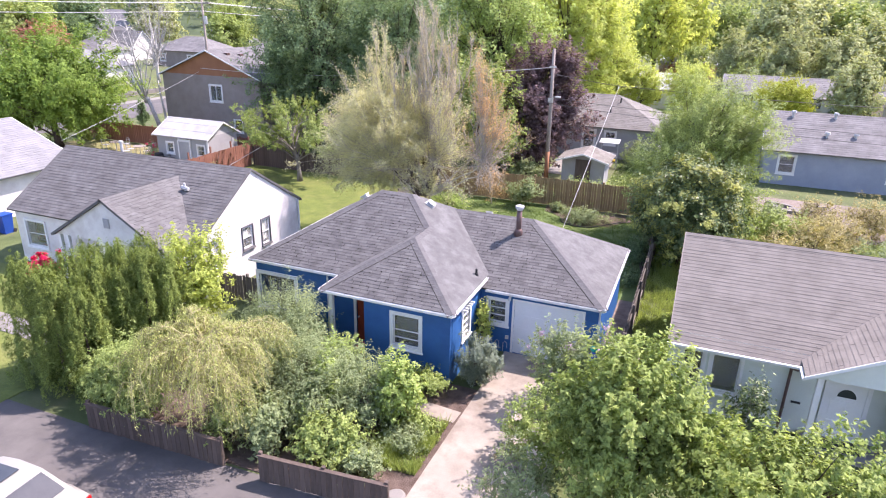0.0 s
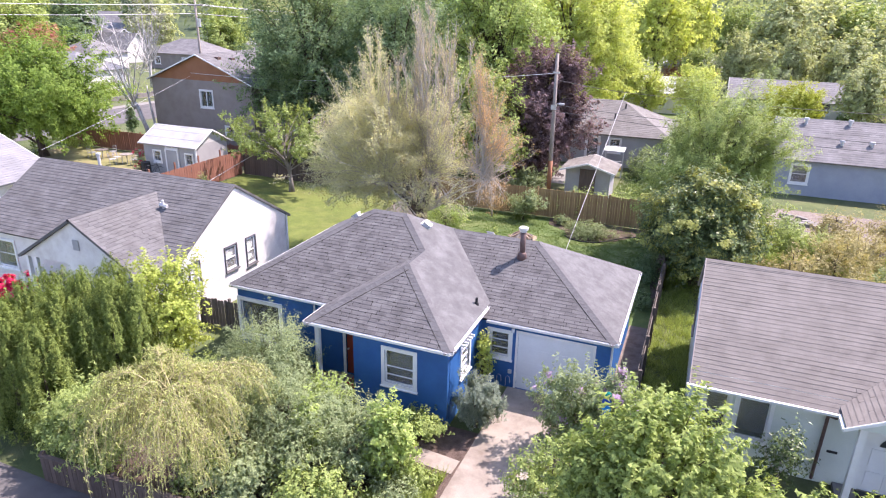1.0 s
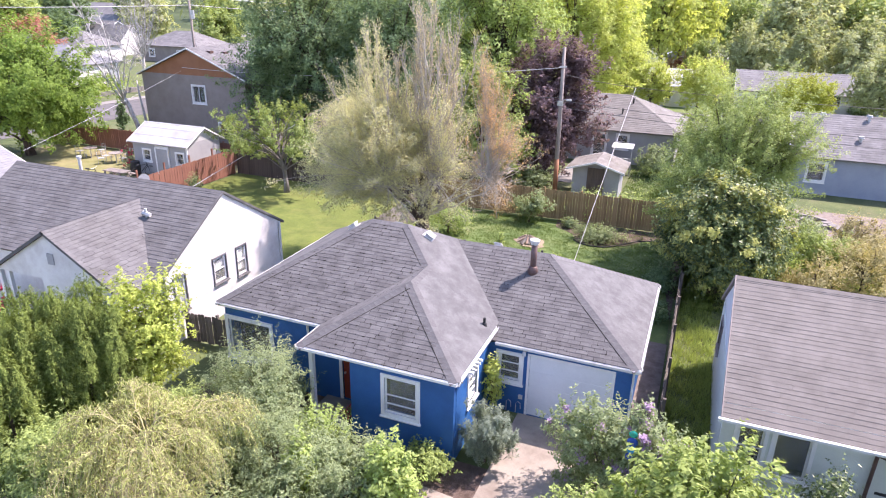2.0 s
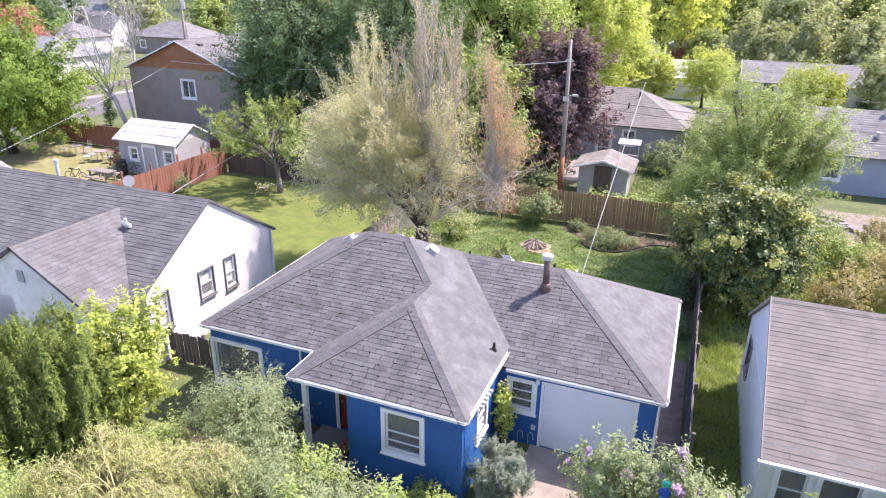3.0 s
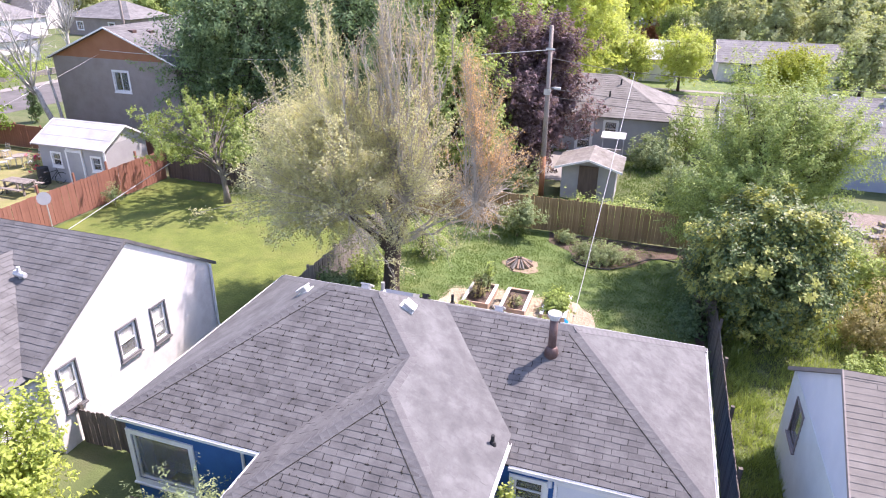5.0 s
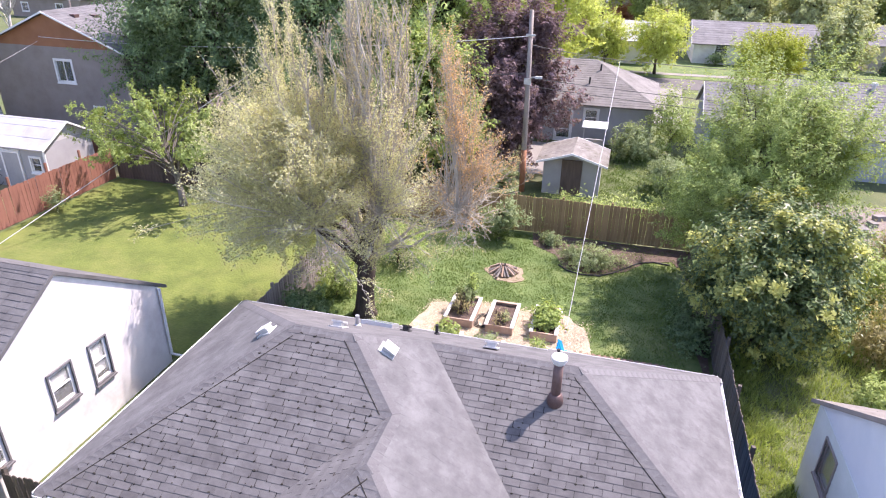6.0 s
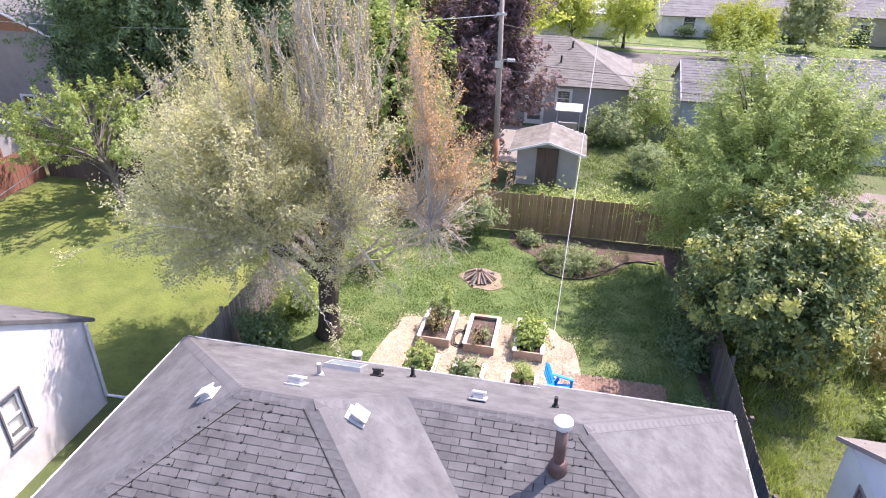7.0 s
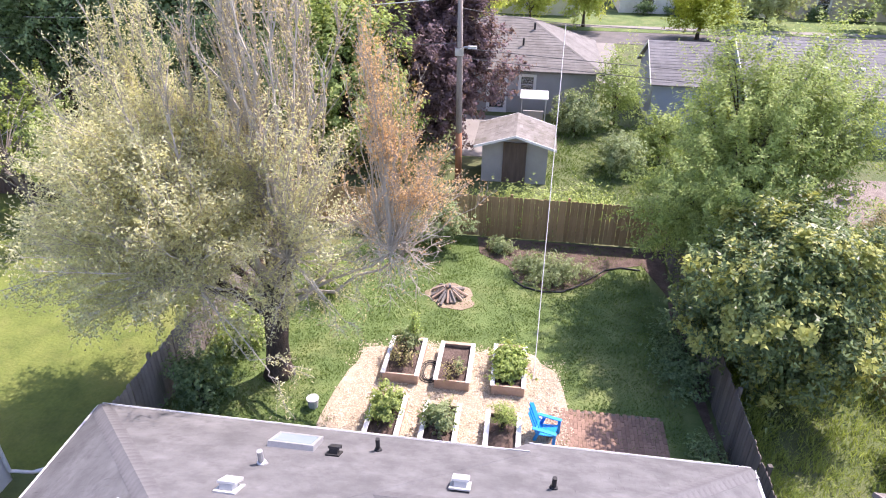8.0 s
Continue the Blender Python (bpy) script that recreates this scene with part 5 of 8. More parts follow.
part("door_trim", Geo().box(-35.2, -35.1, 35.4, 35.49, 0, 2.0).box(-34.1, -34.0, 35.4, 35.49, 0, 2.0), M_WHITE, s2)
part("corner_board", Geo().box(-32.5, -32.37, 35.44, 35.5, 0, 2.4), M_WHITE, s2)
# small shed behind the cedar fence
s3, _, _ = gable_house("garden_shed", "weathered grey shed with mossy brown roof and open doorway", -7.95, -5.0, 43.1, 45.2, 2.0, 2.45, "y", M_GREYWALL, M_ROOF_BROWN, over=0.35, rake=0.55, shingle=(0.5, 0.18), category="shed", seed=7)
part("door", Geo().box(-7.0, -5.95, 43.02, 43.09, 0.05, 1.95), M_BROWNWOOD, s3, "stained brown shed door")
# far grey hip-roofed house
hh, _, hhf = hip_house("far_house", "grey bungalow with brown-grey hipped roof", -13.0, -2.3, 53.4, 61.5, 2.6, 4.75, M_GREYWALL, M_ROOF_HIP, over=0.45, holes={"-y": [(-8.4, -7.5, 0.2, 2.2, dict(trim=0.15, rails=(0.3, 0.6))), (-6.6, -5.8, 1.2, 2.2, dict(trim=0.12))]}, seed=8)
# blue-grey house
b1, _, _ = gable_house("far_house", "blue-grey house with long grey shingle roof", 5.3, 21.0, 50.4, 58.6, 2.7, 4.75, "x", M_BLUEGREY, M_ROOF_FAR, over=0.4, rake=0.25, holes={"-y": [(6.3, 7.3, 0.9, 2.1, dict(trim=0.12)), (13.2, 14.2, 0.9, 2.1, dict(trim=0.12))]}, shingle=(0.6, 0.24), lap=0.25, seed=9)
b2, _, _ = gable_house("far_garage", "lower grey-roofed garage beside the blue-grey house", 0.8, 5.2, 52.6, 58.2, 2.55, 4.1, "x", M_BLUEGREY, M_ROOF_FAR, over=0.35, rake=0.2, shingle=(0.6, 0.24), category="garage", seed=11)
# pale house at the far left
c1, _, _ = gable_house("far_house", "white house with pale grey roof", -45, -34.8, 15.0, 26.2, 2.6, 4.6, "y", M_STUCCO_W, M_ROOF_PALE, over=0.5, rake=0.3, shingle=(0.6, 0.22), seed=12)


# ---- fences ----
def fence(label, a, b, height, mat, board=0.14, gap=0.008, rails=True, cap=False, wobble=0.02, seed=1, posts=2.4, top_jitter=0.015, post_over=0.1, back=1):
    """Upright boards on posts and rails from a to b; each board is an object on shared meshes."""
    rnd = random.Random(seed)
    ax, ay = a
    bx, by = b
    ln = math.hypot(bx - ax, by - ay)
    ang = math.degrees(math.atan2(by - ay, bx - ax))
    f = thing("fence", (ax, ay, 0), label, "fence")
    R = pose(ax, ay, 0, 0, 0, ang)
    meshes = []
    for _ in range(4):
        w = board * rnd.uniform(0.97, 1.0)
        g = Geo()
        h = height * rnd.uniform(0.99, 1.01)
        g.add([(0, 0, 0.03), (w, 0, 0.03), (w, 0.02, 0.03), (0, 0.02, 0.03), (0, 0, h - 0.03), (w, 0, h - 0.03), (w, 0.02, h - 0.03), (0, 0.02, h - 0.03), (0.03, 0, h), (w - 0.03, 0, h), (w - 0.03, 0.02, h), (0.03, 0.02, h)],
              [(0, 1, 5, 4), (2, 3, 7, 6), (1, 2, 6, 5), (3, 0, 4, 7), (4, 5, 9, 8), (6, 7, 11, 10), (5, 6, 10, 9), (7, 4, 8, 11), (8, 9, 10, 11)])
        meshes.append(g.mesh("board", mat))
    n = int(ln / (board + gap))
    step = ln / n
    for i in range(n):
        ob = new("board", rnd.choice(meshes))
        ob.parent = f
        ob.matrix_basis = Matrix.Translation((-ax, -ay, 0)) @ R @ pose(i * step, rnd.uniform(-0.006, 0.006), rnd.uniform(-top_jitter, top_jitter), 0, rnd.gauss(0, wobble * 18), 0)
    m = int(ln / posts) + 1
    for i in range(m + 1):
        g = Geo().obox(R @ Matrix.Translation((min(ln - 0.05, i * ln / m + 0.05), 0.07 * back, (height + post_over) / 2)), 0.045, 0.045, (height + post_over) / 2)
        part("post", g, mat, f)
    if rails:
        for z in (0.35, height - 0.25):
            part("rail", Geo().obox(R @ Matrix.Translation((ln / 2, 0.04 * back, z)), ln / 2, 0.02, 0.045), mat, f)
    if cap:
        part("cap_rail", Geo().obox(R @ Matrix.Translation((ln / 2, 0.02, height + 0.02)), ln / 2, 0.06, 0.018), mat, f)
    return f


fence("honey-brown cedar board fence behind the back lawn", (-15.0, 37.75), (0.0, 37.75), 1.75, M_CEDAR, seed=1)
fence("weathered grey board fence between the two back yards", (-14.95, 25.0), (-14.95, 37.7), 1.65, M_GREYWOOD, seed=2, top_jitter=0.04)
fence("weathered board fence beside the blue house, darkened to look shaded", (-0.55, 18.6), (-0.55, 37.6), 1.6, M_SHADEWOOD, seed=3, top_jitter=0.03, back=-1)
fence("short grey gate fence closing the side strip", (-1.4, 18.75), (-0.6, 18.75), 1.1, M_GREYWOOD, seed=4)
fence("red-stained board fence beside the lawn", (-30.8, 27.5), (-30.8, 38.2), 1.75, M_REDWOOD, seed=5, board=0.2, post_over=0.45)
fence("red-stained board fence along the street", (-52.0, 40.6), (-31.0, 40.0), 1.6, M_REDWOOD, seed=6, board=0.2)
fence("dark board fence under the trees", (-30.7, 38.3), (-15.1, 38.1), 1.5, M_BROWNWOOD, seed=7, board=0.18)
fence("low brown board fence along the street", (-14.45, 9.45), (-9.75, 9.62), 0.82, M_BROWNWOOD, seed=8, cap=True)
fence("low brown board fence along the street", (-8.5, 9.55), (-4.9, 9.85), 0.82, M_BROWNWOOD, seed=9, cap=True)
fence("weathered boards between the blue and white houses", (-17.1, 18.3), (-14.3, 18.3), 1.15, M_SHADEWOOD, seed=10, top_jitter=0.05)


# ---- back yard ----
def planter(x0, x1, y0, y1, h, seed):
    p = thing("planter_box", ((x0 + x1) / 2, (y0 + y1) / 2, 0.04), "pale wooden raised planter box filled with soil", "planter", "planters on the wood chips")
    t = 0.05
    part("side_board", Geo().box(x0, x1, y0, y0 + t, 0.04, h), M_BEDWOOD, p)
    part("side_board", Geo().box(x0, x1, y1 - t, y1, 0.04, h), M_BEDWOOD, p)
    part("side_board", Geo().box(x0, x0 + t, y0 + t, y1 - t, 0.04, h), M_BEDWOOD, p)
    part("side_board", Geo().box(x1 - t, x1, y0 + t, y1 - t, 0.04, h), M_BEDWOOD, p)
    part("cap_board", Geo().box(x0 - 0.03, x0 + 0.09, y0 - 0.02, y1 + 0.02, h, h + 0.03).box(x1 - 0.09, x1 + 0.03, y0 - 0.02, y1 + 0.02, h, h + 0.03), M_WHITE, p)
    part("cap_board", Geo().box(x0 + 0.09, x1 - 0.09, y1 - 0.09, y1 + 0.03, h, h + 0.03), M_BEDWOOD, p)
    g = Geo()
    rnd = random.Random(seed)
    n = 8
    vs = [(x0 + t + (x1 - x0 - 2 * t) * i / n, y0 + t + (y1 - y0 - 2 * t) * j / n, h - 0.1 + rnd.uniform(-0.03, 0.03)) for j in range(n + 1) for i in range(n + 1)]
    g.add(vs, [(j * (n + 1) + i, j * (n + 1) + i + 1, (j + 1) * (n + 1) + i + 1, (j + 1) * (n + 1) + i) for j in range(n) for i in range(n)])
    part("soil", g, M_SOIL, p)
    return p


BEDS = [(-9.47, -8.47, 28.92, 30.55), (-8.0, -7.05, 28.85, 30.5), (-6.45, -5.55, 28.85, 30.6), (-9.45, -8.6, 26.6, 28.12), (-8.06, -7.17, 26.5, 27.97), (-6.47, -5.62, 26.4, 27.87)]
for i, b in enumerate(BEDS):
    planter(*b, 0.36, i)
shrub("leafy young vegetables in a planter", (-9.0, 29.8, 0.26), 1.0, (0.4, 0.5), 900, 0.1, M_LEAF_SAGE, seed=31, limbs=16, name="vegetable_plant", category="plant")
shrub("tall bolting plant in a planter", (-8.75, 30.1, 0.26), 1.6, (0.16, 0.16), 350, 0.09, M_LEAF_BRIGHT, seed=32, limbs=12, name="vegetable_plant", category="plant", shape="column")
shrub("dry brown stalks in a planter", (-9.0, 29.4, 0.26), 0.8, (0.42, 0.5), 350, 0.07, M_LEAF_BROWN, seed=33, limbs=24, name="vegetable_plant", category="plant", bare=20)
shrub("small herbs in a planter", (-7.4, 29.4, 0.26), 0.4, (0.2, 0.25), 260, 0.08, M_LEAF_SAGE, seed=34, limbs=12, name="vegetable_plant", category="plant")
shrub("dry brown stalks in a planter", (-7.6, 29.0, 0.26), 0.8, (0.35, 0.3), 200, 0.06, M_LEAF_BROWN, seed=35, limbs=24, name="vegetable_plant", category="plant", bare=16)
shrub("dense green bean leaves filling a planter", (-6.0, 29.75, 0.26), 0.5, (0.52, 0.95), 3600, 0.12, M_LEAF_BRIGHT, seed=36, limbs=60, hollow=0.2, name="vegetable_plant", category="plant")
shrub("green leafy plants in a planter", (-9.0, 27.5, 0.26), 0.75, (0.45, 0.6), 1200, 0.12, M_LEAF_GREEN, seed=37, limbs=24, name="vegetable_plant", category="plant")
shrub("green leafy plants in a planter", (-7.6, 27.3, 0.26), 0.65, (0.45, 0.6), 1200, 0.1, M_LEAF_SAGE, seed=38, limbs=24, name="vegetable_plant", category="plant")
shrub("feathery green herbs in a planter", (-6.05, 27.4, 0.26), 0.8, (0.35, 0.4), 1500, 0.09, M_LEAF_BRIGHT, seed=39, limbs=24, name="vegetable_plant", category="plant", aspect=0.2)

# wood chips lying loose
rng = np.random.default_rng(8)
n = 40000
px, py = rng.uniform(-3.25, 3.25, n), rng.uniform(-2.6, 2.6, n)
edge_r = np.abs(px / 2.95) ** 4 + np.abs(py / 2.35) ** 4
keep = edge_r < 0.85 + 0.3 * np.sin(px * 3.1 + 1.0) * np.sin(py * 2.3) + rng.exponential(0.16, n)
n = int(keep.sum())
pts = np.stack([-7.5 + px[keep], 28.4 + py[keep], np.full(n, 0.048) + rng.uniform(0, 0.02, n)], 1)
tagged(new("wood_chips_loose", leaf_mesh("wood_chips_loose", pts, 0.052, M_CHIP, rng, 0.5, 1.6)), "loose pale wood chips", "mulch", kind="stuff")

# fire pit: a ring of split logs stacked like a star
fp = thing("fire_pit", (-8.2, 33.4, 0.04), "stacked split logs in a bare ring on the lawn", "fire pit")
rnd = random.Random(5)
for i in range(20):
    a = 2 * math.pi * i / 20 + rnd.uniform(-0.12, 0.12)
    r0, r1 = rnd.uniform(0.08, 0.16), rnd.uniform(0.5, 0.66)
    g = Geo().tube([(-8.2 + r0 * math.cos(a), 33.4 + r0 * math.sin(a), 0.34 + rnd.uniform(-0.06, 0.04)), (-8.2 + r1 * math.cos(a), 33.4 + r1 * math.sin(a), 0.08)], [0.045, 0.055], 5)
    part("log", g, M_BARK_GREY if i % 3 else M_BEDWOOD, fp)

# brick patio
bp = tagged(new("patio", Geo().box(-5.0, -2.0, 25.0, 28.6, 0.0, 0.03).mesh("patio", M_GRAVEL)), "salmon brick patio behind the house", "patio", kind="structure")
bm_ = Geo().box(0, 0.095, 0, 0.195, 0, 0.025).mesh("brick", M_BRICK)
k = 0
for j in range(18):
    for i in range(30):
        y = 28.4 - j * 0.2
        x = -4.95 + i * 0.1
        if y < 26.6 and k >= 300 or y < 25.0:
            continue
        ob = part("brick", bm_, None, bp)
        ob.location = (x, y - (0.1 if i % 2 else 0), 0.026 + random.Random(k).uniform(0, 0.006))
        k += 1

# blue slatted garden chair
def garden_chair(at, turn):
    c = thing("garden_chair", at, "bright blue plastic slatted lounge chair on the patio", "chair")
    R = Matrix.Translation(at) @ pose(0, 0, 0, 0, 0, turn) @ Matrix.Scale(0.8, 4)
    def bar(nm, p, s, rx=0, ry=0):
        part(nm, Geo().obox(R @ Matrix.Translation(p) @ pose(0, 0, 0, rx, ry, 0), *s), M_BLUEPLASTIC, c)
    for i in range(5):
        bar("seat_slat", (0, 0.24 - i * 0.11, 0.3 + (-0.03 * i + 0.06)), (0.26, 0.05, 0.012), 12)
    for i in range(5):
        bar("back_slat", (-0.22 + 0.11 * i, -0.42, 0.62 + 0.05 * (2 - abs(i - 2))), (0.05, 0.012, 0.42 + 0.05 * (2 - abs(i - 2))), 22)
    for sx in (-1, 1):
        bar("armrest", (sx * 0.33, -0.02, 0.54), (0.06, 0.38, 0.014))
        bar("leg", (sx * 0.3, 0.3, 0.27), (0.02, 0.05, 0.27))
        bar("leg", (sx * 0.28, -0.25, 0.24), (0.02, 0.05, 0.26), -15)
    bar("rail", (0, -0.3, 0.4), (0.28, 0.02, 0.04))
    return c


garden_chair((-4.95, 27.5, 0.055), 255)
solid("flower_pot", Geo().tube([(-11.05, 27.7, 0.02), (-11.05, 27.7, 0.3), (-11.05, 27.7, 0.32), (-11.05, 27.7, 0.26)], [0.12, 0.16, 0.17, 0.12], 12), M_METAL_WHITE, "pale pot standing on the lawn", "pot")
# coiled hose between planters and garden hose edging
hose = []
for i in range(50):
    a = i * 0.5
    hose.append((-8.22 + (0.14 + 0.004 * i) * math.cos(a), 29.5 + (0.3 + 0.004 * i) * math.sin(a), 0.06 + 0.004 * (i % 9)))
solid("hose", Geo().tube(hose, [0.014] * len(hose), 5), M_BLACK, "black hose coiled between planters", "hose")
edge = [(-6.1, 34.7), (-5.7, 34.3), (-5.1, 34.1), (-4.4, 34.2), (-3.9, 34.6), (-3.4, 35.2), (-2.9, 35.8), (-2.3, 36.1), (-1.6, 36.0)]
solid("bed_edging", Geo().tube([(x, y, 0.05) for x, y in edge], [0.035] * len(edge), 6), M_BLACK, "black plastic edging of the planting bed", "edging")
shrub("low grey-green ground cover in the rear bed", (-5.0, 35.1, 0.03), 0.65, (1.5, 0.85), 5200, 0.09, M_LEAF_SAGE, seed=41, limbs=44)
shrub("leafy perennial in the rear bed", (-6.6, 36.6, 0.03), 0.5, (0.7, 0.4), 700, 0.12, M_LEAF_SAGE, seed=42)
shrub("olive-green rounded shrub at the cedar fence", (-9.0, 36.6, 0.03), 1.9, (1.15, 0.8), 4200, 0.11, M_LEAF_SAGE, seed=43)
shrub("small shrub in the shade of the fence", (-13.9, 29.8, 0.03), 1.3, (0.9, 1.0), 2200, 0.12, M_LEAF_GREEN, seed=44)
shrub("small shrub in the shade of the fence", (-14.0, 27.4, 0.03), 1.5, (0.8, 1.0), 2500, 0.13, M_LEAF_DARK, seed=45)
shrub("bright yellow-green shrub behind the old tree", (-12.6, 33.0, 0.03), 1.7, (1.2, 0.9), 2400, 0.11, M_LEAF_BRIGHT, seed=46)
shrub("dry orange-brown bush at the cedar fence", (-10.9, 36.4, 0.03), 2.6, (1.0, 0.8), 1300, 0.08, M_LEAF_RUST, seed=47, bare=60, bark=M_TWIG)
shrub("dark ferny plants along the side fence", (-1.3, 30.5, 0.03), 0.7, (0.5, 2.4), 2600, 0.12, M_LEAF_DARK, seed=48, limbs=40)
shrub("dark ferny plants along the side fence", (-1.2, 27.0, 0.03), 0.6, (0.4, 1.2), 900, 0.1, M_LEAF_DARK, seed=49)

# old tree: billowing pale crown, upright wispy stems and one dry orange limb
def old_tree():
    rnd, rng = random.Random(51), np.random.default_rng(51)
    at = Vector((-12.4, 28.85, 0))
    t = thing("tree", at, "large old tree with pale olive leaves and upright bare stems", "tree")
    trunk, limb = Geo(), Geo()
    fork = at + Vector((0.15, 0.1, 2.2))
    trunk.tube([at - Vector((0, 0, 0.05)), at + Vector((0, 0, 0.25)), at + Vector((0.06, 0.0, 1.1)), at + Vector((0.1, 0.05, 1.8)), fork + Vector((0, 0, 0.3))], [0.5, 0.36, 0.3, 0.33, 0.2], 12)
    green, tips, tan, dry = [], [], [], []

    def stem(g, p, r0, r1, n=5):
        g.tube(p, [r0 + (r1 - r0) * i / (len(p) - 1) for i in range(len(p))], n, caps=False)

    def arc(a, b, k, rise, wander):
        """A limb that leaves a steeply and leans out to b."""
        a, b = Vector(a), Vector(b)
        c = a.lerp(b, 0.4) + Vector((0, 0, rise))
        pts = []
        for i in range(k + 1):
            u = i / k
            q = a.lerp(c, u).lerp(c.lerp(b, u), u)
            if 0 < i < k:
                q += Vector((rnd.gauss(0, wander), rnd.gauss(0, wander), rnd.gauss(0, wander)))
            pts.append(q)
        return pts

    def shoots(store, p, count, length, leaves, scatter, lo, lift, twig=0.006):
        """Leafy shoots along a limb, turned up and along it."""
        k = len(p) - 1
        for _ in range(count):
            u = rnd.uniform(lo, 1.0) * k
            j = min(k - 1, int(u))
            s0 = p[j].lerp(p[j + 1], u - j)
            d = (p[j + 1] - p[j]).normalized() * 0.7 + Vector((rnd.gauss(0, 0.5), rnd.gauss(0, 0.5), rnd.gauss(0, 0.35) + lift))
            e0 = s0 + d.normalized() * length * rnd.uniform(0.5, 1.3)
            stem(limb, [s0, s0.lerp(e0, 0.5) + Vector((rnd.gauss(0, 0.04), rnd.gauss(0, 0.04), 0.02)), e0], twig, 0.003, 3)
            n = int(leaves * rnd.uniform(0.4, 1.5))
            v = rng.uniform(0.1, 1.05, (n, 1))
            store.append(np.array(s0) * (1 - v) + np.array(e0) * v + rng.normal(size=(n, 3)) * scatter)

    # heavy boughs
    hubs = []
    for x, y, z in ((-14.3, 28.2, 4.0), (-14.9, 29.5, 3.6), (-13.6, 30.3, 4.3), (-13.3, 27.2, 4.0), (-12.5, 29.2, 4.8), (-11.5, 28.3, 4.2), (-11.4, 29.9, 4.4), (-13.8, 29.0, 5.2)):
        hub = Vector((x, y, z))
        stem(trunk, arc(fork + Vector((rnd.uniform(-0.1, 0.1), rnd.uniform(-0.1, 0.1), rnd.uniform(-0.5, 0.2))), hub, 5, 0.35, 0.05), 0.13, 0.06, 6)
        hubs.append(hub)
    # billowing side of the crown, fullest towards -x
    for i in range(300):
        d = Vector((rnd.gauss(0, 1), rnd.gauss(0, 1), rnd.gauss(0.15, 1))).normalized()
        k = rnd.uniform(0.25, 1.0) ** 0.5 * (0.92 + 0.35 * noise.noise(d * 2.3))
        e = Vector((-14.5 + 3.5 * d.x * k, 28.1 + 3.0 * d.y * k, 5.5 + (3.2 - 0.3 * d.x) * d.z * k))
        if e.z < 3.9 and e.x > -14.0:
            e.z += 1.9
        e.z = max(e.z, 2.9 + rnd.uniform(0, 0.5))
        hub = min(hubs, key=lambda q: (q - e).length + rnd.uniform(0, 0.8))
        p = arc(hub, e, 5, 0.3, 0.06)
        stem(limb, p, 0.032, 0.006, 4)
        shoots(green, p, 12, 0.75, 34, 0.1, 0.5, 0.35)
    # middle of the crown, thinner, over the forks
    for i in range(105):
        e = Vector((rnd.uniform(-13.8, -9.6), 28.6 + rnd.gauss(0, 1.2), rnd.uniform(3.5, 8.6)))
        hub = min(hubs, key=lambda q: (q - e).length + rnd.uniform(0, 0.8))
        p = arc(hub, e, 5, 0.3, 0.06)
        stem(limb, p, 0.03, 0.006, 4)
        shoots(green, p, 11, 0.6, 15, 0.09, 0.35, 0.5)
    # spires: tall upright stems, leafy below and half bare at their tips
    for x0, w, top, n in ((-15.4, 0.75, 11.2, 11), (-14.3, 0.6, 9.6, 7), (-12.2, 1.0, 12.4, 13), (-11.1, 0.8, 11.8, 11), (-13.2, 0.5, 10.4, 5)):
        for i in range(n):
            dx = rnd.gauss(0, w * 0.55)
            e = Vector((x0 + dx, 28.9 + rnd.gauss(0, 0.7), top - abs(dx) * 1.2 - rnd.uniform(0, 2.4)))
            hub = min(hubs, key=lambda q: math.hypot(q.x - e.x, q.y - e.y) + rnd.uniform(0, 0.6))
            p = arc(hub, e, 8, 0.7, 0.11)
            leafy = x0 < -14
            stem(limb, p, rnd.uniform(0.03, 0.055) if leafy else rnd.uniform(0.04, 0.075), 0.008, 5)
            shoots(tips if leafy else tan, p, 34 if leafy else 38, 0.7, 30 if leafy else 11, 0.07, 0.25, 1.3, 0.013 if leafy else 0.017)
    # skirt drooping towards -x
    for i in range(46):
        e = Vector((rnd.uniform(-18.0, -14.0), 28.3 + rnd.gauss(0, 1.3), rnd.uniform(2.7, 4.3)))
        hub = min(hubs, key=lambda q: (q - e).length + rnd.uniform(0, 0.8))
        p = arc(hub, e, 5, 0.5, 0.06)
        stem(limb, p, 0.026, 0.005, 4)
        shoots(green, p, 11, 0.6, 26, 0.09, 0.4, -0.1)
    # thin drooping twigs low on the open side
    for i in range(64):
        s0 = Vector((rnd.uniform(-15.5, -9.8), 28.3 + rnd.gauss(0, 1.1), rnd.uniform(2.9, 4.2)))
        e = s0 + Vector((rnd.gauss(0, 0.5), rnd.gauss(0, 0.4), -rnd.uniform(0.3, 1.2)))
        hub = min(hubs, key=lambda q: (q - s0).length)
        p = arc(hub, s0, 3, 0.1, 0.05)[:-1] + arc(s0, e, 4, 0.35, 0.04)
        stem(limb, p, 0.016, 0.004, 3)
        shoots(green, p, 7, 0.4, 11 if s0.x > -11.5 else 26, 0.08, 0.45, -0.4)
    # dry limb: long upright wands of orange-brown leaves
    knees = [Vector((-9.4, 28.8, 4.9)), Vector((-9.0, 28.5, 4.5)), Vector((-8.8, 29.0, 4.2))]
    for q in knees:
        stem(limb, arc(fork + Vector((0.1, 0, 0.1)), q, 6, -0.1, 0.07), 0.06, 0.03, 5)
    for i in range(84):
        top = rnd.uniform(5.6, 9.9)
        e = Vector((-9.4 + (9.9 - top) * 0.2 + rnd.gauss(0, 0.06 + (9.9 - top) * 0.17), 28.75 + rnd.gauss(0, 0.45), top))
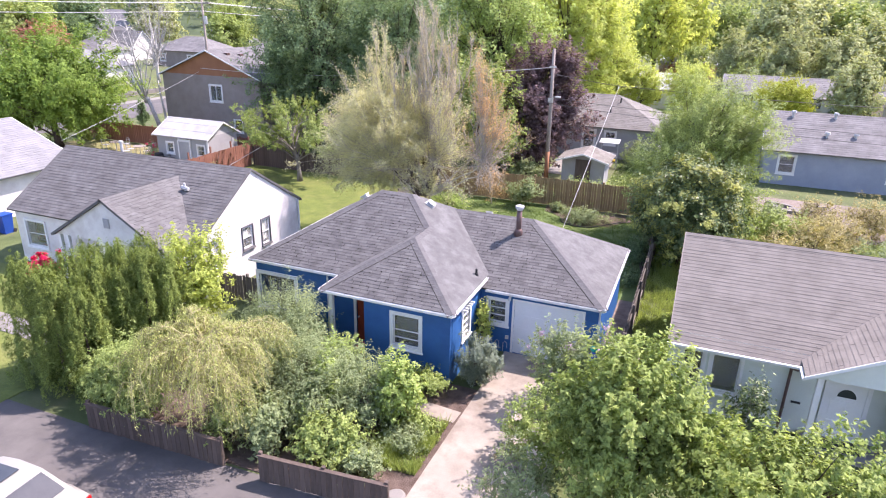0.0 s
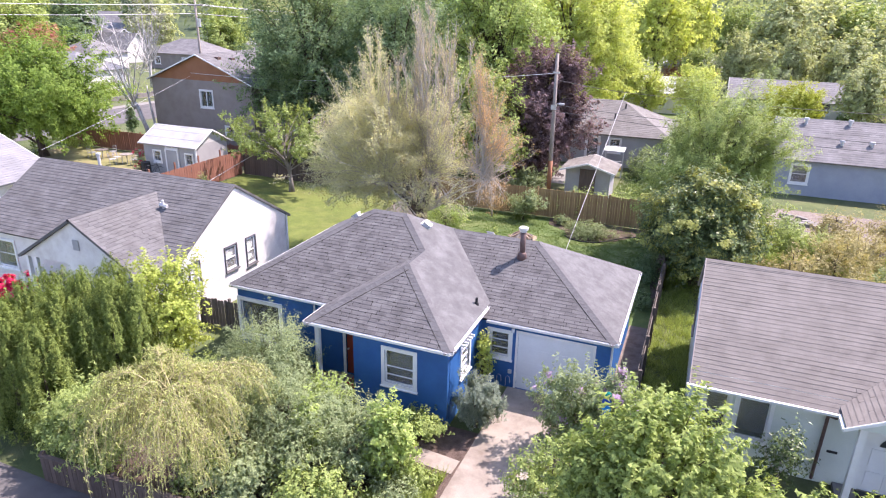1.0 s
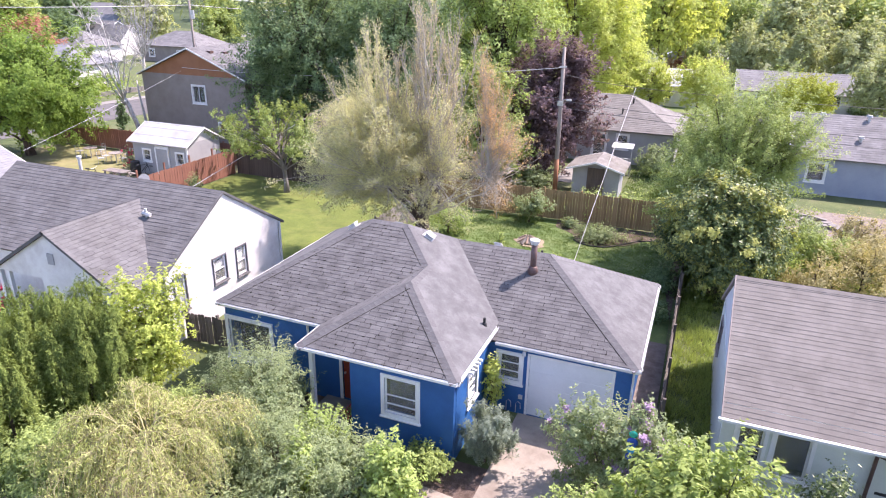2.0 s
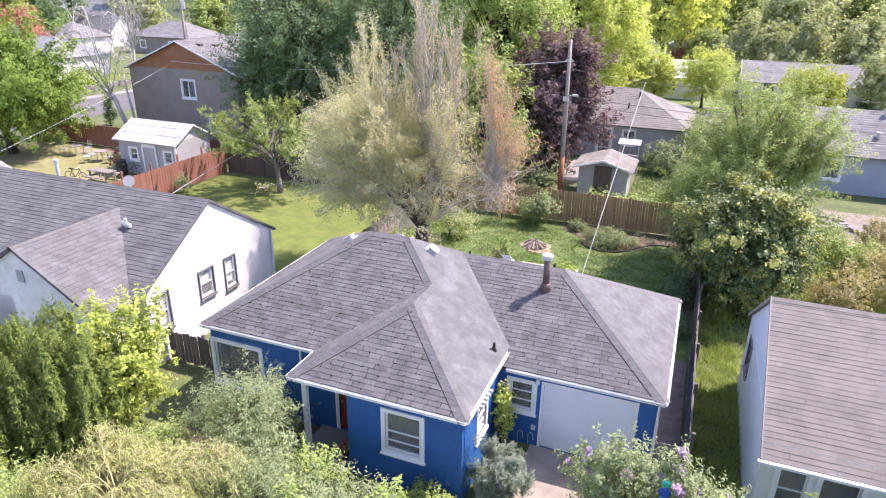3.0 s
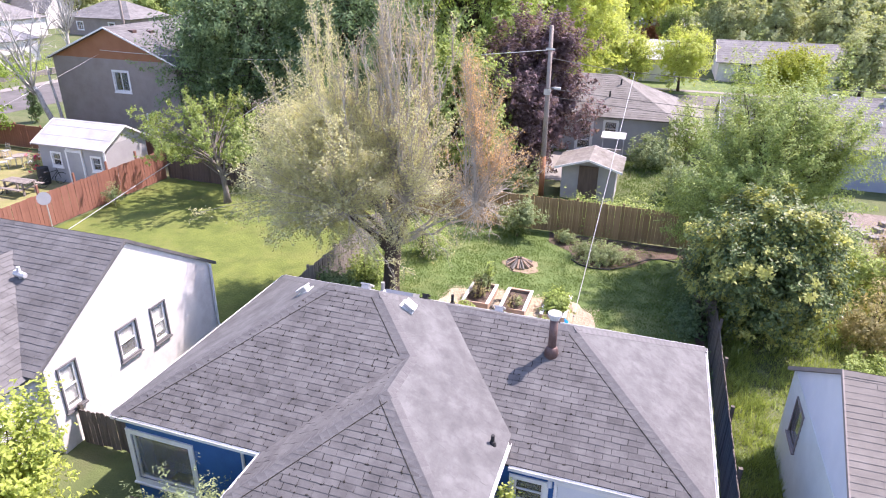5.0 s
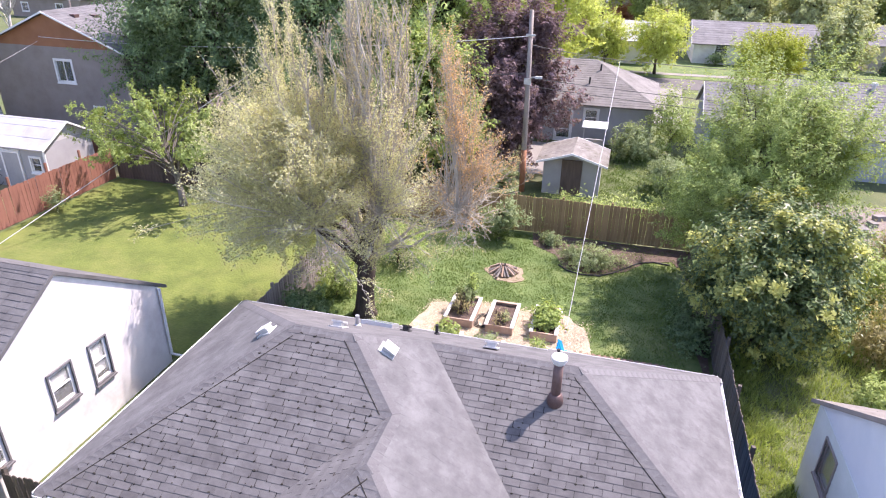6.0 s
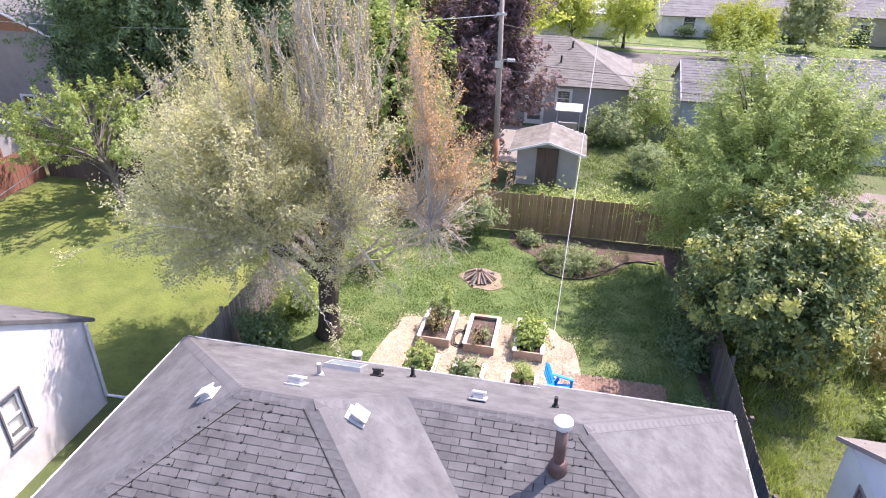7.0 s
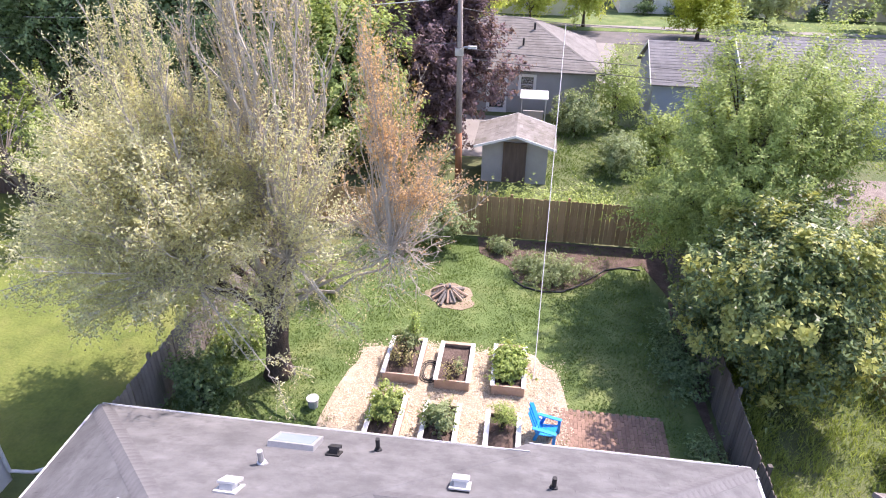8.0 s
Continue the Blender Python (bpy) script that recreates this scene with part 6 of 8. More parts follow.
        p = arc(rnd.choice(knees), e, 6, rnd.uniform(-0.2, 0.5), 0.06)
        stem(limb, p, 0.018, 0.005, 3)
        shoots(dry, p, 13, 0.5, 11, 0.06, 0.5, 0.9)
    # bare twigs below it, reaching out to the fire pit's side
    for i in range(60):
        e = Vector((rnd.uniform(-10.8, -7.7), 28.75 + rnd.gauss(0, 0.6), rnd.uniform(2.9, 5.6)))
        p = arc(rnd.choice(knees), e, 4, 0.2, 0.07)
        stem(limb, p, 0.014, 0.005, 3)
        shoots(dry, p, 9, 0.45, 2, 0.06, 0.2, 0.2, 0.009)
    # crooked main stems that stand out of the crown
    for x, y, z, r in ((-13.0, 28.3, 9.2, 0.1), (-12.2, 28.5, 10.4, 0.08), (-11.3, 28.6, 10.0, 0.08), (-10.7, 28.8, 8.4, 0.06), (-13.9, 28.1, 8.6, 0.07), (-11.8, 28.0, 8.8, 0.06)):
        p = arc(fork, Vector((x, y, z)), 9, 0.4, 0.13)
        stem(limb, p, r, 0.015, 6)
        shoots(tan, p, 16, 0.6, 8, 0.07, 0.45, 0.8, 0.014)
    part("trunk", trunk, M_BARK, t, smooth=True)
    part("branch", limb, M_TWIG, t, "pale grey-brown branches and twigs", kind="stuff")
    part("crown", leaf_mesh("crown", np.concatenate(green), 0.088, M_LEAF_OLIVE, rng, 0.42, 0.3), None, t)
    part("crown_top", leaf_mesh("crown_top", np.concatenate(tips), 0.068, M_LEAF_OLIVE, rng, 0.42, 0.3), None, t, kind="stuff")
    part("budding_foliage", leaf_mesh("budding_foliage", np.concatenate(tan), 0.068, M_LEAF_TAN, rng, 0.42, 0.3), None, t, "half-bare stems with tan buds", kind="stuff")
    part("dry_foliage", leaf_mesh("dry_foliage", np.concatenate(dry), 0.068, M_LEAF_RUST, rng, 0.4, 0.3), None, t, "dry orange-brown leaves")


old_tree()
# evergreen with glossy leaves, and the tall green tree behind it
tree("tree", "dense glossy-leaved evergreen tree over the side fence", (0.75, 30.4, 0), 5.3, (2.6, 2.4), 0.5, 42000, 0.17, M_LEAF_MAG, trunk_r=0.18, limbs=440, seed=54, clump=0.13, hollow=0.72, aspect=0.48, flowers=(M_LEAF_MAGTIP, 23000, 0.13, 0.11, "new_foliage"))
tree("tree", "tall fresh-green tree with soft upright foliage", (0.9, 35.0, 0), 8.5, (3.6, 3.0), 0.6, 96000, 0.13, M_LEAF_GREEN, trunk_r=0.22, limbs=120, seed=55, clump=0.13, hollow=0.5, aspect=0.42, shoot=2.6)
# apple tree
tree("tree", "spreading apple tree with fresh yellow-green leaves", (-24.85, 35.8, 0), 5.9, (5.6, 3.8), 1.5, 14000, 0.16, M_LEAF_APPLE, bark=M_BARK_GREY, trunk_r=0.17, limbs=60, seed=56, clump=0.06, hollow=0.35, shape="round", trunk_h=1.3, lean=(-0.9, 0), bare=30)
# dark and bright masses behind
tree("tree", "large dark green broadleaf tree", (-30.3, 46.5, 0), 15.0, (6.3, 5.0), 1.0, 44000, 0.24, M_LEAF_DARK, trunk_r=0.35, limbs=120, seed=57, clump=0.14, hollow=0.6)
tree("tree", "large dark green broadleaf tree", (-22.0, 45.5, 0), 14.0, (5.0, 4.6), 0.8, 36000, 0.24, M_LEAF_DARK, trunk_r=0.35, limbs=120, seed=58, clump=0.14, hollow=0.6)
tree("tree", "large dark green broadleaf tree", (-25.5, 55.0, 0), 18.0, (6.5, 6.0), 2.0, 30000, 0.32, M_LEAF_DARK, trunk_r=0.4, limbs=120, seed=59, clump=0.14, hollow=0.6)
tree("tree", "tall bright green leafy tree", (-16.5, 53.0, 0), 16.5, (6.0, 5.5), 1.5, 30000, 0.29, M_LEAF_BRIGHT, trunk_r=0.35, limbs=120, seed=60, clump=0.14, hollow=0.6)
tree("tree", "leafy green tree behind the cedar fence", (-14.0, 43.0, 0), 8.0, (3.2, 2.6), 0.5, 14000, 0.26, M_LEAF_GREEN, trunk_r=0.2, limbs=70, seed=61)
tree("tree", "dense purple-leaved plum tree", (-10.8, 47.4, 0), 9.3, (3.7, 3.3), 0.1, 40000, 0.24, M_LEAF_PLUM, trunk_r=0.2, limbs=110, seed=62, clump=0.14, hollow=0.6)
tree("tree", "tall yellow-green leafy tree", (-13.4, 70.0, 0), 16.5, (6.3, 5.6), 1.5, 46000, 0.32, M_LEAF_YELLOW, trunk_r=0.35, limbs=150, seed=63, clump=0.13, hollow=0.72)
tree("tree", "tall yellow-green leafy tree", (-10.5, 80.5, 0), 9.5, (3.8, 3.4), 0.8, 20000, 0.26, M_LEAF_YELLOW, trunk_r=0.2, limbs=110, seed=69, clump=0.13, hollow=0.6)
tree("tree", "round dense golden-green tree by the far street", (8.2, 76.5, 0), 5.0, (3.0, 3.0), 1.1, 18000, 0.2, M_LEAF_GOLD, trunk_r=0.18, limbs=120, seed=64, hollow=0.75)
tree("tree", "lacy yellow-green tree before the far white house", (-6.6, 80.6, 0), 6.0, (2.6, 2.4), 0.6, 9000, 0.22, M_LEAF_YELLOW, trunk_r=0.12, limbs=70, seed=70, hollow=0.5)
tree("tree", "young yellow-green street tree", (-1.5, 80.2, 0), 6.6, (3.0, 2.8), 1.0, 11000, 0.24, M_LEAF_YELLOW, trunk_r=0.14, limbs=70, seed=65, hollow=0.5)
tree("tree", "large green maple inside the red fence", (-48.4, 36.0, 0), 9.3, (6.5, 5.4), 0.9, 44000, 0.26, M_LEAF_MAPLE, trunk_r=0.3, limbs=110, seed=66, hollow=0.6, clump=0.14, droop=0.5)
tree("tree", "bare pale tree in the far street", (-75.0, 74.0, 0), 13.0, (5.0, 4.0), 3.0, 200, 0.2, M_LEAF_BROWN, bark=M_BIRCH, trunk_r=0.22, limbs=60, seed=67, bare=220, shape="vase")


def bare_birch(at):
    """A leaning leafless tree with white crooked stems."""
    rnd = random.Random(68)
    t = thing("tree", at, "leaning white-barked birch without leaves", "tree")
    wood, twig = Geo(), Geo()
    at = Vector(at)
    knee = at + Vector((-1.5, 0.1, 3.4))
    wood.tube(bend(rnd, at - Vector((0, 0, 0.05)), knee, 5, 0.1, 0.08), [0.24, 0.2, 0.19, 0.17, 0.18, 0.16], 8)
    wood.tube(bend(rnd, at + Vector((0.5, 0.2, -0.05)), at + Vector((-0.1, 0.4, 5.0)), 4, 0, 0.08), [0.14, 0.12, 0.1, 0.08, 0.05], 6)
    tips = []
    for dx, dz, r in ((-4.6, 5.0, 0.12), (-3.4, 6.2, 0.1), (-2.3, 5.4, 0.1), (-0.8, 6.6, 0.09), (0.9, 5.6, 0.08), (-5.2, 3.0, 0.08), (1.6, 4.0, 0.06)):
        p = bend(rnd, knee + Vector((0, 0, rnd.uniform(-0.6, 0.1))), knee + Vector((dx, rnd.uniform(-1, 1), dz)), 6, 0.2, 0.16)
        wood.tube(p, [r * (1 - 0.13 * i) for i in range(7)], 6)
        tips.append(p)
    for p in tips:
        for _ in range(13):
            s0 = p[rnd.randint(2, 6)]
            e = s0 + Vector((rnd.gauss(0, 0.8), rnd.gauss(0, 0.6), rnd.uniform(-0.3, 1.5)))
            q = bend(rnd, s0, e, 3, 0.1, 0.07)
            twig.tube(q, [0.035, 0.026, 0.018, 0.008], 4, caps=False)
            for _ in range(3):
                twig.tube(bend(rnd, q[rnd.randint(1, 3)], e + Vector((rnd.gauss(0, 0.5), rnd.gauss(0, 0.4), rnd.uniform(0, 0.7))), 2, 0, 0.04), [0.014, 0.01, 0.005], 3, caps=False)
    part("trunk", wood, M_BIRCH, t, smooth=True)
    part("twig", twig, M_BIRCH, t, kind="stuff")


bare_birch((-44.7, 43.5, 0))

# ---- front gardens ----
HEDGE = [(-18.2, 10.7), (-17.65, 11.1), (-17.1, 11.5), (-16.55, 11.9), (-16.0, 12.35), (-15.5, 12.85), (-15.05, 13.4), (-18.3, 11.6), (-17.75, 12.05), (-17.2, 12.5), (-16.65, 12.95), (-16.15, 13.45), (-15.7, 14.0), (-17.9, 13.0), (-17.3, 13.5), (-16.7, 14.1), (-16.9, 10.6), (-16.2, 11.0)]
for i, (x, y) in enumerate(HEDGE):
    arborvitae((x + 0.25, y, 0), 4.25 - 0.16 * ((i * 7) % 5), 0.66, 17000, 70 + i)
tree("tree", "small maple with bright yellow-green leaves", (-14.95, 14.8, 0), 4.9, (1.15, 1.15), 0.8, 7600, 0.135, M_LEAF_SMALL, trunk_r=0.07, limbs=44, seed=81)
shrub("sage-green shrub beside the porch", (-11.2, 14.9, 0), 2.9, (1.55, 1.3), 19000, 0.085, M_LEAF_SAGE, seed=82, aspect=0.35, limbs=60)
shrub("sage-green shrub in the front garden", (-9.0, 12.8, 0), 2.6, (1.5, 1.2), 15000, 0.09, M_LEAF_SAGE, seed=83, aspect=0.35, limbs=60)
shrub("sage-green shrub in the front garden", (-8.0, 13.4, 0), 2.2, (1.1, 0.9), 5200, 0.12, M_LEAF_SAGE, seed=84, aspect=0.35, limbs=50)
shrub("yellow-green upright shrub near the path", (-6.1, 13.0, 0), 3.0, (0.75, 0.65), 3600, 0.15, M_LEAF_BRIGHT, seed=85, shape="column")
shrub("pale-flowered shrub above the street fence", (-7.2, 10.9, 0), 1.5, (1.2, 0.9), 4200, 0.12, M_LEAF_GREEN, seed=86)
shrub("pale sage shrub above the street fence", (-9.2, 10.9, 0), 1.7, (1.0, 0.9), 4000, 0.12, M_LEAF_SAGE, seed=87)
shrub("dark green shrub at the street fence", (-14.6, 10.6, 0), 2.0, (1.2, 0.8), 4200, 0.13, M_LEAF_GREEN, seed=88)
for i, (x, y, h, r, m, nm) in enumerate([(-10.4, 12.4, 2.5, 1.0, M_LEAF_SAGE, "sage-green shrub in the front garden"), (-10.0, 13.9, 2.6, 1.0, M_LEAF_SAGE, "sage-green shrub in the front garden"), (-8.2, 11.7, 2.0, 0.9, M_LEAF_SAGE, "sage-green shrub in the front garden"), (-7.1, 12.6, 1.8, 0.9, M_LEAF_SAGE, "sage-green shrub in the front garden"), (-6.9, 13.6, 1.9, 0.8, M_LEAF_SAGE, "sage-green shrub in the front garden"), (-8.6, 14.0, 2.2, 0.8, M_LEAF_BRIGHT, "yellow-green shrub in the front garden"), (-12.9, 13.5, 2.0, 1.0, M_LEAF_GREEN, "green shrub under the small maple"), (-13.4, 10.3, 2.8, 1.15, M_LEAF_GREEN, "green shrub above the street fence"), (-10.4, 10.7, 1.5, 0.8, M_LEAF_GREEN, "green shrub above the street fence"), (-6.2, 10.8, 0.9, 0.7, M_LEAF_SAGE, "low sage plant above the street fence"), (-13.0, 16.3, 0.8, 0.7, M_LEAF_GREEN, "green shrub below the large window"), (-11.4, 16.4, 0.9, 0.7, M_LEAF_SAGE, "sage shrub below the large window")]):
    shrub(nm, (x, y, 0.03), h, (r, r * 0.9), int(3600 * r * r + 1200), 0.12, m, seed=160 + i, aspect=0.38, limbs=44)
shrub("slim yellow-green upright shrub among the sage", (-8.2, 12.4, 0), 2.9, (0.32, 0.3), 900, 0.14, M_LEAF_BRIGHT, seed=185, shape="column")
shrub("low sage ground cover by the driveway", (-5.7, 12.4, 0.03), 0.5, (0.75, 0.8), 2200, 0.09, M_LEAF_SAGE, seed=186, limbs=40)
shrub("low sage ground cover by the driveway", (-6.4, 11.5, 0.03), 0.4, (0.6, 0.5), 1100, 0.09, M_LEAF_SAGE, seed=187)
blades("ornamental_grass", "tufted fine ornamental grass by the driveway", (-6.5, -4.85, 11.3, 13.7), 6500, 0.26, M_BLADE_LONG, 89, clumpy=0.9, z=0.03, lean=0.35)
shrub("low green ground cover by the driveway", (-5.6, 13.2, 0), 0.5, (0.8, 0.5), 2000, 0.1, M_LEAF_GREEN, seed=90)
shrub("grey-green rosemary bush by the house corner", (-4.85, 16.2, 0), 1.8, (1.0, 0.95), 8000, 0.19, M_LEAF_NEEDLE, seed=91, aspect=0.13, limbs=46, bare=16, shape="vase", droop=-1.6, clump=0.09, shoot=4.0)
shrub("dark green low shrub below the wing", (-6.1, 15.1, 0), 0.8, (0.9, 0.5), 2600, 0.1, M_LEAF_GREEN, seed=92)
shrub("climbing vine with fresh leaves on the blue wall", (-5.35, 18.35, 0), 2.3, (0.22, 0.3), 900, 0.12, M_LEAF_YELLOW, seed=93, shape="column", name="vine", category="vine")
shrub("lilac bush with purple flower heads", (-1.9, 16.2, 0), 2.8, (1.2, 0.95), 8500, 0.11, M_LEAF_SAGE, seed=94, flowers=(M_FLOWER_LILAC, 1000, 0.07), bark=M_BARK_GREY)
shrub("lilac bush with purple flower heads", (-0.6, 15.7, 0), 3.3, (0.95, 0.8), 7000, 0.11, M_LEAF_SAGE, seed=95, flowers=(M_FLOWER_LILAC, 2200, 0.07), bark=M_BARK_GREY)
shrub("shrub with fading pale pink blossom beside the driveway", (-1.9, 13.3, 0), 2.2, (1.25, 1.2), 6500, 0.11, M_LEAF_GREEN, seed=96, flowers=(M_FLOWER_PALE, 800, 0.06))
shrub("open twiggy shrub with fading pale blossom by the driveway", (-2.0, 11.3, 0), 1.9, (1.0, 1.1), 3000, 0.1, M_LEAF_SAGE, seed=196, flowers=(M_FLOWER_PALE, 600, 0.06), bark=M_TWIG, bare=30)
tree("tree", "broad bright green maple in the front garden", (0.4, 11.9, 0), 5.1, (1.85, 1.9), 0.5, 24000, 0.15, M_LEAF_FRONT, trunk_r=0.12, limbs=90, seed=97, clump=0.105, hollow=0.55, shoot=2.8)
tree("tree", "bright green maple in the front garden", (3.7, 11.4, 0), 3.8, (2.8, 2.0), 0.4, 24000, 0.15, M_LEAF_FRONT, trunk_r=0.12, limbs=80, seed=98, clump=0.105, hollow=0.55, shoot=2.8)
shrub("dark-leaved rose bush at the pale wall", (3.3, 16.6, 0), 2.4, (0.7, 0.5), 1100, 0.12, M_LEAF_MAG, seed=99, limbs=24, bark=M_TWIG)
shrub("azalea covered in crimson flowers", (-24.6, 16.2, 0), 1.4, (0.9, 0.8), 700, 0.1, M_LEAF_GREEN, seed=100, flowers=(M_FLOWER_RED, 6500, 0.1))
# weeping shrub
def weeping(at, height, radius, arms, seed):
    """Arching arms from a short trunk, each hung with trailing leafy strands."""
    rnd, rng = random.Random(seed), np.random.default_rng(seed)
    t = thing("weeping_shrub", at, "weeping shrub with long yellow-olive trailing branches", "shrub")
    wood, g, cen = Geo(), Geo(), []
    at = Vector(at)
    wood.tube([at, at + Vector((0.1, 0.05, height * 0.4)), at + Vector((0, 0, height * 0.7))], [0.1, 0.08, 0.05], 7)
    for i in range(arms):
        a = rnd.uniform(0, 6.283)
        r = radius * rnd.uniform(0.3, 1.0)
        s0 = at + Vector((rnd.gauss(0, 0.08), rnd.gauss(0, 0.08), height * rnd.uniform(0.4, 0.7)))
        c = at + Vector((math.cos(a) * r * 0.45, math.sin(a) * r * 0.45, height * rnd.uniform(0.98, 1.2)))
        e = at + Vector((math.cos(a) * r, math.sin(a) * r, height * rnd.uniform(0.5, 0.85)))
        arm = [s0.lerp(c, k / 7).lerp(c.lerp(e, k / 7), k / 7) for k in range(8)]
        g.tube(arm, [0.022 - 0.0022 * k for k in range(8)], 4, caps=False)
        for _ in range(40):
            u = rnd.uniform(2.0, 6.99)
            p = arm[int(u)].lerp(arm[int(u) + 1], u - int(u))
            w = a + rnd.gauss(0, 0.8)
            out = rnd.uniform(0.15, 0.8)
            dl = min(rnd.uniform(0.2, 1.2), p.z - 0.2)
            pts = [p, p + Vector((math.cos(w) * out * 0.5, math.sin(w) * out * 0.5, 0.06)), p + Vector((math.cos(w) * out * 0.85, math.sin(w) * out * 0.85, -0.4 * dl)), p + Vector((math.cos(w) * out, math.sin(w) * out, -dl))]
            g.tube(pts, [0.007, 0.006, 0.004, 0.002], 3, caps=False)
            for k in range(14):
                q = rnd.uniform(0.3, 3.0)
                j = min(2, int(q))
                cen.append(tuple(pts[j].lerp(pts[j + 1], q - j) + Vector((rnd.gauss(0, 0.03), rnd.gauss(0, 0.03), rnd.gauss(0, 0.04)))))
    part("trunk", wood, M_BARK_GREY, t, smooth=True)
    part("strand", g, M_STRAND, t, smooth=True, kind="stuff")
    part("foliage", leaf_mesh("foliage", np.array(cen), 0.1, M_LEAF_BROOM, rng, 0.24, 0.2, None, 2.5), None, t)


weeping((-10.95, 10.75, 0), 3.75, 2.4, 48, 5)

# shrubs and rough growth in the right-hand yard
for i, (x, y, h, r, m, c) in enumerate([(4.6, 31.0, 2.2, 1.4, M_LEAF_BROWN, "brown"), (6.8, 33.0, 2.4, 1.6, M_LEAF_BROWN, "brown"), (9.5, 31.5, 2.3, 1.8, M_LEAF_SAGE, "sage"), (5.5, 35.5, 2.0, 1.4, M_LEAF_GREEN, "green"), (12.0, 34.0, 2.6, 2.0, M_LEAF_GREEN, "green"), (8.4, 36.0, 1.8, 1.6, M_LEAF_BROWN, "brown"), (3.8, 27.6, 1.3, 0.9, M_LEAF_GREEN, "green"), (3.2, 33.8, 2.2, 1.2, M_LEAF_BRIGHT, "bright"), (12.5, 30.0, 2.8, 1.8, M_LEAF_DARK, "dark"), (7.5, 38.4, 2.0, 1.5, M_LEAF_BROWN, "brown"), (10.5, 39.0, 2.2, 1.7, M_LEAF_BROWN, "brown"), (5.0, 37.6, 1.8, 1.2, M_LEAF_SAGE, "sage"), (13.5, 38.5, 2.4, 1.7, M_LEAF_GREEN, "green"), (15.5, 33.0, 3.2, 2.0, M_LEAF_DARK, "dark"), (7.2, 28.5, 2.0, 1.5, M_LEAF_BROWN, "brown"), (10.0, 28.0, 2.2, 1.6, M_LEAF_GREEN, "green")]):
    shrub({"brown": "budding brown-green twiggy garden shrub", "sage": "sage-green rounded garden shrub", "green": "green rounded garden shrub", "bright": "fresh bright green garden shrub", "dark": "dense dark green garden shrub"}[c], (x, y, 0), h, (r, r * 0.9), 3800, 0.13, m, seed=110 + i, bare=24 if c == "brown" else 0)
for i, (x, y, h, r) in enumerate([(-3.4, 50.5, 2.0, 1.5), (-1.1, 52.0, 4.7, 1.6), (-1.6, 45.2, 1.9, 1.3), (0.6, 47.0, 2.4, 1.5), (-10.8, 43.8, 1.0, 1.4)]):
    shrub("rounded green shrub in the yard behind the cedar fence", (x, y, 0), h, (r, r), 4200, 0.16, M_LEAF_SAGE if i % 2 == 0 else M_LEAF_GREEN, seed=130 + i)
shrub("ivy spilling along the back of the cedar fence", (-5.3, 39.2, 0), 1.15, (4.2, 0.8), 6000, 0.14, M_LEAF_GREEN, seed=140, limbs=90)
shrub("slim dark columnar cypress tree", (-50.0, 46.4, 0), 2.9, (0.6, 0.6), 2200, 0.16, M_LEAF_DARK, seed=141, shape="column", name="cypress")

# grass
blades("long_grass", "long unmown grass between the houses", (-0.45, 0.9, 17.5, 37), 15000, 0.3, M_BLADE_LONG, 1, clumpy=0.7)
blades("long_grass", "long unmown grass behind the tan-roofed house", (0.9, 12.0, 24.6, 38), 36000, 0.28, M_BLADE_LONG, 2, clumpy=0.8)
blades("lawn_grass", "short grass of the back lawn", (-14.8, -1.4, 24.8, 37.4, lambda x, y: ((x + 7.5) / 2.95) ** 4 + ((y - 28.4) / 2.35) ** 4 > 1), 80000, 0.06, M_BLADE, 3, clumpy=0.5, width=0.016, z=0.02)
blades("yard_grass", "grass in the yard behind the cedar fence", (-5.0, 4.5, 38.2, 52), 30000, 0.12, M_BLADE, 5, clumpy=0.5, width=0.02)

# ---- utility pole and cables ----
pl = thing("utility_pole", (-9.0, 43.0, 0), "weathered wooden utility pole with lamp and transformer hardware", "utility pole")
part("pole", Geo().tube([(-9.0, 43.0, -0.1), (-9.05, 43.0, 5.0), (-9.11, 43.0, 9.2)], [0.15, 0.13, 0.1], 10), M_POLE, pl, smooth=True)
part("pole_foot", Geo().tube([(-9.0, 43.0, -0.1), (-9.02, 43.0, 2.3)], [0.156, 0.147], 10), M_RUST, pl, "reddish-brown treated pole foot", smooth=True)
part("lamp_arm", Geo().tube([(-9.05, 42.9, 5.9), (-8.85, 42.75, 6.1), (-8.55, 42.6, 6.15)], [0.025] * 3, 6), M_METAL, pl)
part("lamp_head", Geo().obox(Matrix.Translation((-8.5, 42.6, 6.13)), 0.17, 0.09, 0.05), M_METAL_WHITE, pl)
part("bracket", Geo().box(-9.25, -8.9, 42.84, 42.95, 5.7, 6.0), M_METAL, pl)
part("bracket", Geo().box(-9.3, -8.85, 42.86, 42.95, 8.0, 8.1), M_METAL, pl)


def cable(name, label, a, b, sag, r=0.015, mat=None):
    pts = [Vector(a).lerp(Vector(b), i / 16) - Vector((0, 0, sag * 4 * (i / 16) * (1 - i / 16))) for i in range(17)]
    solid(name, Geo().tube(pts, [r] * 17, 4), mat or M_WIRE_DK, label, "cable")


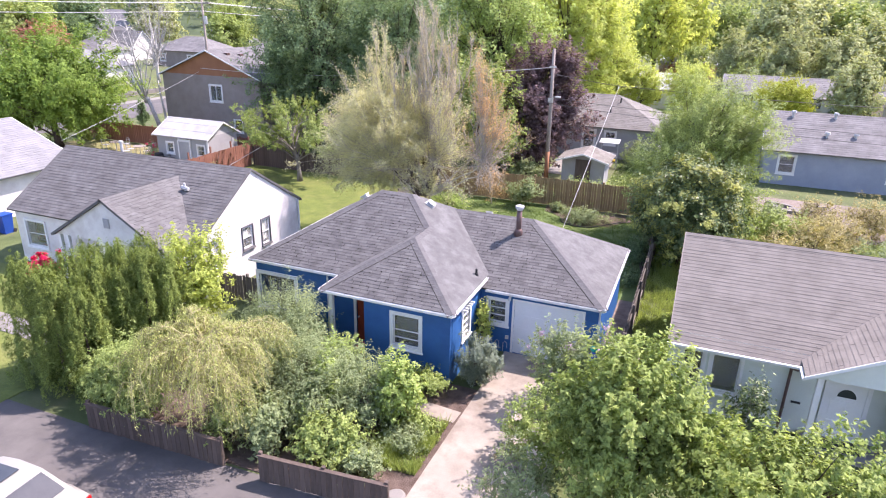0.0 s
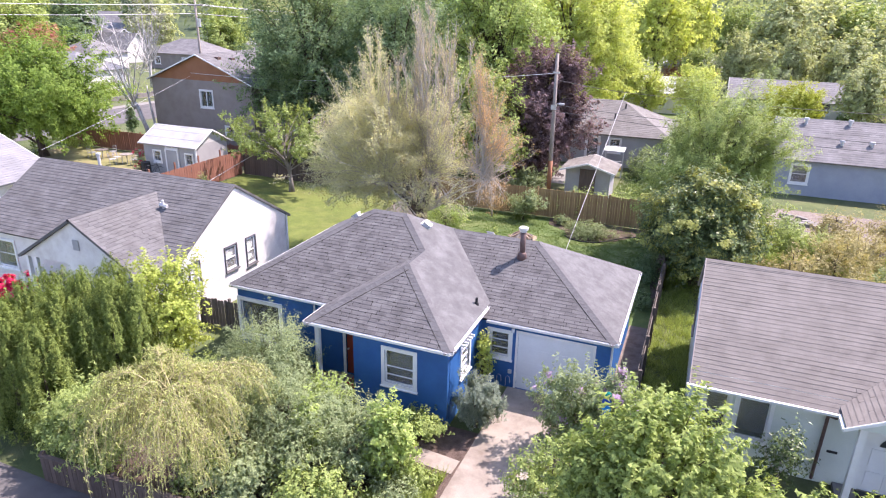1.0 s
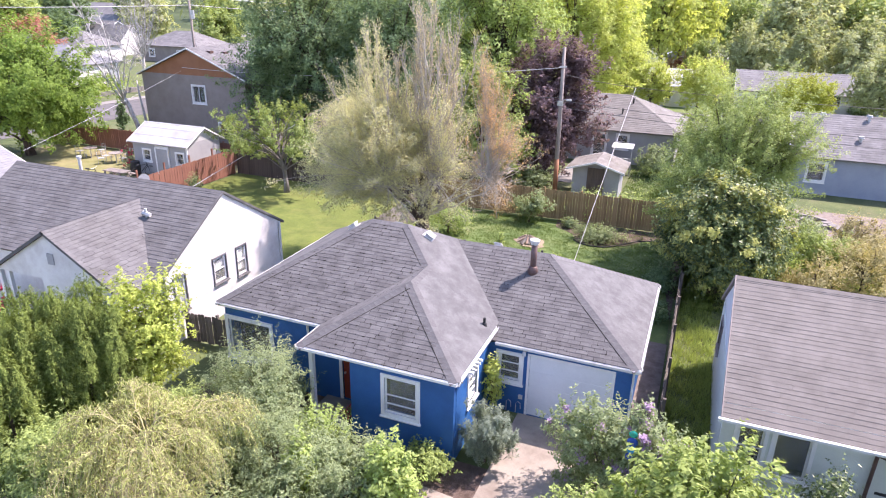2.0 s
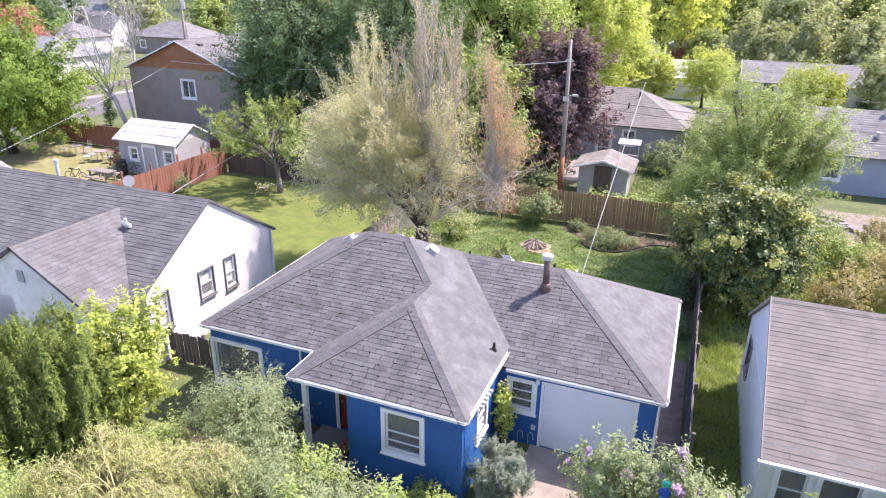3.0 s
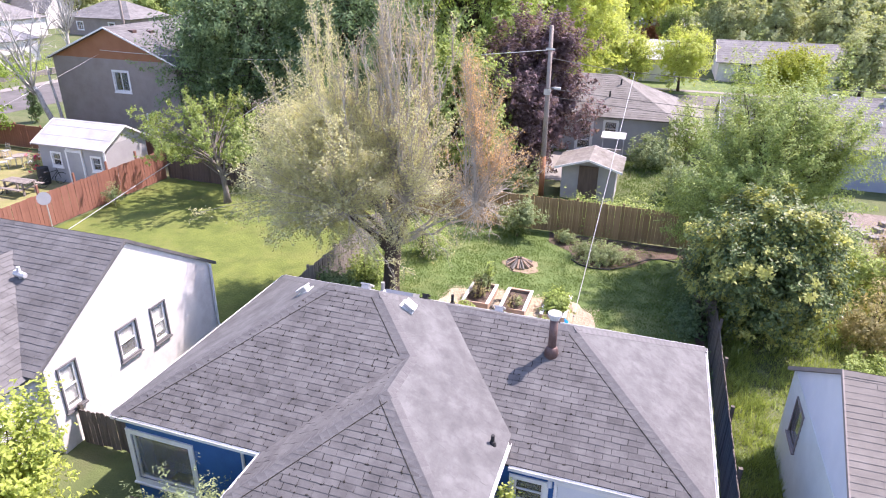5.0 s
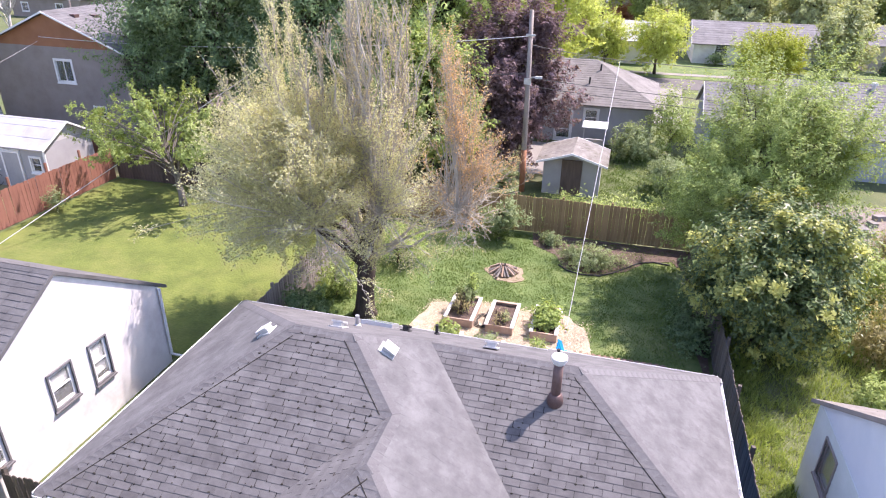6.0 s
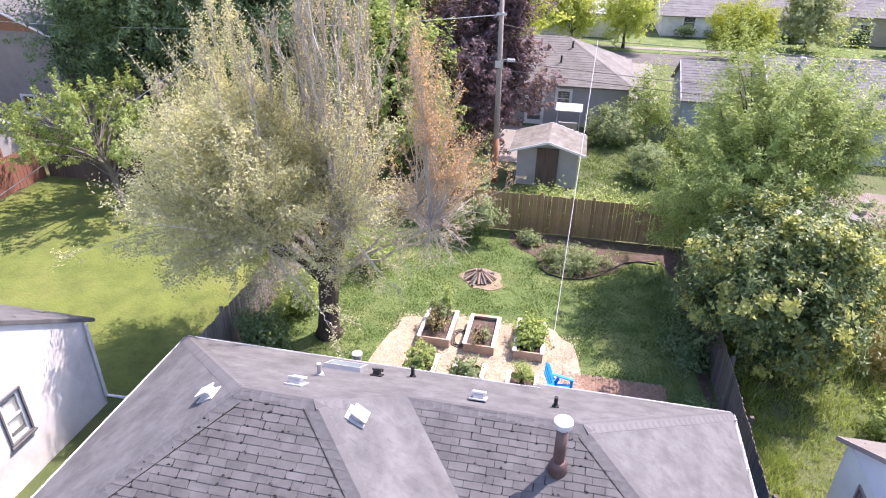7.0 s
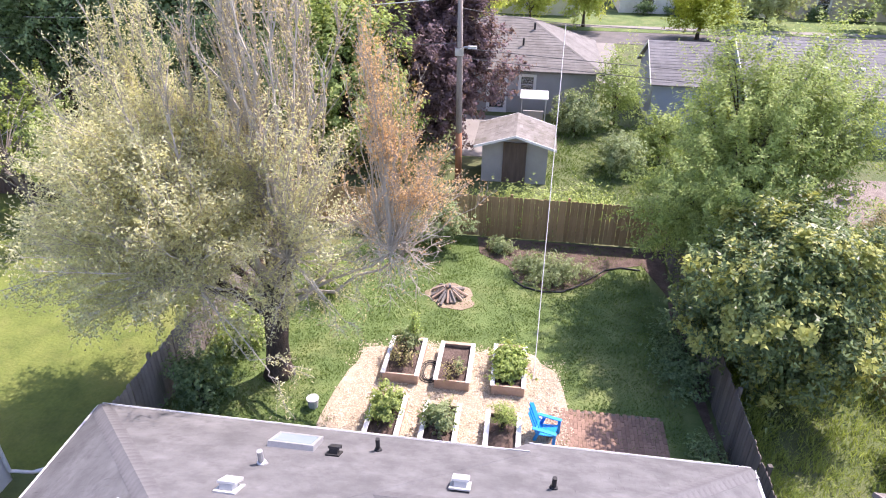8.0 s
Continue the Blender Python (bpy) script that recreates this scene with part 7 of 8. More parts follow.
cable("guy_cable", "pale straight cable anchored beside a planter", (-4.75, 44.0, 6.95), (-5.3, 29.6, 0.05), 0.0, 0.013, M_WIRE)
cable("service_cable", "dark service cable over the back yards", (-9.08, 43.0, 7.6), (-4.75, 44.0, 6.95), 0.05)
cable("service_cable", "dark service cable over the back yards", (-4.75, 44.0, 6.95), (40, 52, 7.2), 0.8)
cable("service_cable", "dark service cable over the back yards", (-9.06, 43.0, 6.0), (40, 46, 5.6), 0.9)
cable("service_cable", "dark service cable over the back yards", (-9.06, 43.0, 5.6), (40, 45, 5.0), 0.9)
cable("service_cable", "dark service cable along the tree tops", (-9.1, 43.0, 8.0), (-40.6, 44.7, 6.2), 0.6, 0.018, M_WIRE)
cable("service_cable", "dark service cable along the tree tops", (-9.06, 43.0, 6.2), (-34.5, 43.4, 5.6), 0.4)
cable("guy_cable", "pale cable slanting down behind the apple tree", (-21.8, 46.5, 7.5), (-29.3, 28.4, 0.05), 0.0, 0.018, M_WIRE)
cable("service_cable", "pale cable to the white house", (-40.8, 44.7, 5.9), (-37.0, 27.5, 3.2), 0.1, 0.008, M_WIRE)


# ---- street and small things ----
def parked_car(at, turn):
    c = thing("car", at, "silver-beige saloon car parked on the street", "car")
    R = Matrix.Translation(at) @ pose(0, 0, 0, 0, 0, turn)
    # body: cross-sections along its length, nose at +x
    secs = [(-2.25, 0.62, 0.35, 0.78), (-2.2, 0.8, 0.3, 0.95), (-1.6, 0.87, 0.25, 1.0), (-0.6, 0.89, 0.22, 0.97), (0.6, 0.89, 0.22, 0.95), (1.5, 0.86, 0.24, 0.9), (2.1, 0.76, 0.28, 0.78), (2.25, 0.6, 0.35, 0.65)]
    g = Geo()
    k = 12
    vs = []
    for x, w, z0, z1 in secs:
        for i in range(k):
            a = 2 * math.pi * i / k
            ca, sa = math.cos(a), math.sin(a)
            px = math.copysign(abs(ca) ** 0.45, ca) * w
            pz = (z0 + z1) / 2 + math.copysign(abs(sa) ** 0.5, sa) * (z1 - z0) / 2
            vs.append(tuple(R @ Vector((x, px, pz))))
    fs = [(s * k + i, s * k + (i + 1) % k, (s + 1) * k + (i + 1) % k, (s + 1) * k + i) for s in range(len(secs) - 1) for i in range(k)]
    fs += [tuple(range(k)), tuple(reversed(range((len(secs) - 1) * k, len(secs) * k)))]
    g.add(vs, fs)
    body = part("body", g, M_CARPAINT, c, smooth=True)
    # cabin
    g = Geo()
    low = [(-1.55, 0.74), (0.95, 0.76)]
    prof = [(-1.75, 0.7, 0.93), (-1.0, 0.62, 1.36), (-0.3, 0.62, 1.42), (0.2, 0.6, 1.38), (1.15, 0.72, 0.92)]
    vs = []
    for x, w, z in prof:
        vs += [tuple(R @ Vector((x, -w, z))), tuple(R @ Vector((x, -w * 0.6, z + 0.02))), tuple(R @ Vector((x, w * 0.6, z + 0.02))), tuple(R @ Vector((x, w, z)))]
    fs = []
    for s in range(4):
        fs += [(s * 4 + i, s * 4 + i + 1, s * 4 + i + 5, s * 4 + i + 4) for i in range(3)]
    g.add(vs, fs)
    g.add([tuple(R @ Vector(p)) for p in ((-1.75, -0.72, 0.9), (1.15, -0.74, 0.9), (0.2, -0.61, 1.36), (-1.0, -0.63, 1.34), (-1.75, 0.72, 0.9), (1.15, 0.74, 0.9), (0.2, 0.61, 1.36), (-1.0, 0.63, 1.34))], [(0, 1, 2, 3), (7, 6, 5, 4)])
    part("cabin", g, M_CARPAINT, c, smooth=True)
    part("rear_window", Geo().slab([tuple(R @ Vector(p)) for p in ((-1.66, -0.56, 1.0), (-1.66, 0.56, 1.0), (-1.08, 0.5, 1.35), (-1.08, -0.5, 1.35))], R.to_3x3() @ Vector((-0.03, 0, 0.02))), M_CARGLASS, c)
    part("windscreen", Geo().slab([tuple(R @ Vector(p)) for p in ((1.08, 0.58, 0.99), (1.08, -0.58, 0.99), (0.27, -0.5, 1.38), (0.27, 0.5, 1.38))], R.to_3x3() @ Vector((0.03, 0, 0.02))), M_CARGLASS, c)
    part("sunroof", Geo().obox(R @ Matrix.Translation((-0.35, 0, 1.445)), 0.3, 0.33, 0.006), M_CARGLASS, c)
    for sy in (-1, 1):
        part("side_window", Geo().slab([tuple(R @ Vector((x, sy * y, z))) for x, y, z in ((-1.35, 0.74, 0.98), (0.95, 0.75, 0.98), (0.2, 0.645, 1.31), (-0.95, 0.65, 1.3))], R.to_3x3() @ Vector((0, sy * 0.012, 0))), M_CARGLASS, c)
        part("tail_lamp", Geo().obox(R @ Matrix.Translation((-2.2, sy * 0.62, 0.8)), 0.05, 0.12, 0.055), M_REDLENS, c)
        part("headlamp", Geo().obox(R @ Matrix.Translation((2.12, sy * 0.56, 0.66)), 0.08, 0.16, 0.06), M_METAL_WHITE, c)
        for x in (-1.35, 1.4):
            w = part("wheel", Geo().tube([R @ Vector((x, sy * 0.7, 0.32)), R @ Vector((x, sy * 0.9, 0.32))], [0.32, 0.32], 18), M_BLACK, c)
            part("rim", Geo().tube([R @ Vector((x, sy * 0.89, 0.32)), R @ Vector((x, sy * 0.915, 0.32))], [0.2, 0.18], 12), M_METAL, w)


parked_car((-13.35, 5.95, 0.012), 183)


def bin_(at):
    b = thing("wheelie_bin", at, "blue plastic wheeled recycling bin beside the white house", "bin", "recycling bins")
    x, y, z = at
    g = Geo()
    lo, hi = 0.22, 0.29
    g.add([(x - lo, y - lo, z), (x + lo, y - lo, z), (x + lo, y + lo, z), (x - lo, y + lo, z), (x - hi, y - hi, z + 1.0), (x + hi, y - hi, z + 1.0), (x + hi, y + hi, z + 1.0), (x - hi, y + hi, z + 1.0)], [(3, 2, 1, 0), (4, 5, 6, 7), (0, 1, 5, 4), (1, 2, 6, 5), (2, 3, 7, 6), (3, 0, 4, 7)])
    part("body", g, M_BINBLUE, b)
    part("lid", Geo().box(x - 0.31, x + 0.31, y - 0.33, y + 0.31, z + 1.0, z + 1.06), M_BINBLUE, b)
    for s in (-1, 1):
        part("wheel", Geo().tube([(x + s * 0.2, y + 0.3, z + 0.1), (x + s * 0.26, y + 0.3, z + 0.1)], [0.1, 0.1], 10), M_BLACK, b)


bin_((-32.6, 20.0, 0.0))
bin_((-33.3, 19.8, 0.0))

# garden ornament in the lilac: a stake with coloured glass discs
orn = thing("garden_ornament", (-1.05, 15.3, 0), "garden stake with blue and green glass discs among the lilacs", "ornament")
part("stake", Geo().tube([(-1.05, 15.3, 0), (-1.05, 15.3, 2.75)], [0.015, 0.012], 6), M_METAL, orn)
M_TEAL = material("teal_glass", (0.0, 0.3, 0.22), (0.02, 0.4, 0.3), scale=4, rough=0.2, bump=0)
for z, m, r in ((2.1, M_BINBLUE, 0.12), (2.3, M_BLUEPLASTIC, 0.12), (2.5, M_BINBLUE, 0.13), (2.72, M_TEAL, 0.1)):
    part("disc", Geo().tube([(-1.05, 15.22, z), (-1.05, 15.25, z)], [r * 0.6, r], 12), m, orn)
solid("stepping_lid", Geo().tube([(-4.95, 10.4, 0.03), (-4.95, 10.4, 0.1), (-4.95, 10.4, 0.14)], [0.24, 0.25, 0.18], 16), M_PATH, "round pale lid at the driveway edge", "lid")

# satellite dish and things in the fenced yard
ds = thing("satellite_dish", (-29.0, 28.5, 0), "grey satellite dish on a mast", "satellite dish")
part("mast", Geo().tube([(-29.0, 28.5, 0), (-29.0, 28.5, 2.1)], [0.03, 0.03], 6), M_METAL, ds)
g = Geo()
g.tube([(-29.0, 28.45, 2.2), (-28.985, 28.42, 2.21), (-28.97, 28.4, 2.22)], [0.08, 0.24, 0.3], 18)
part("dish", g, M_GREYWALL, ds)
def bench(at):
    b = thing("picnic_bench", at, "weathered grey picnic table with benches", "table")
    x, y, z = at
    for i in range(5):
        part("top_board", Geo().box(x - 0.9, x + 0.9, y - 0.36 + i * 0.15, y - 0.23 + i * 0.15, z + 0.7, z + 0.74), M_GREYWOOD, b)
    for s in (-1, 1):
        part("bench_board", Geo().box(x - 0.9, x + 0.9, y + s * 0.7 - 0.12, y + s * 0.7 + 0.12, z + 0.42, z + 0.46), M_GREYWOOD, b)
        part("leg_frame", Geo().box(x + s * 0.65 - 0.04, x + s * 0.65 + 0.04, y - 0.75, y + 0.75, z + 0.34, z + 0.42).box(x + s * 0.65 - 0.04, x + s * 0.65 + 0.04, y - 0.4, y - 0.3, z, z + 0.7).box(x + s * 0.65 - 0.04, x + s * 0.65 + 0.04, y + 0.3, y + 0.4, z, z + 0.7), M_GREYWOOD, b)


bench((-36.5, 33.2, 0.02))
def small_table(at, mat, label):
    t = thing("patio_table", at, label, "table")
    x, y, z = at
    part("tabletop", Geo().tube([(x, y, z + 0.7), (x, y, z + 0.74)], [0.5, 0.5], 14), mat, t)
    for a in (0.8, 2.4, 3.9, 5.5):
        part("leg", Geo().tube([(x + 0.35 * math.cos(a), y + 0.35 * math.sin(a), z), (x + 0.3 * math.cos(a), y + 0.3 * math.sin(a), z + 0.7)], [0.02, 0.02], 5), M_METAL, t)


small_table((-40.7, 37.0, 0.02), M_GREYWOOD, "round weathered patio table on the lawn")
small_table((-43.7, 37.4, 0.02), M_GREYWOOD, "round weathered patio table on the lawn")
solid("barrel", Geo().tube([(-36.6, 34.9, 0), (-36.6, 34.9, 0.5), (-36.6, 34.9, 1.0)], [0.3, 0.34, 0.3], 12), M_BLACK, "black barrel beside the grey shed", "barrel")
shrub("rose bush with red flowers at the shed", (-37.9, 35.6, 0), 1.7, (0.7, 0.6), 700, 0.12, M_LEAF_SAGE, seed=150, flowers=(M_FLOWER_RED, 350, 0.08))
shrub("small shrub at the red fence", (-30.2, 33.4, 0), 1.3, (0.45, 0.6), 700, 0.11, M_LEAF_SAGE, seed=151)
def bicycle(at, turn, tilt):
    """A bicycle leaning over by tilt degrees: two spoked wheels, a diamond frame, saddle and handlebar."""
    c = thing("bicycle", at, "dark bicycle leaning beside the grey shed", "bicycle")
    R = Matrix.Translation(at) @ pose(0, 0, 0, 0, 0, turn) @ pose(0, 0, 0, tilt, 0, 0)
    for x in (-0.52, 0.52):
        ring = [R @ Vector((x + 0.33 * math.cos(a * math.pi / 9), 0, 0.34 + 0.33 * math.sin(a * math.pi / 9))) for a in range(19)]
        w = part("wheel", Geo().tube(ring, [0.02] * 19, 5), M_BLACK, c)
        spokes = Geo()
        for a in range(8):
            spokes.tube([R @ Vector((x, 0, 0.34)), ring[a * 2]], [0.004, 0.004], 3)
        part("spokes", spokes, M_METAL, w, kind="stuff")
    f = Geo()
    for a, b in (((-0.52, 0.34), (-0.1, 0.32)), ((-0.1, 0.32), (-0.22, 0.82)), ((-0.22, 0.82), (0.36, 0.86)), ((-0.1, 0.32), (0.38, 0.8)), ((-0.52, 0.34), (-0.2, 0.76)), ((0.52, 0.34), (0.34, 0.98))):
        f.tube([R @ Vector((a[0], 0, a[1])), R @ Vector((b[0], 0, b[1]))], [0.018, 0.018], 6)
    part("frame", f, M_BLACK, c)
    part("saddle", Geo().obox(R @ Matrix.Translation((-0.25, 0, 0.88)), 0.13, 0.06, 0.03), M_BLACK, c)
    part("handlebar", Geo().tube([R @ Vector((0.3, -0.28, 1.0)), R @ Vector((0.36, 0, 0.98)), R @ Vector((0.3, 0.28, 1.0))], [0.015] * 3, 6), M_METAL, c)


bicycle((-35.9, 34.75, 0.02), 75, 6)
bicycle((-37.9, 32.5, 0.02), 8, 8)
# flower pot with red flowers on the porch
solid("flower_pot", Geo().tube([(-9.05, 16.1, 0.13), (-9.05, 16.1, 0.36), (-9.05, 16.1, 0.38), (-9.05, 16.1, 0.33)], [0.1, 0.14, 0.15, 0.11], 12), M_BROWNWOOD, "brown pot on the porch floor", "pot")
shrub("red-flowered plant in the porch pot", (-9.05, 16.1, 0.33), 0.35, (0.16, 0.16), 160, 0.08, M_LEAF_GREEN, seed=157, limbs=14, trunk_r=0.01, name="potted_plant", category="plant", flowers=(M_FLOWER_RED, 120, 0.06))
# metal garden chairs round the patio tables
def metal_chair(at, turn):
    c = thing("patio_chair", at, "slim grey metal garden chair on the dry lawn", "chair", "chairs round the patio tables")
    R = Matrix.Translation(at) @ pose(0, 0, 0, 0, 0, turn)
    part("seat", Geo().obox(R @ Matrix.Translation((0, 0, 0.44)), 0.22, 0.22, 0.015), M_GREYWALL, c)
    for sx in (-0.2, 0.2):
        part("leg", Geo().tube([R @ Vector((sx, 0.2, 0)), R @ Vector((sx, 0.2, 0.43))], [0.015] * 2, 5), M_GREYWALL, c)
        part("leg", Geo().tube([R @ Vector((sx, -0.22, 0)), R @ Vector((sx, -0.21, 0.44)), R @ Vector((sx, -0.26, 0.88))], [0.015] * 3, 5), M_GREYWALL, c)
    for z in (0.62, 0.74, 0.86):
        part("back_bar", Geo().tube([R @ Vector((-0.2, -0.235 - (z - 0.62) * 0.1, z)), R @ Vector((0.2, -0.235 - (z - 0.62) * 0.1, z))], [0.014] * 2, 5), M_GREYWALL, c)


for x, y, w in ((-41.6, 36.9, 270), (-40.4, 37.9, 170), (-39.8, 36.8, 80), (-44.6, 37.2, 280), (-43.5, 38.2, 175), (-41.3, 36.2, 320)):
    metal_chair((x, y, 0.02), w)
for x, y in ((-49.3, 39.4), (-47.9, 39.6)):
    shrub("low clipped round shrub before the red fence", (x, y, 0.02), 0.9, (0.6, 0.5), 900, 0.12, M_LEAF_BRIGHT, seed=152, limbs=24)
shrub("low clipped hedge before the white bungalow", (-69.2, 60.5, 0), 0.6, (0.9, 8.5), 6500, 0.2, M_LEAF_BRIGHT, seed=153, limbs=90, name="hedge", category="hedge")
for i, (x, y) in enumerate(((5.0, 87.6), (8.5, 87.7), (12.0, 87.6), (15.5, 87.8), (22.0, 87.6), (26.0, 87.7))):
    shrub("dark foundation shrub before a far house", (x, y, 0.03), 1.3, (1.4, 0.7), 900, 0.22, M_LEAF_DARK, seed=154 + i, limbs=24, group="foundation shrubs")
shrub("clipped hedge with red young leaves before a far house", (-3.4, 123.5, 0), 2.6, (5.6, 1.6), 4200, 0.4, M_LEAF_REDHEDGE, seed=158, limbs=90, name="hedge", category="hedge")
g = Geo()
for k in range(26):
    g.box(-68.3, -67.9, 50 + k * 0.85, 50.83 + k * 0.85, 0.0, 0.5 + 0.05 * (k * 7 % 3))
solid("garden_wall", g, M_PATH, "low grey stone wall below the clipped hedge", "wall")
for x, y in ((-76.6, 66.0), (-76.5, 69.0), (-76.7, 67.6)):
    shrub("green shrub against the white bungalow", (x, y, 0), 1.5, (0.8, 0.8), 700, 0.2, M_LEAF_SAGE, seed=159, limbs=24)
ch = thing("chimney", (-85.5, 65.2, 3.2), "red-brown brick chimney on the white bungalow", "chimney")
part("stack", Geo().box(-85.9, -85.1, 64.9, 65.5, 3.2, 6.2), M_ROOF_HIP, ch)
part("cap", Geo().box(-86.0, -85.0, 64.8, 65.6, 6.2, 6.35), M_PATH, ch)
for x, y, z in ((-38.6, 47.6, 7.05), (-38.0, 50.6, 6.8), (-38.4, 53.4, 6.95), (-38.9, 46.2, 7.2)):
    part("roof_vent", Geo().box(x - 0.2, x + 0.2, y - 0.2, y + 0.2, z, z + 0.28), M_METAL_BROWN, bh)
# swing seat with a canopy on the far patio
sw = thing("swing_seat", (-5.9, 50.2, 0.03), "swing seat with white canopy and yellow cushion", "garden swing")
part("canopy", Geo().slab([(-6.5, 49.7, 2.0), (-5.0, 49.7, 2.0), (-5.0, 50.8, 2.15), (-6.5, 50.8, 2.15)], (0, 0, -0.06)), M_METAL_WHITE, sw)
for x in (-6.4, -5.1):
    part("frame_leg", Geo().tube([(x, 49.8, 0.03), (x, 50.25, 2.05), (x, 50.7, 0.03)], [0.03] * 3, 6), M_METAL, sw)
M_YELLOW = material("yellow_fabric", (0.55, 0.36, 0.03), (0.65, 0.45, 0.06), scale=4, rough=0.8)
part("cushion", Geo().box(-6.3, -5.2, 49.9, 50.4, 0.5, 0.62), M_YELLOW, sw)
part("backrest", Geo().box(-6.3, -5.2, 50.4, 50.5, 0.6, 1.1), M_GREYWALL, sw)
# rubble and boards in the dirt yard
rnd = random.Random(12)
for i in range(9):
    x, y = rnd.uniform(5.2, 8.6), rnd.uniform(40.5, 44.5)
    solid("stone_block", Geo().obox(pose(x, y, 0.12, rnd.uniform(-8, 8), rnd.uniform(-8, 8), rnd.uniform(0, 180)), rnd.uniform(0.15, 0.5), rnd.uniform(0.1, 0.25), 0.12), M_PATH, "pale concrete block lying in the dirt yard", "rubble", group="rubble in the dirt yard")
# roof vents of the far houses
for x, y, z in ((7.0, 53.9, 4.6), (9.8, 54.0, 4.62), (14.5, 53.9, 4.6), (9.2, 51.9, 3.5), (11.0, 52.0, 3.52)):
    part("roof_vent", Geo().tube([(x, y, z - 0.3), (x, y, z + 0.15), (x, y, z + 0.16), (x, y, z + 0.3)], [0.1, 0.1, 0.2, 0.16], 10), M_METAL_WHITE, b1)
for x, y, z in ((-6.6, 55.0, 3.75), (-6.0, 56.4, 4.4), (-9.6, 56.9, 4.6), (-11.0, 55.4, 3.9)):
    part("roof_vent", Geo().tube([(x, y, z - 0.4), (x, y, z + 0.25)], [0.06, 0.06], 8), M_BLACK, hh)

# ---- the neighbourhood beyond ----
def far_house(x, y, w, d, h, r, wall_mat, roof_mat, hip, label, seed, turn=0):
    hol = {"-y": [(x + w * 0.15, x + w * 0.15 + 1.2, 0.9, 2.1, dict(trim=0.12)), (x + w * 0.65, x + w * 0.65 + 1.2, 0.9, 2.1, dict(trim=0.12))]}
    if hip:
        return hip_house("far_house", label, x, x + w, y, y + d, h, r, wall_mat, roof_mat, holes=hol, shingle=(1.6, 0.5), seed=seed, group="houses beyond")
    return gable_house("far_house", label, x, x + w, y, y + d, h, r, "x" if w > d else "y", wall_mat, roof_mat, over=0.4, rake=0.3, holes=hol, shingle=(1.6, 0.5), seed=seed, group="houses beyond")


FAR = [(-13.5, 85.5, 11.8, 8, 2.6, 4.1, M_STUCCO_W, M_ROOF_LIGHT, False, "white house with pale metal roof"), (2.6, 88.5, 15, 9, 2.3, 4.1, M_STUCCO_W, M_ROOF_FAR, False, "white house with grey roof"),
       (20, 88.5, 13, 9, 2.8, 5.2, M_BEIGE, M_ROOF_FAR, True, "beige house with grey hipped roof"), (36, 89.5, 12, 9, 2.8, 5.2, M_STUCCO_W, M_ROOF_FAR, False, "white house with grey roof"),
       (-8.5, 128, 10, 8, 2.6, 4.7, M_BEIGE, M_ROOF_LIGHT, True, "beige house with pale hipped roof"), (-33, 235, 10, 8, 7.5, 10.0, M_STUCCO_W, M_ROOF_FAR, False, "tall white house far away"),
       (-88.5, 63.6, 11, 8.2, 2.7, 5.0, M_STUCCO_W, M_ROOF_PALE, True, "white bungalow with grey hipped roof"), (-118, 101, 10, 5.6, 3.0, 5.6, M_STUCCO_W, M_ROOF_FAR, False, "white house with grey roof"), (-109, 86, 8.5, 8, 2.8, 5.2, M_STUCCO_W, M_ROOF_FAR, True, "white house with grey hipped roof"),
       (-128, 104, 11, 10, 3.0, 6.0, M_GREYWALL, M_ROOF_FAR, False, "grey house with grey roof"), (-98, 96, 13, 9, 2.8, 5.2, M_TAUPE, M_ROOF_FAR, True, "taupe house with grey hipped roof"),
       (-72, 86, 12, 9, 3.0, 5.6, M_GREYWALL, M_ROOF_FAR, True, "grey house with grey hipped roof"), (-150, 128, 12, 10, 3.0, 6.2, M_STUCCO_W, M_ROOF_PALE, False, "white house with pale roof"), (-176, 150, 14, 10, 5.5, 8.5, M_STUCCO_W, M_ROOF_FAR, False, "tall white house far away"),
       (44, 60, 12, 9, 2.8, 5.0, M_BEIGE, M_ROOF_FAR, False, "beige house with grey roof"), (28, 48, 12, 9, 2.8, 5.0, M_GREYWALL, M_ROOF_FAR, False, "grey house with grey roof"), (-140, 160, 12, 10, 3.0, 6.0, M_GREYWALL, M_ROOF_FAR, True, "grey house with hipped roof"), (-60, 118, 12, 9, 3.0, 5.8, M_BEIGE, M_ROOF_FAR, False, "beige house with grey roof")]
for i, f in enumerate(FAR):
    far_house(*f, seed=200 + i)

PROTO = []
for i, (m, nm) in enumerate(((M_LEAF_FAR, "grey-green broad tree in the neighbourhood"), (M_LEAF_GREEN, "green broad tree in the neighbourhood"), (M_LEAF_YELLOW, "yellow-green spring tree in the neighbourhood"), (M_LEAF_DARK, "dark green tree in the neighbourhood"), (M_LEAF_REDHEDGE, "red-leaved maple in the neighbourhood"))):
    PROTO.append(tree("tree", nm, ((10, 118, 0), (22, 122, 0), (-9, 118, 0), (40, 140, 0), (-106, 80, 0))[i], (15, 14, 19, 18, 7.2)[i], ((6.5, 6), (6, 6), (5.5, 5), (6, 6), (6, 5))[i], (1, 1, 2, 1, 1)[i], 6500, (0.8, 0.75, 0.7, 0.85, 0.55)[i], m, trunk_r=0.3, limbs=80, seed=300 + i, clump=0.15, hollow=0.55))
rnd = random.Random(21)
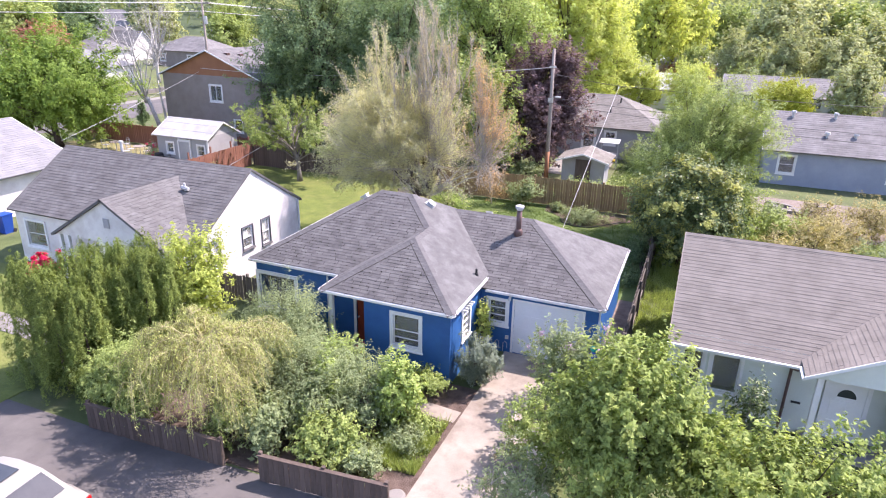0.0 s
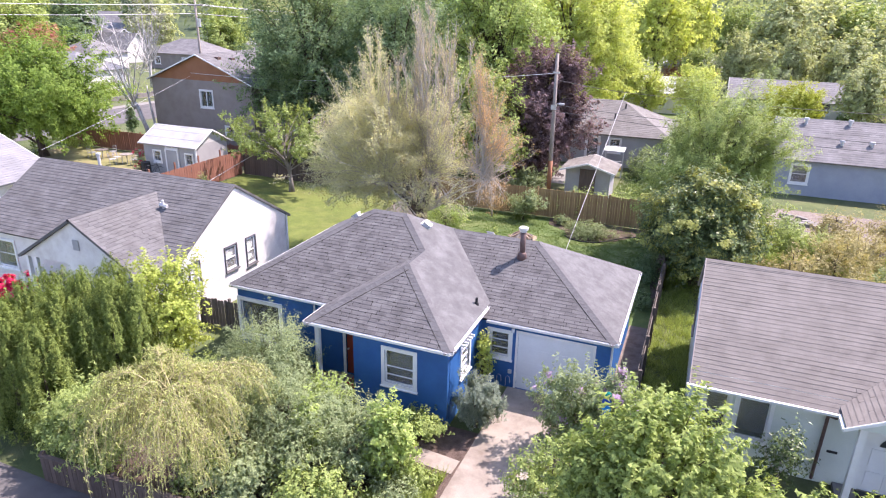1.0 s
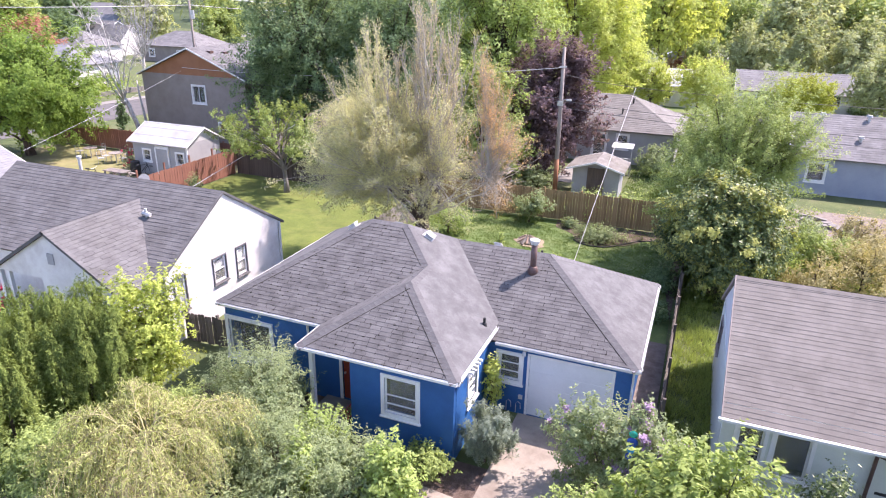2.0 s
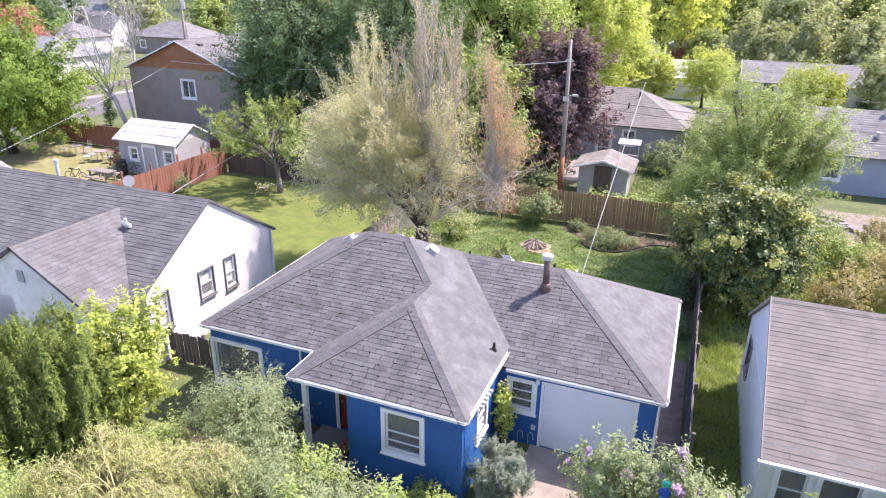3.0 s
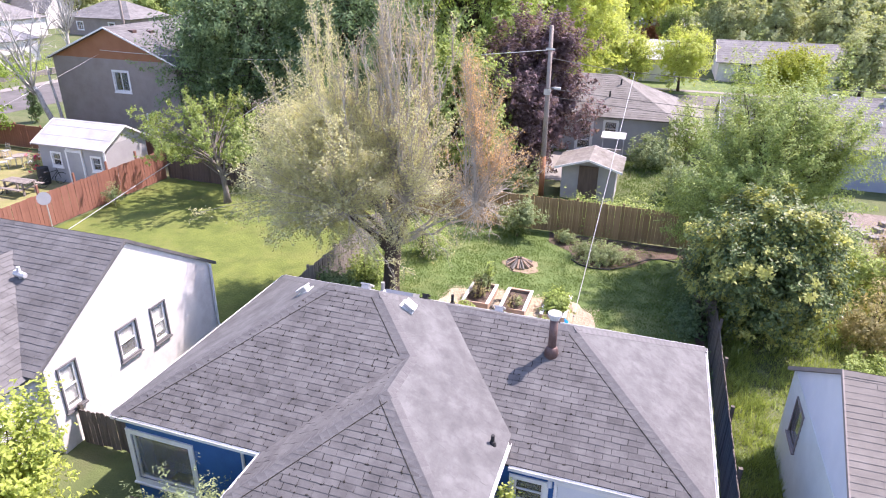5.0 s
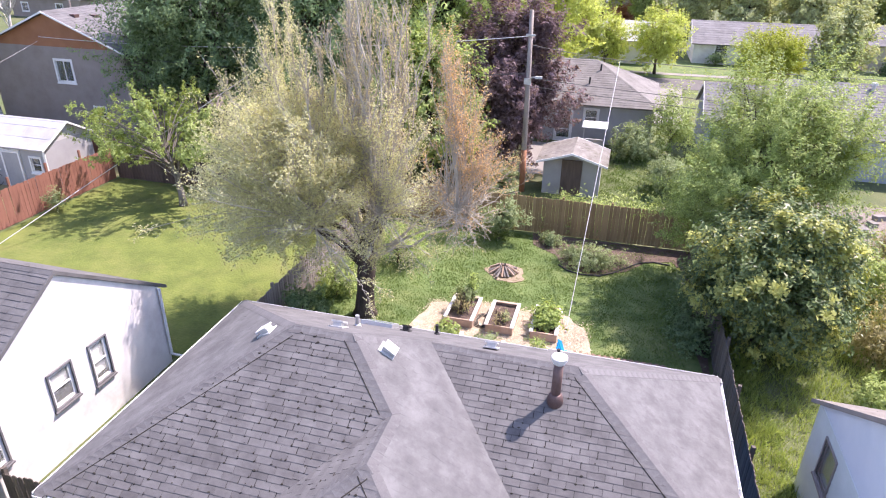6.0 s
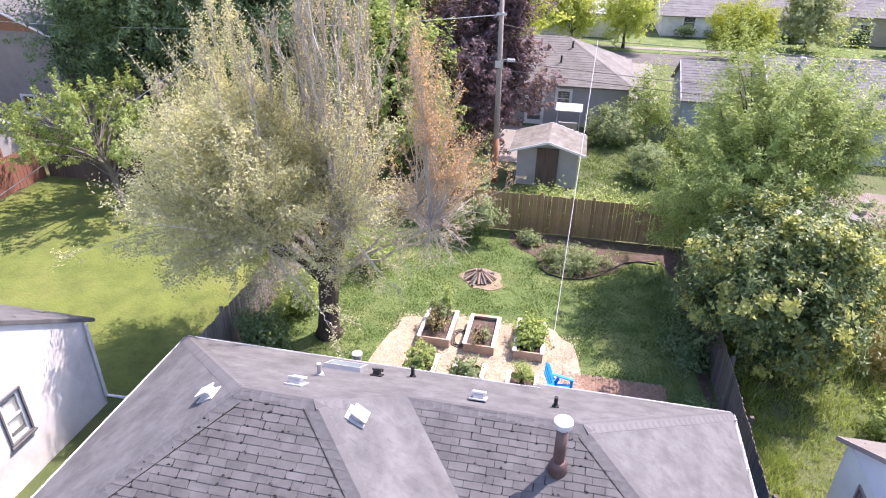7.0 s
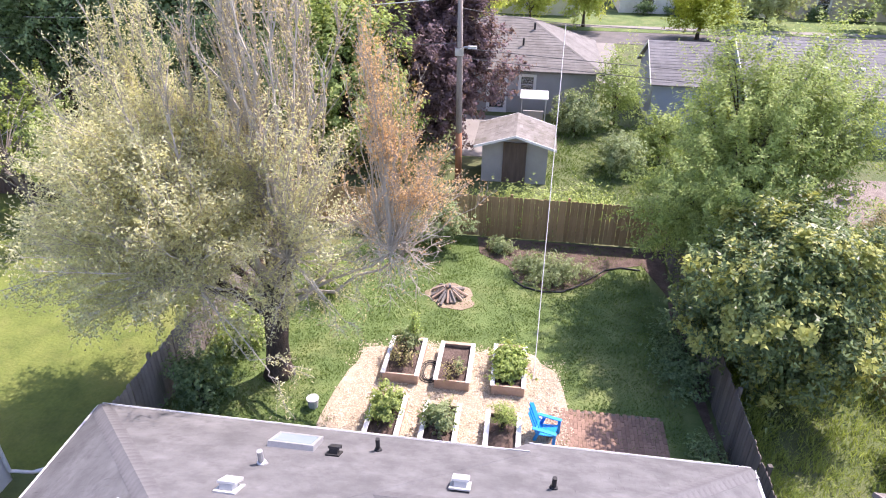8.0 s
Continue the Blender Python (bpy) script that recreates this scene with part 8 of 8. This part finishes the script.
SPOTS = [(3.6, 111, 0, 0.55), (10, 105, 0, 0.6), (-2, 116, 1, 0.45), (17, 104, 0, 0.62), (-112, 92, 3, 0.5), (-90, 108, 1, 0.7), (-120, 100, 3, 0.8), (-84, 118, 0, 0.8), (16, 128, 0, 1.05), (28, 130, 0, 1.1), (36, 124, 1, 1.0), (22, 112, 0, 0.75), (30, 114, 1, 0.8), (44, 118, 0, 1.0), (52, 130, 1, 1.1), (4, 145, 1, 0.9), (-6, 128, 2, 1.05), (-22, 120, 2, 0.9), (-30, 100, 1, 0.9), (-38, 92, 3, 0.8), (16, 84, 0, 0.5), (27, 83, 0, 0.55), (36, 86, 2, 0.4), (-20, 88, 2, 0.8),
         (-70, 104, 0, 0.7), (-80, 124, 3, 0.8), (-100, 122, 1, 0.8), (-118, 118, 0, 0.9), (-132, 92, 0, 1.0), (-112, 82, 1, 0.9), (-120, 70, 0, 1.1), (-138, 136, 3, 0.9), (-104, 140, 0, 1.0), (-160, 120, 1, 1.0), (-70, 140, 3, 1.0), (-50, 130, 1, 1.0), (-54, 104, 0, 0.9), (-45, 112, 3, 1.0), (24, 66, 3, 0.45), (36, 66, 0, 0.7), (46, 78, 1, 0.8), (-56, 88, 0, 0.6), (-34, 74, 3, 0.9), (-46, 76, 1, 0.8)]
for i, (x, y, k, s) in enumerate(SPOTS):
    copy_thing(PROTO[k], pose(x, y, 0, 0, 0, rnd.uniform(0, 360)) @ Matrix.Diagonal((s, s, s * rnd.uniform(0.9, 1.1), 1)))

# wooded hill on the horizon
rng = np.random.default_rng(77)
n = 80000
k = 900
cx = rng.uniform(-520, 380, k)
cy = rng.uniform(170, 420, k)
cz = np.maximum(0, (cy - 170) * 0.05) + rng.uniform(3, 13, k) + 4 * np.sin(cx * 0.02)
j = rng.integers(0, k, n)
pts = np.stack([cx[j], cy[j], cz[j]], 1) + rng.normal(size=(n, 3)) * (4.0, 4.0, 3.2)
pts[:, 2] = np.maximum(pts[:, 2], 0.5)
M_WOODS = leaf("far_woods_leaf", (0.09, 0.12, 0.06), (0.26, 0.31, 0.16))
tagged(new("far_woods", leaf_mesh("far_woods", pts, 2.2, M_WOODS, rng, 0.7, 0.3)), "mixed green woods on the distant slope", "woods", kind="stuff")
M_HILL = material("wooded_hill_ground", (0.03, 0.05, 0.02), (0.07, 0.1, 0.04), scale=0.05, fine=0.6, rough=1.0, bump=0)
g = Geo()
nx, ny = 40, 10
g.add([(-900 + 1800 * i / nx, 180 + 90 * q, max(0.0, 4.5 * q + 3 * math.sin(i * 0.9)) if q else -0.5) for q in range(ny + 1) for i in range(nx + 1)],
      [(q * (nx + 1) + i, q * (nx + 1) + i + 1, (q + 1) * (nx + 1) + i + 1, (q + 1) * (nx + 1) + i) for q in range(ny) for i in range(nx)])
solid("hill", g, M_HILL, "low wooded hill closing the view", "hill", "structure")
# far power line with its pole
fp2 = thing("utility_pole", (-62, 70, 0), "wooden street utility pole with transformer", "utility pole")
part("pole", Geo().tube([(-62, 70, 0), (-62, 70, 12.0)], [0.17, 0.13], 8), M_POLE, fp2, smooth=True)
part("transformer", Geo().tube([(-61.6, 69.9, 8.8), (-61.6, 69.9, 9.8)], [0.25, 0.25], 10), M_METAL, fp2)
part("cross_arm", Geo().box(-63.2, -60.8, 69.9, 70.1, 11.3, 11.5), M_POLE, fp2)
for dz, dx in ((11.5, -1.0), (11.5, 0.8), (10.4, 0.0)):
    cable("street_cable", "pale power cable along the side street", (-62 + dx, 70, dz), (-78, 20, dz + 0.6), 0.5, 0.03, M_WIRE)
    cable("street_cable", "pale power cable along the side street", (-62 + dx, 70, dz), (-56, 130, dz - 1), 0.8, 0.03, M_WIRE)
solid("ground_anchor", Geo().tube([(-5.3, 29.6, 0.0), (-5.3, 29.6, 0.12)], [0.05, 0.03], 6), M_METAL, "small metal cable anchor in the wood chips", "anchor")
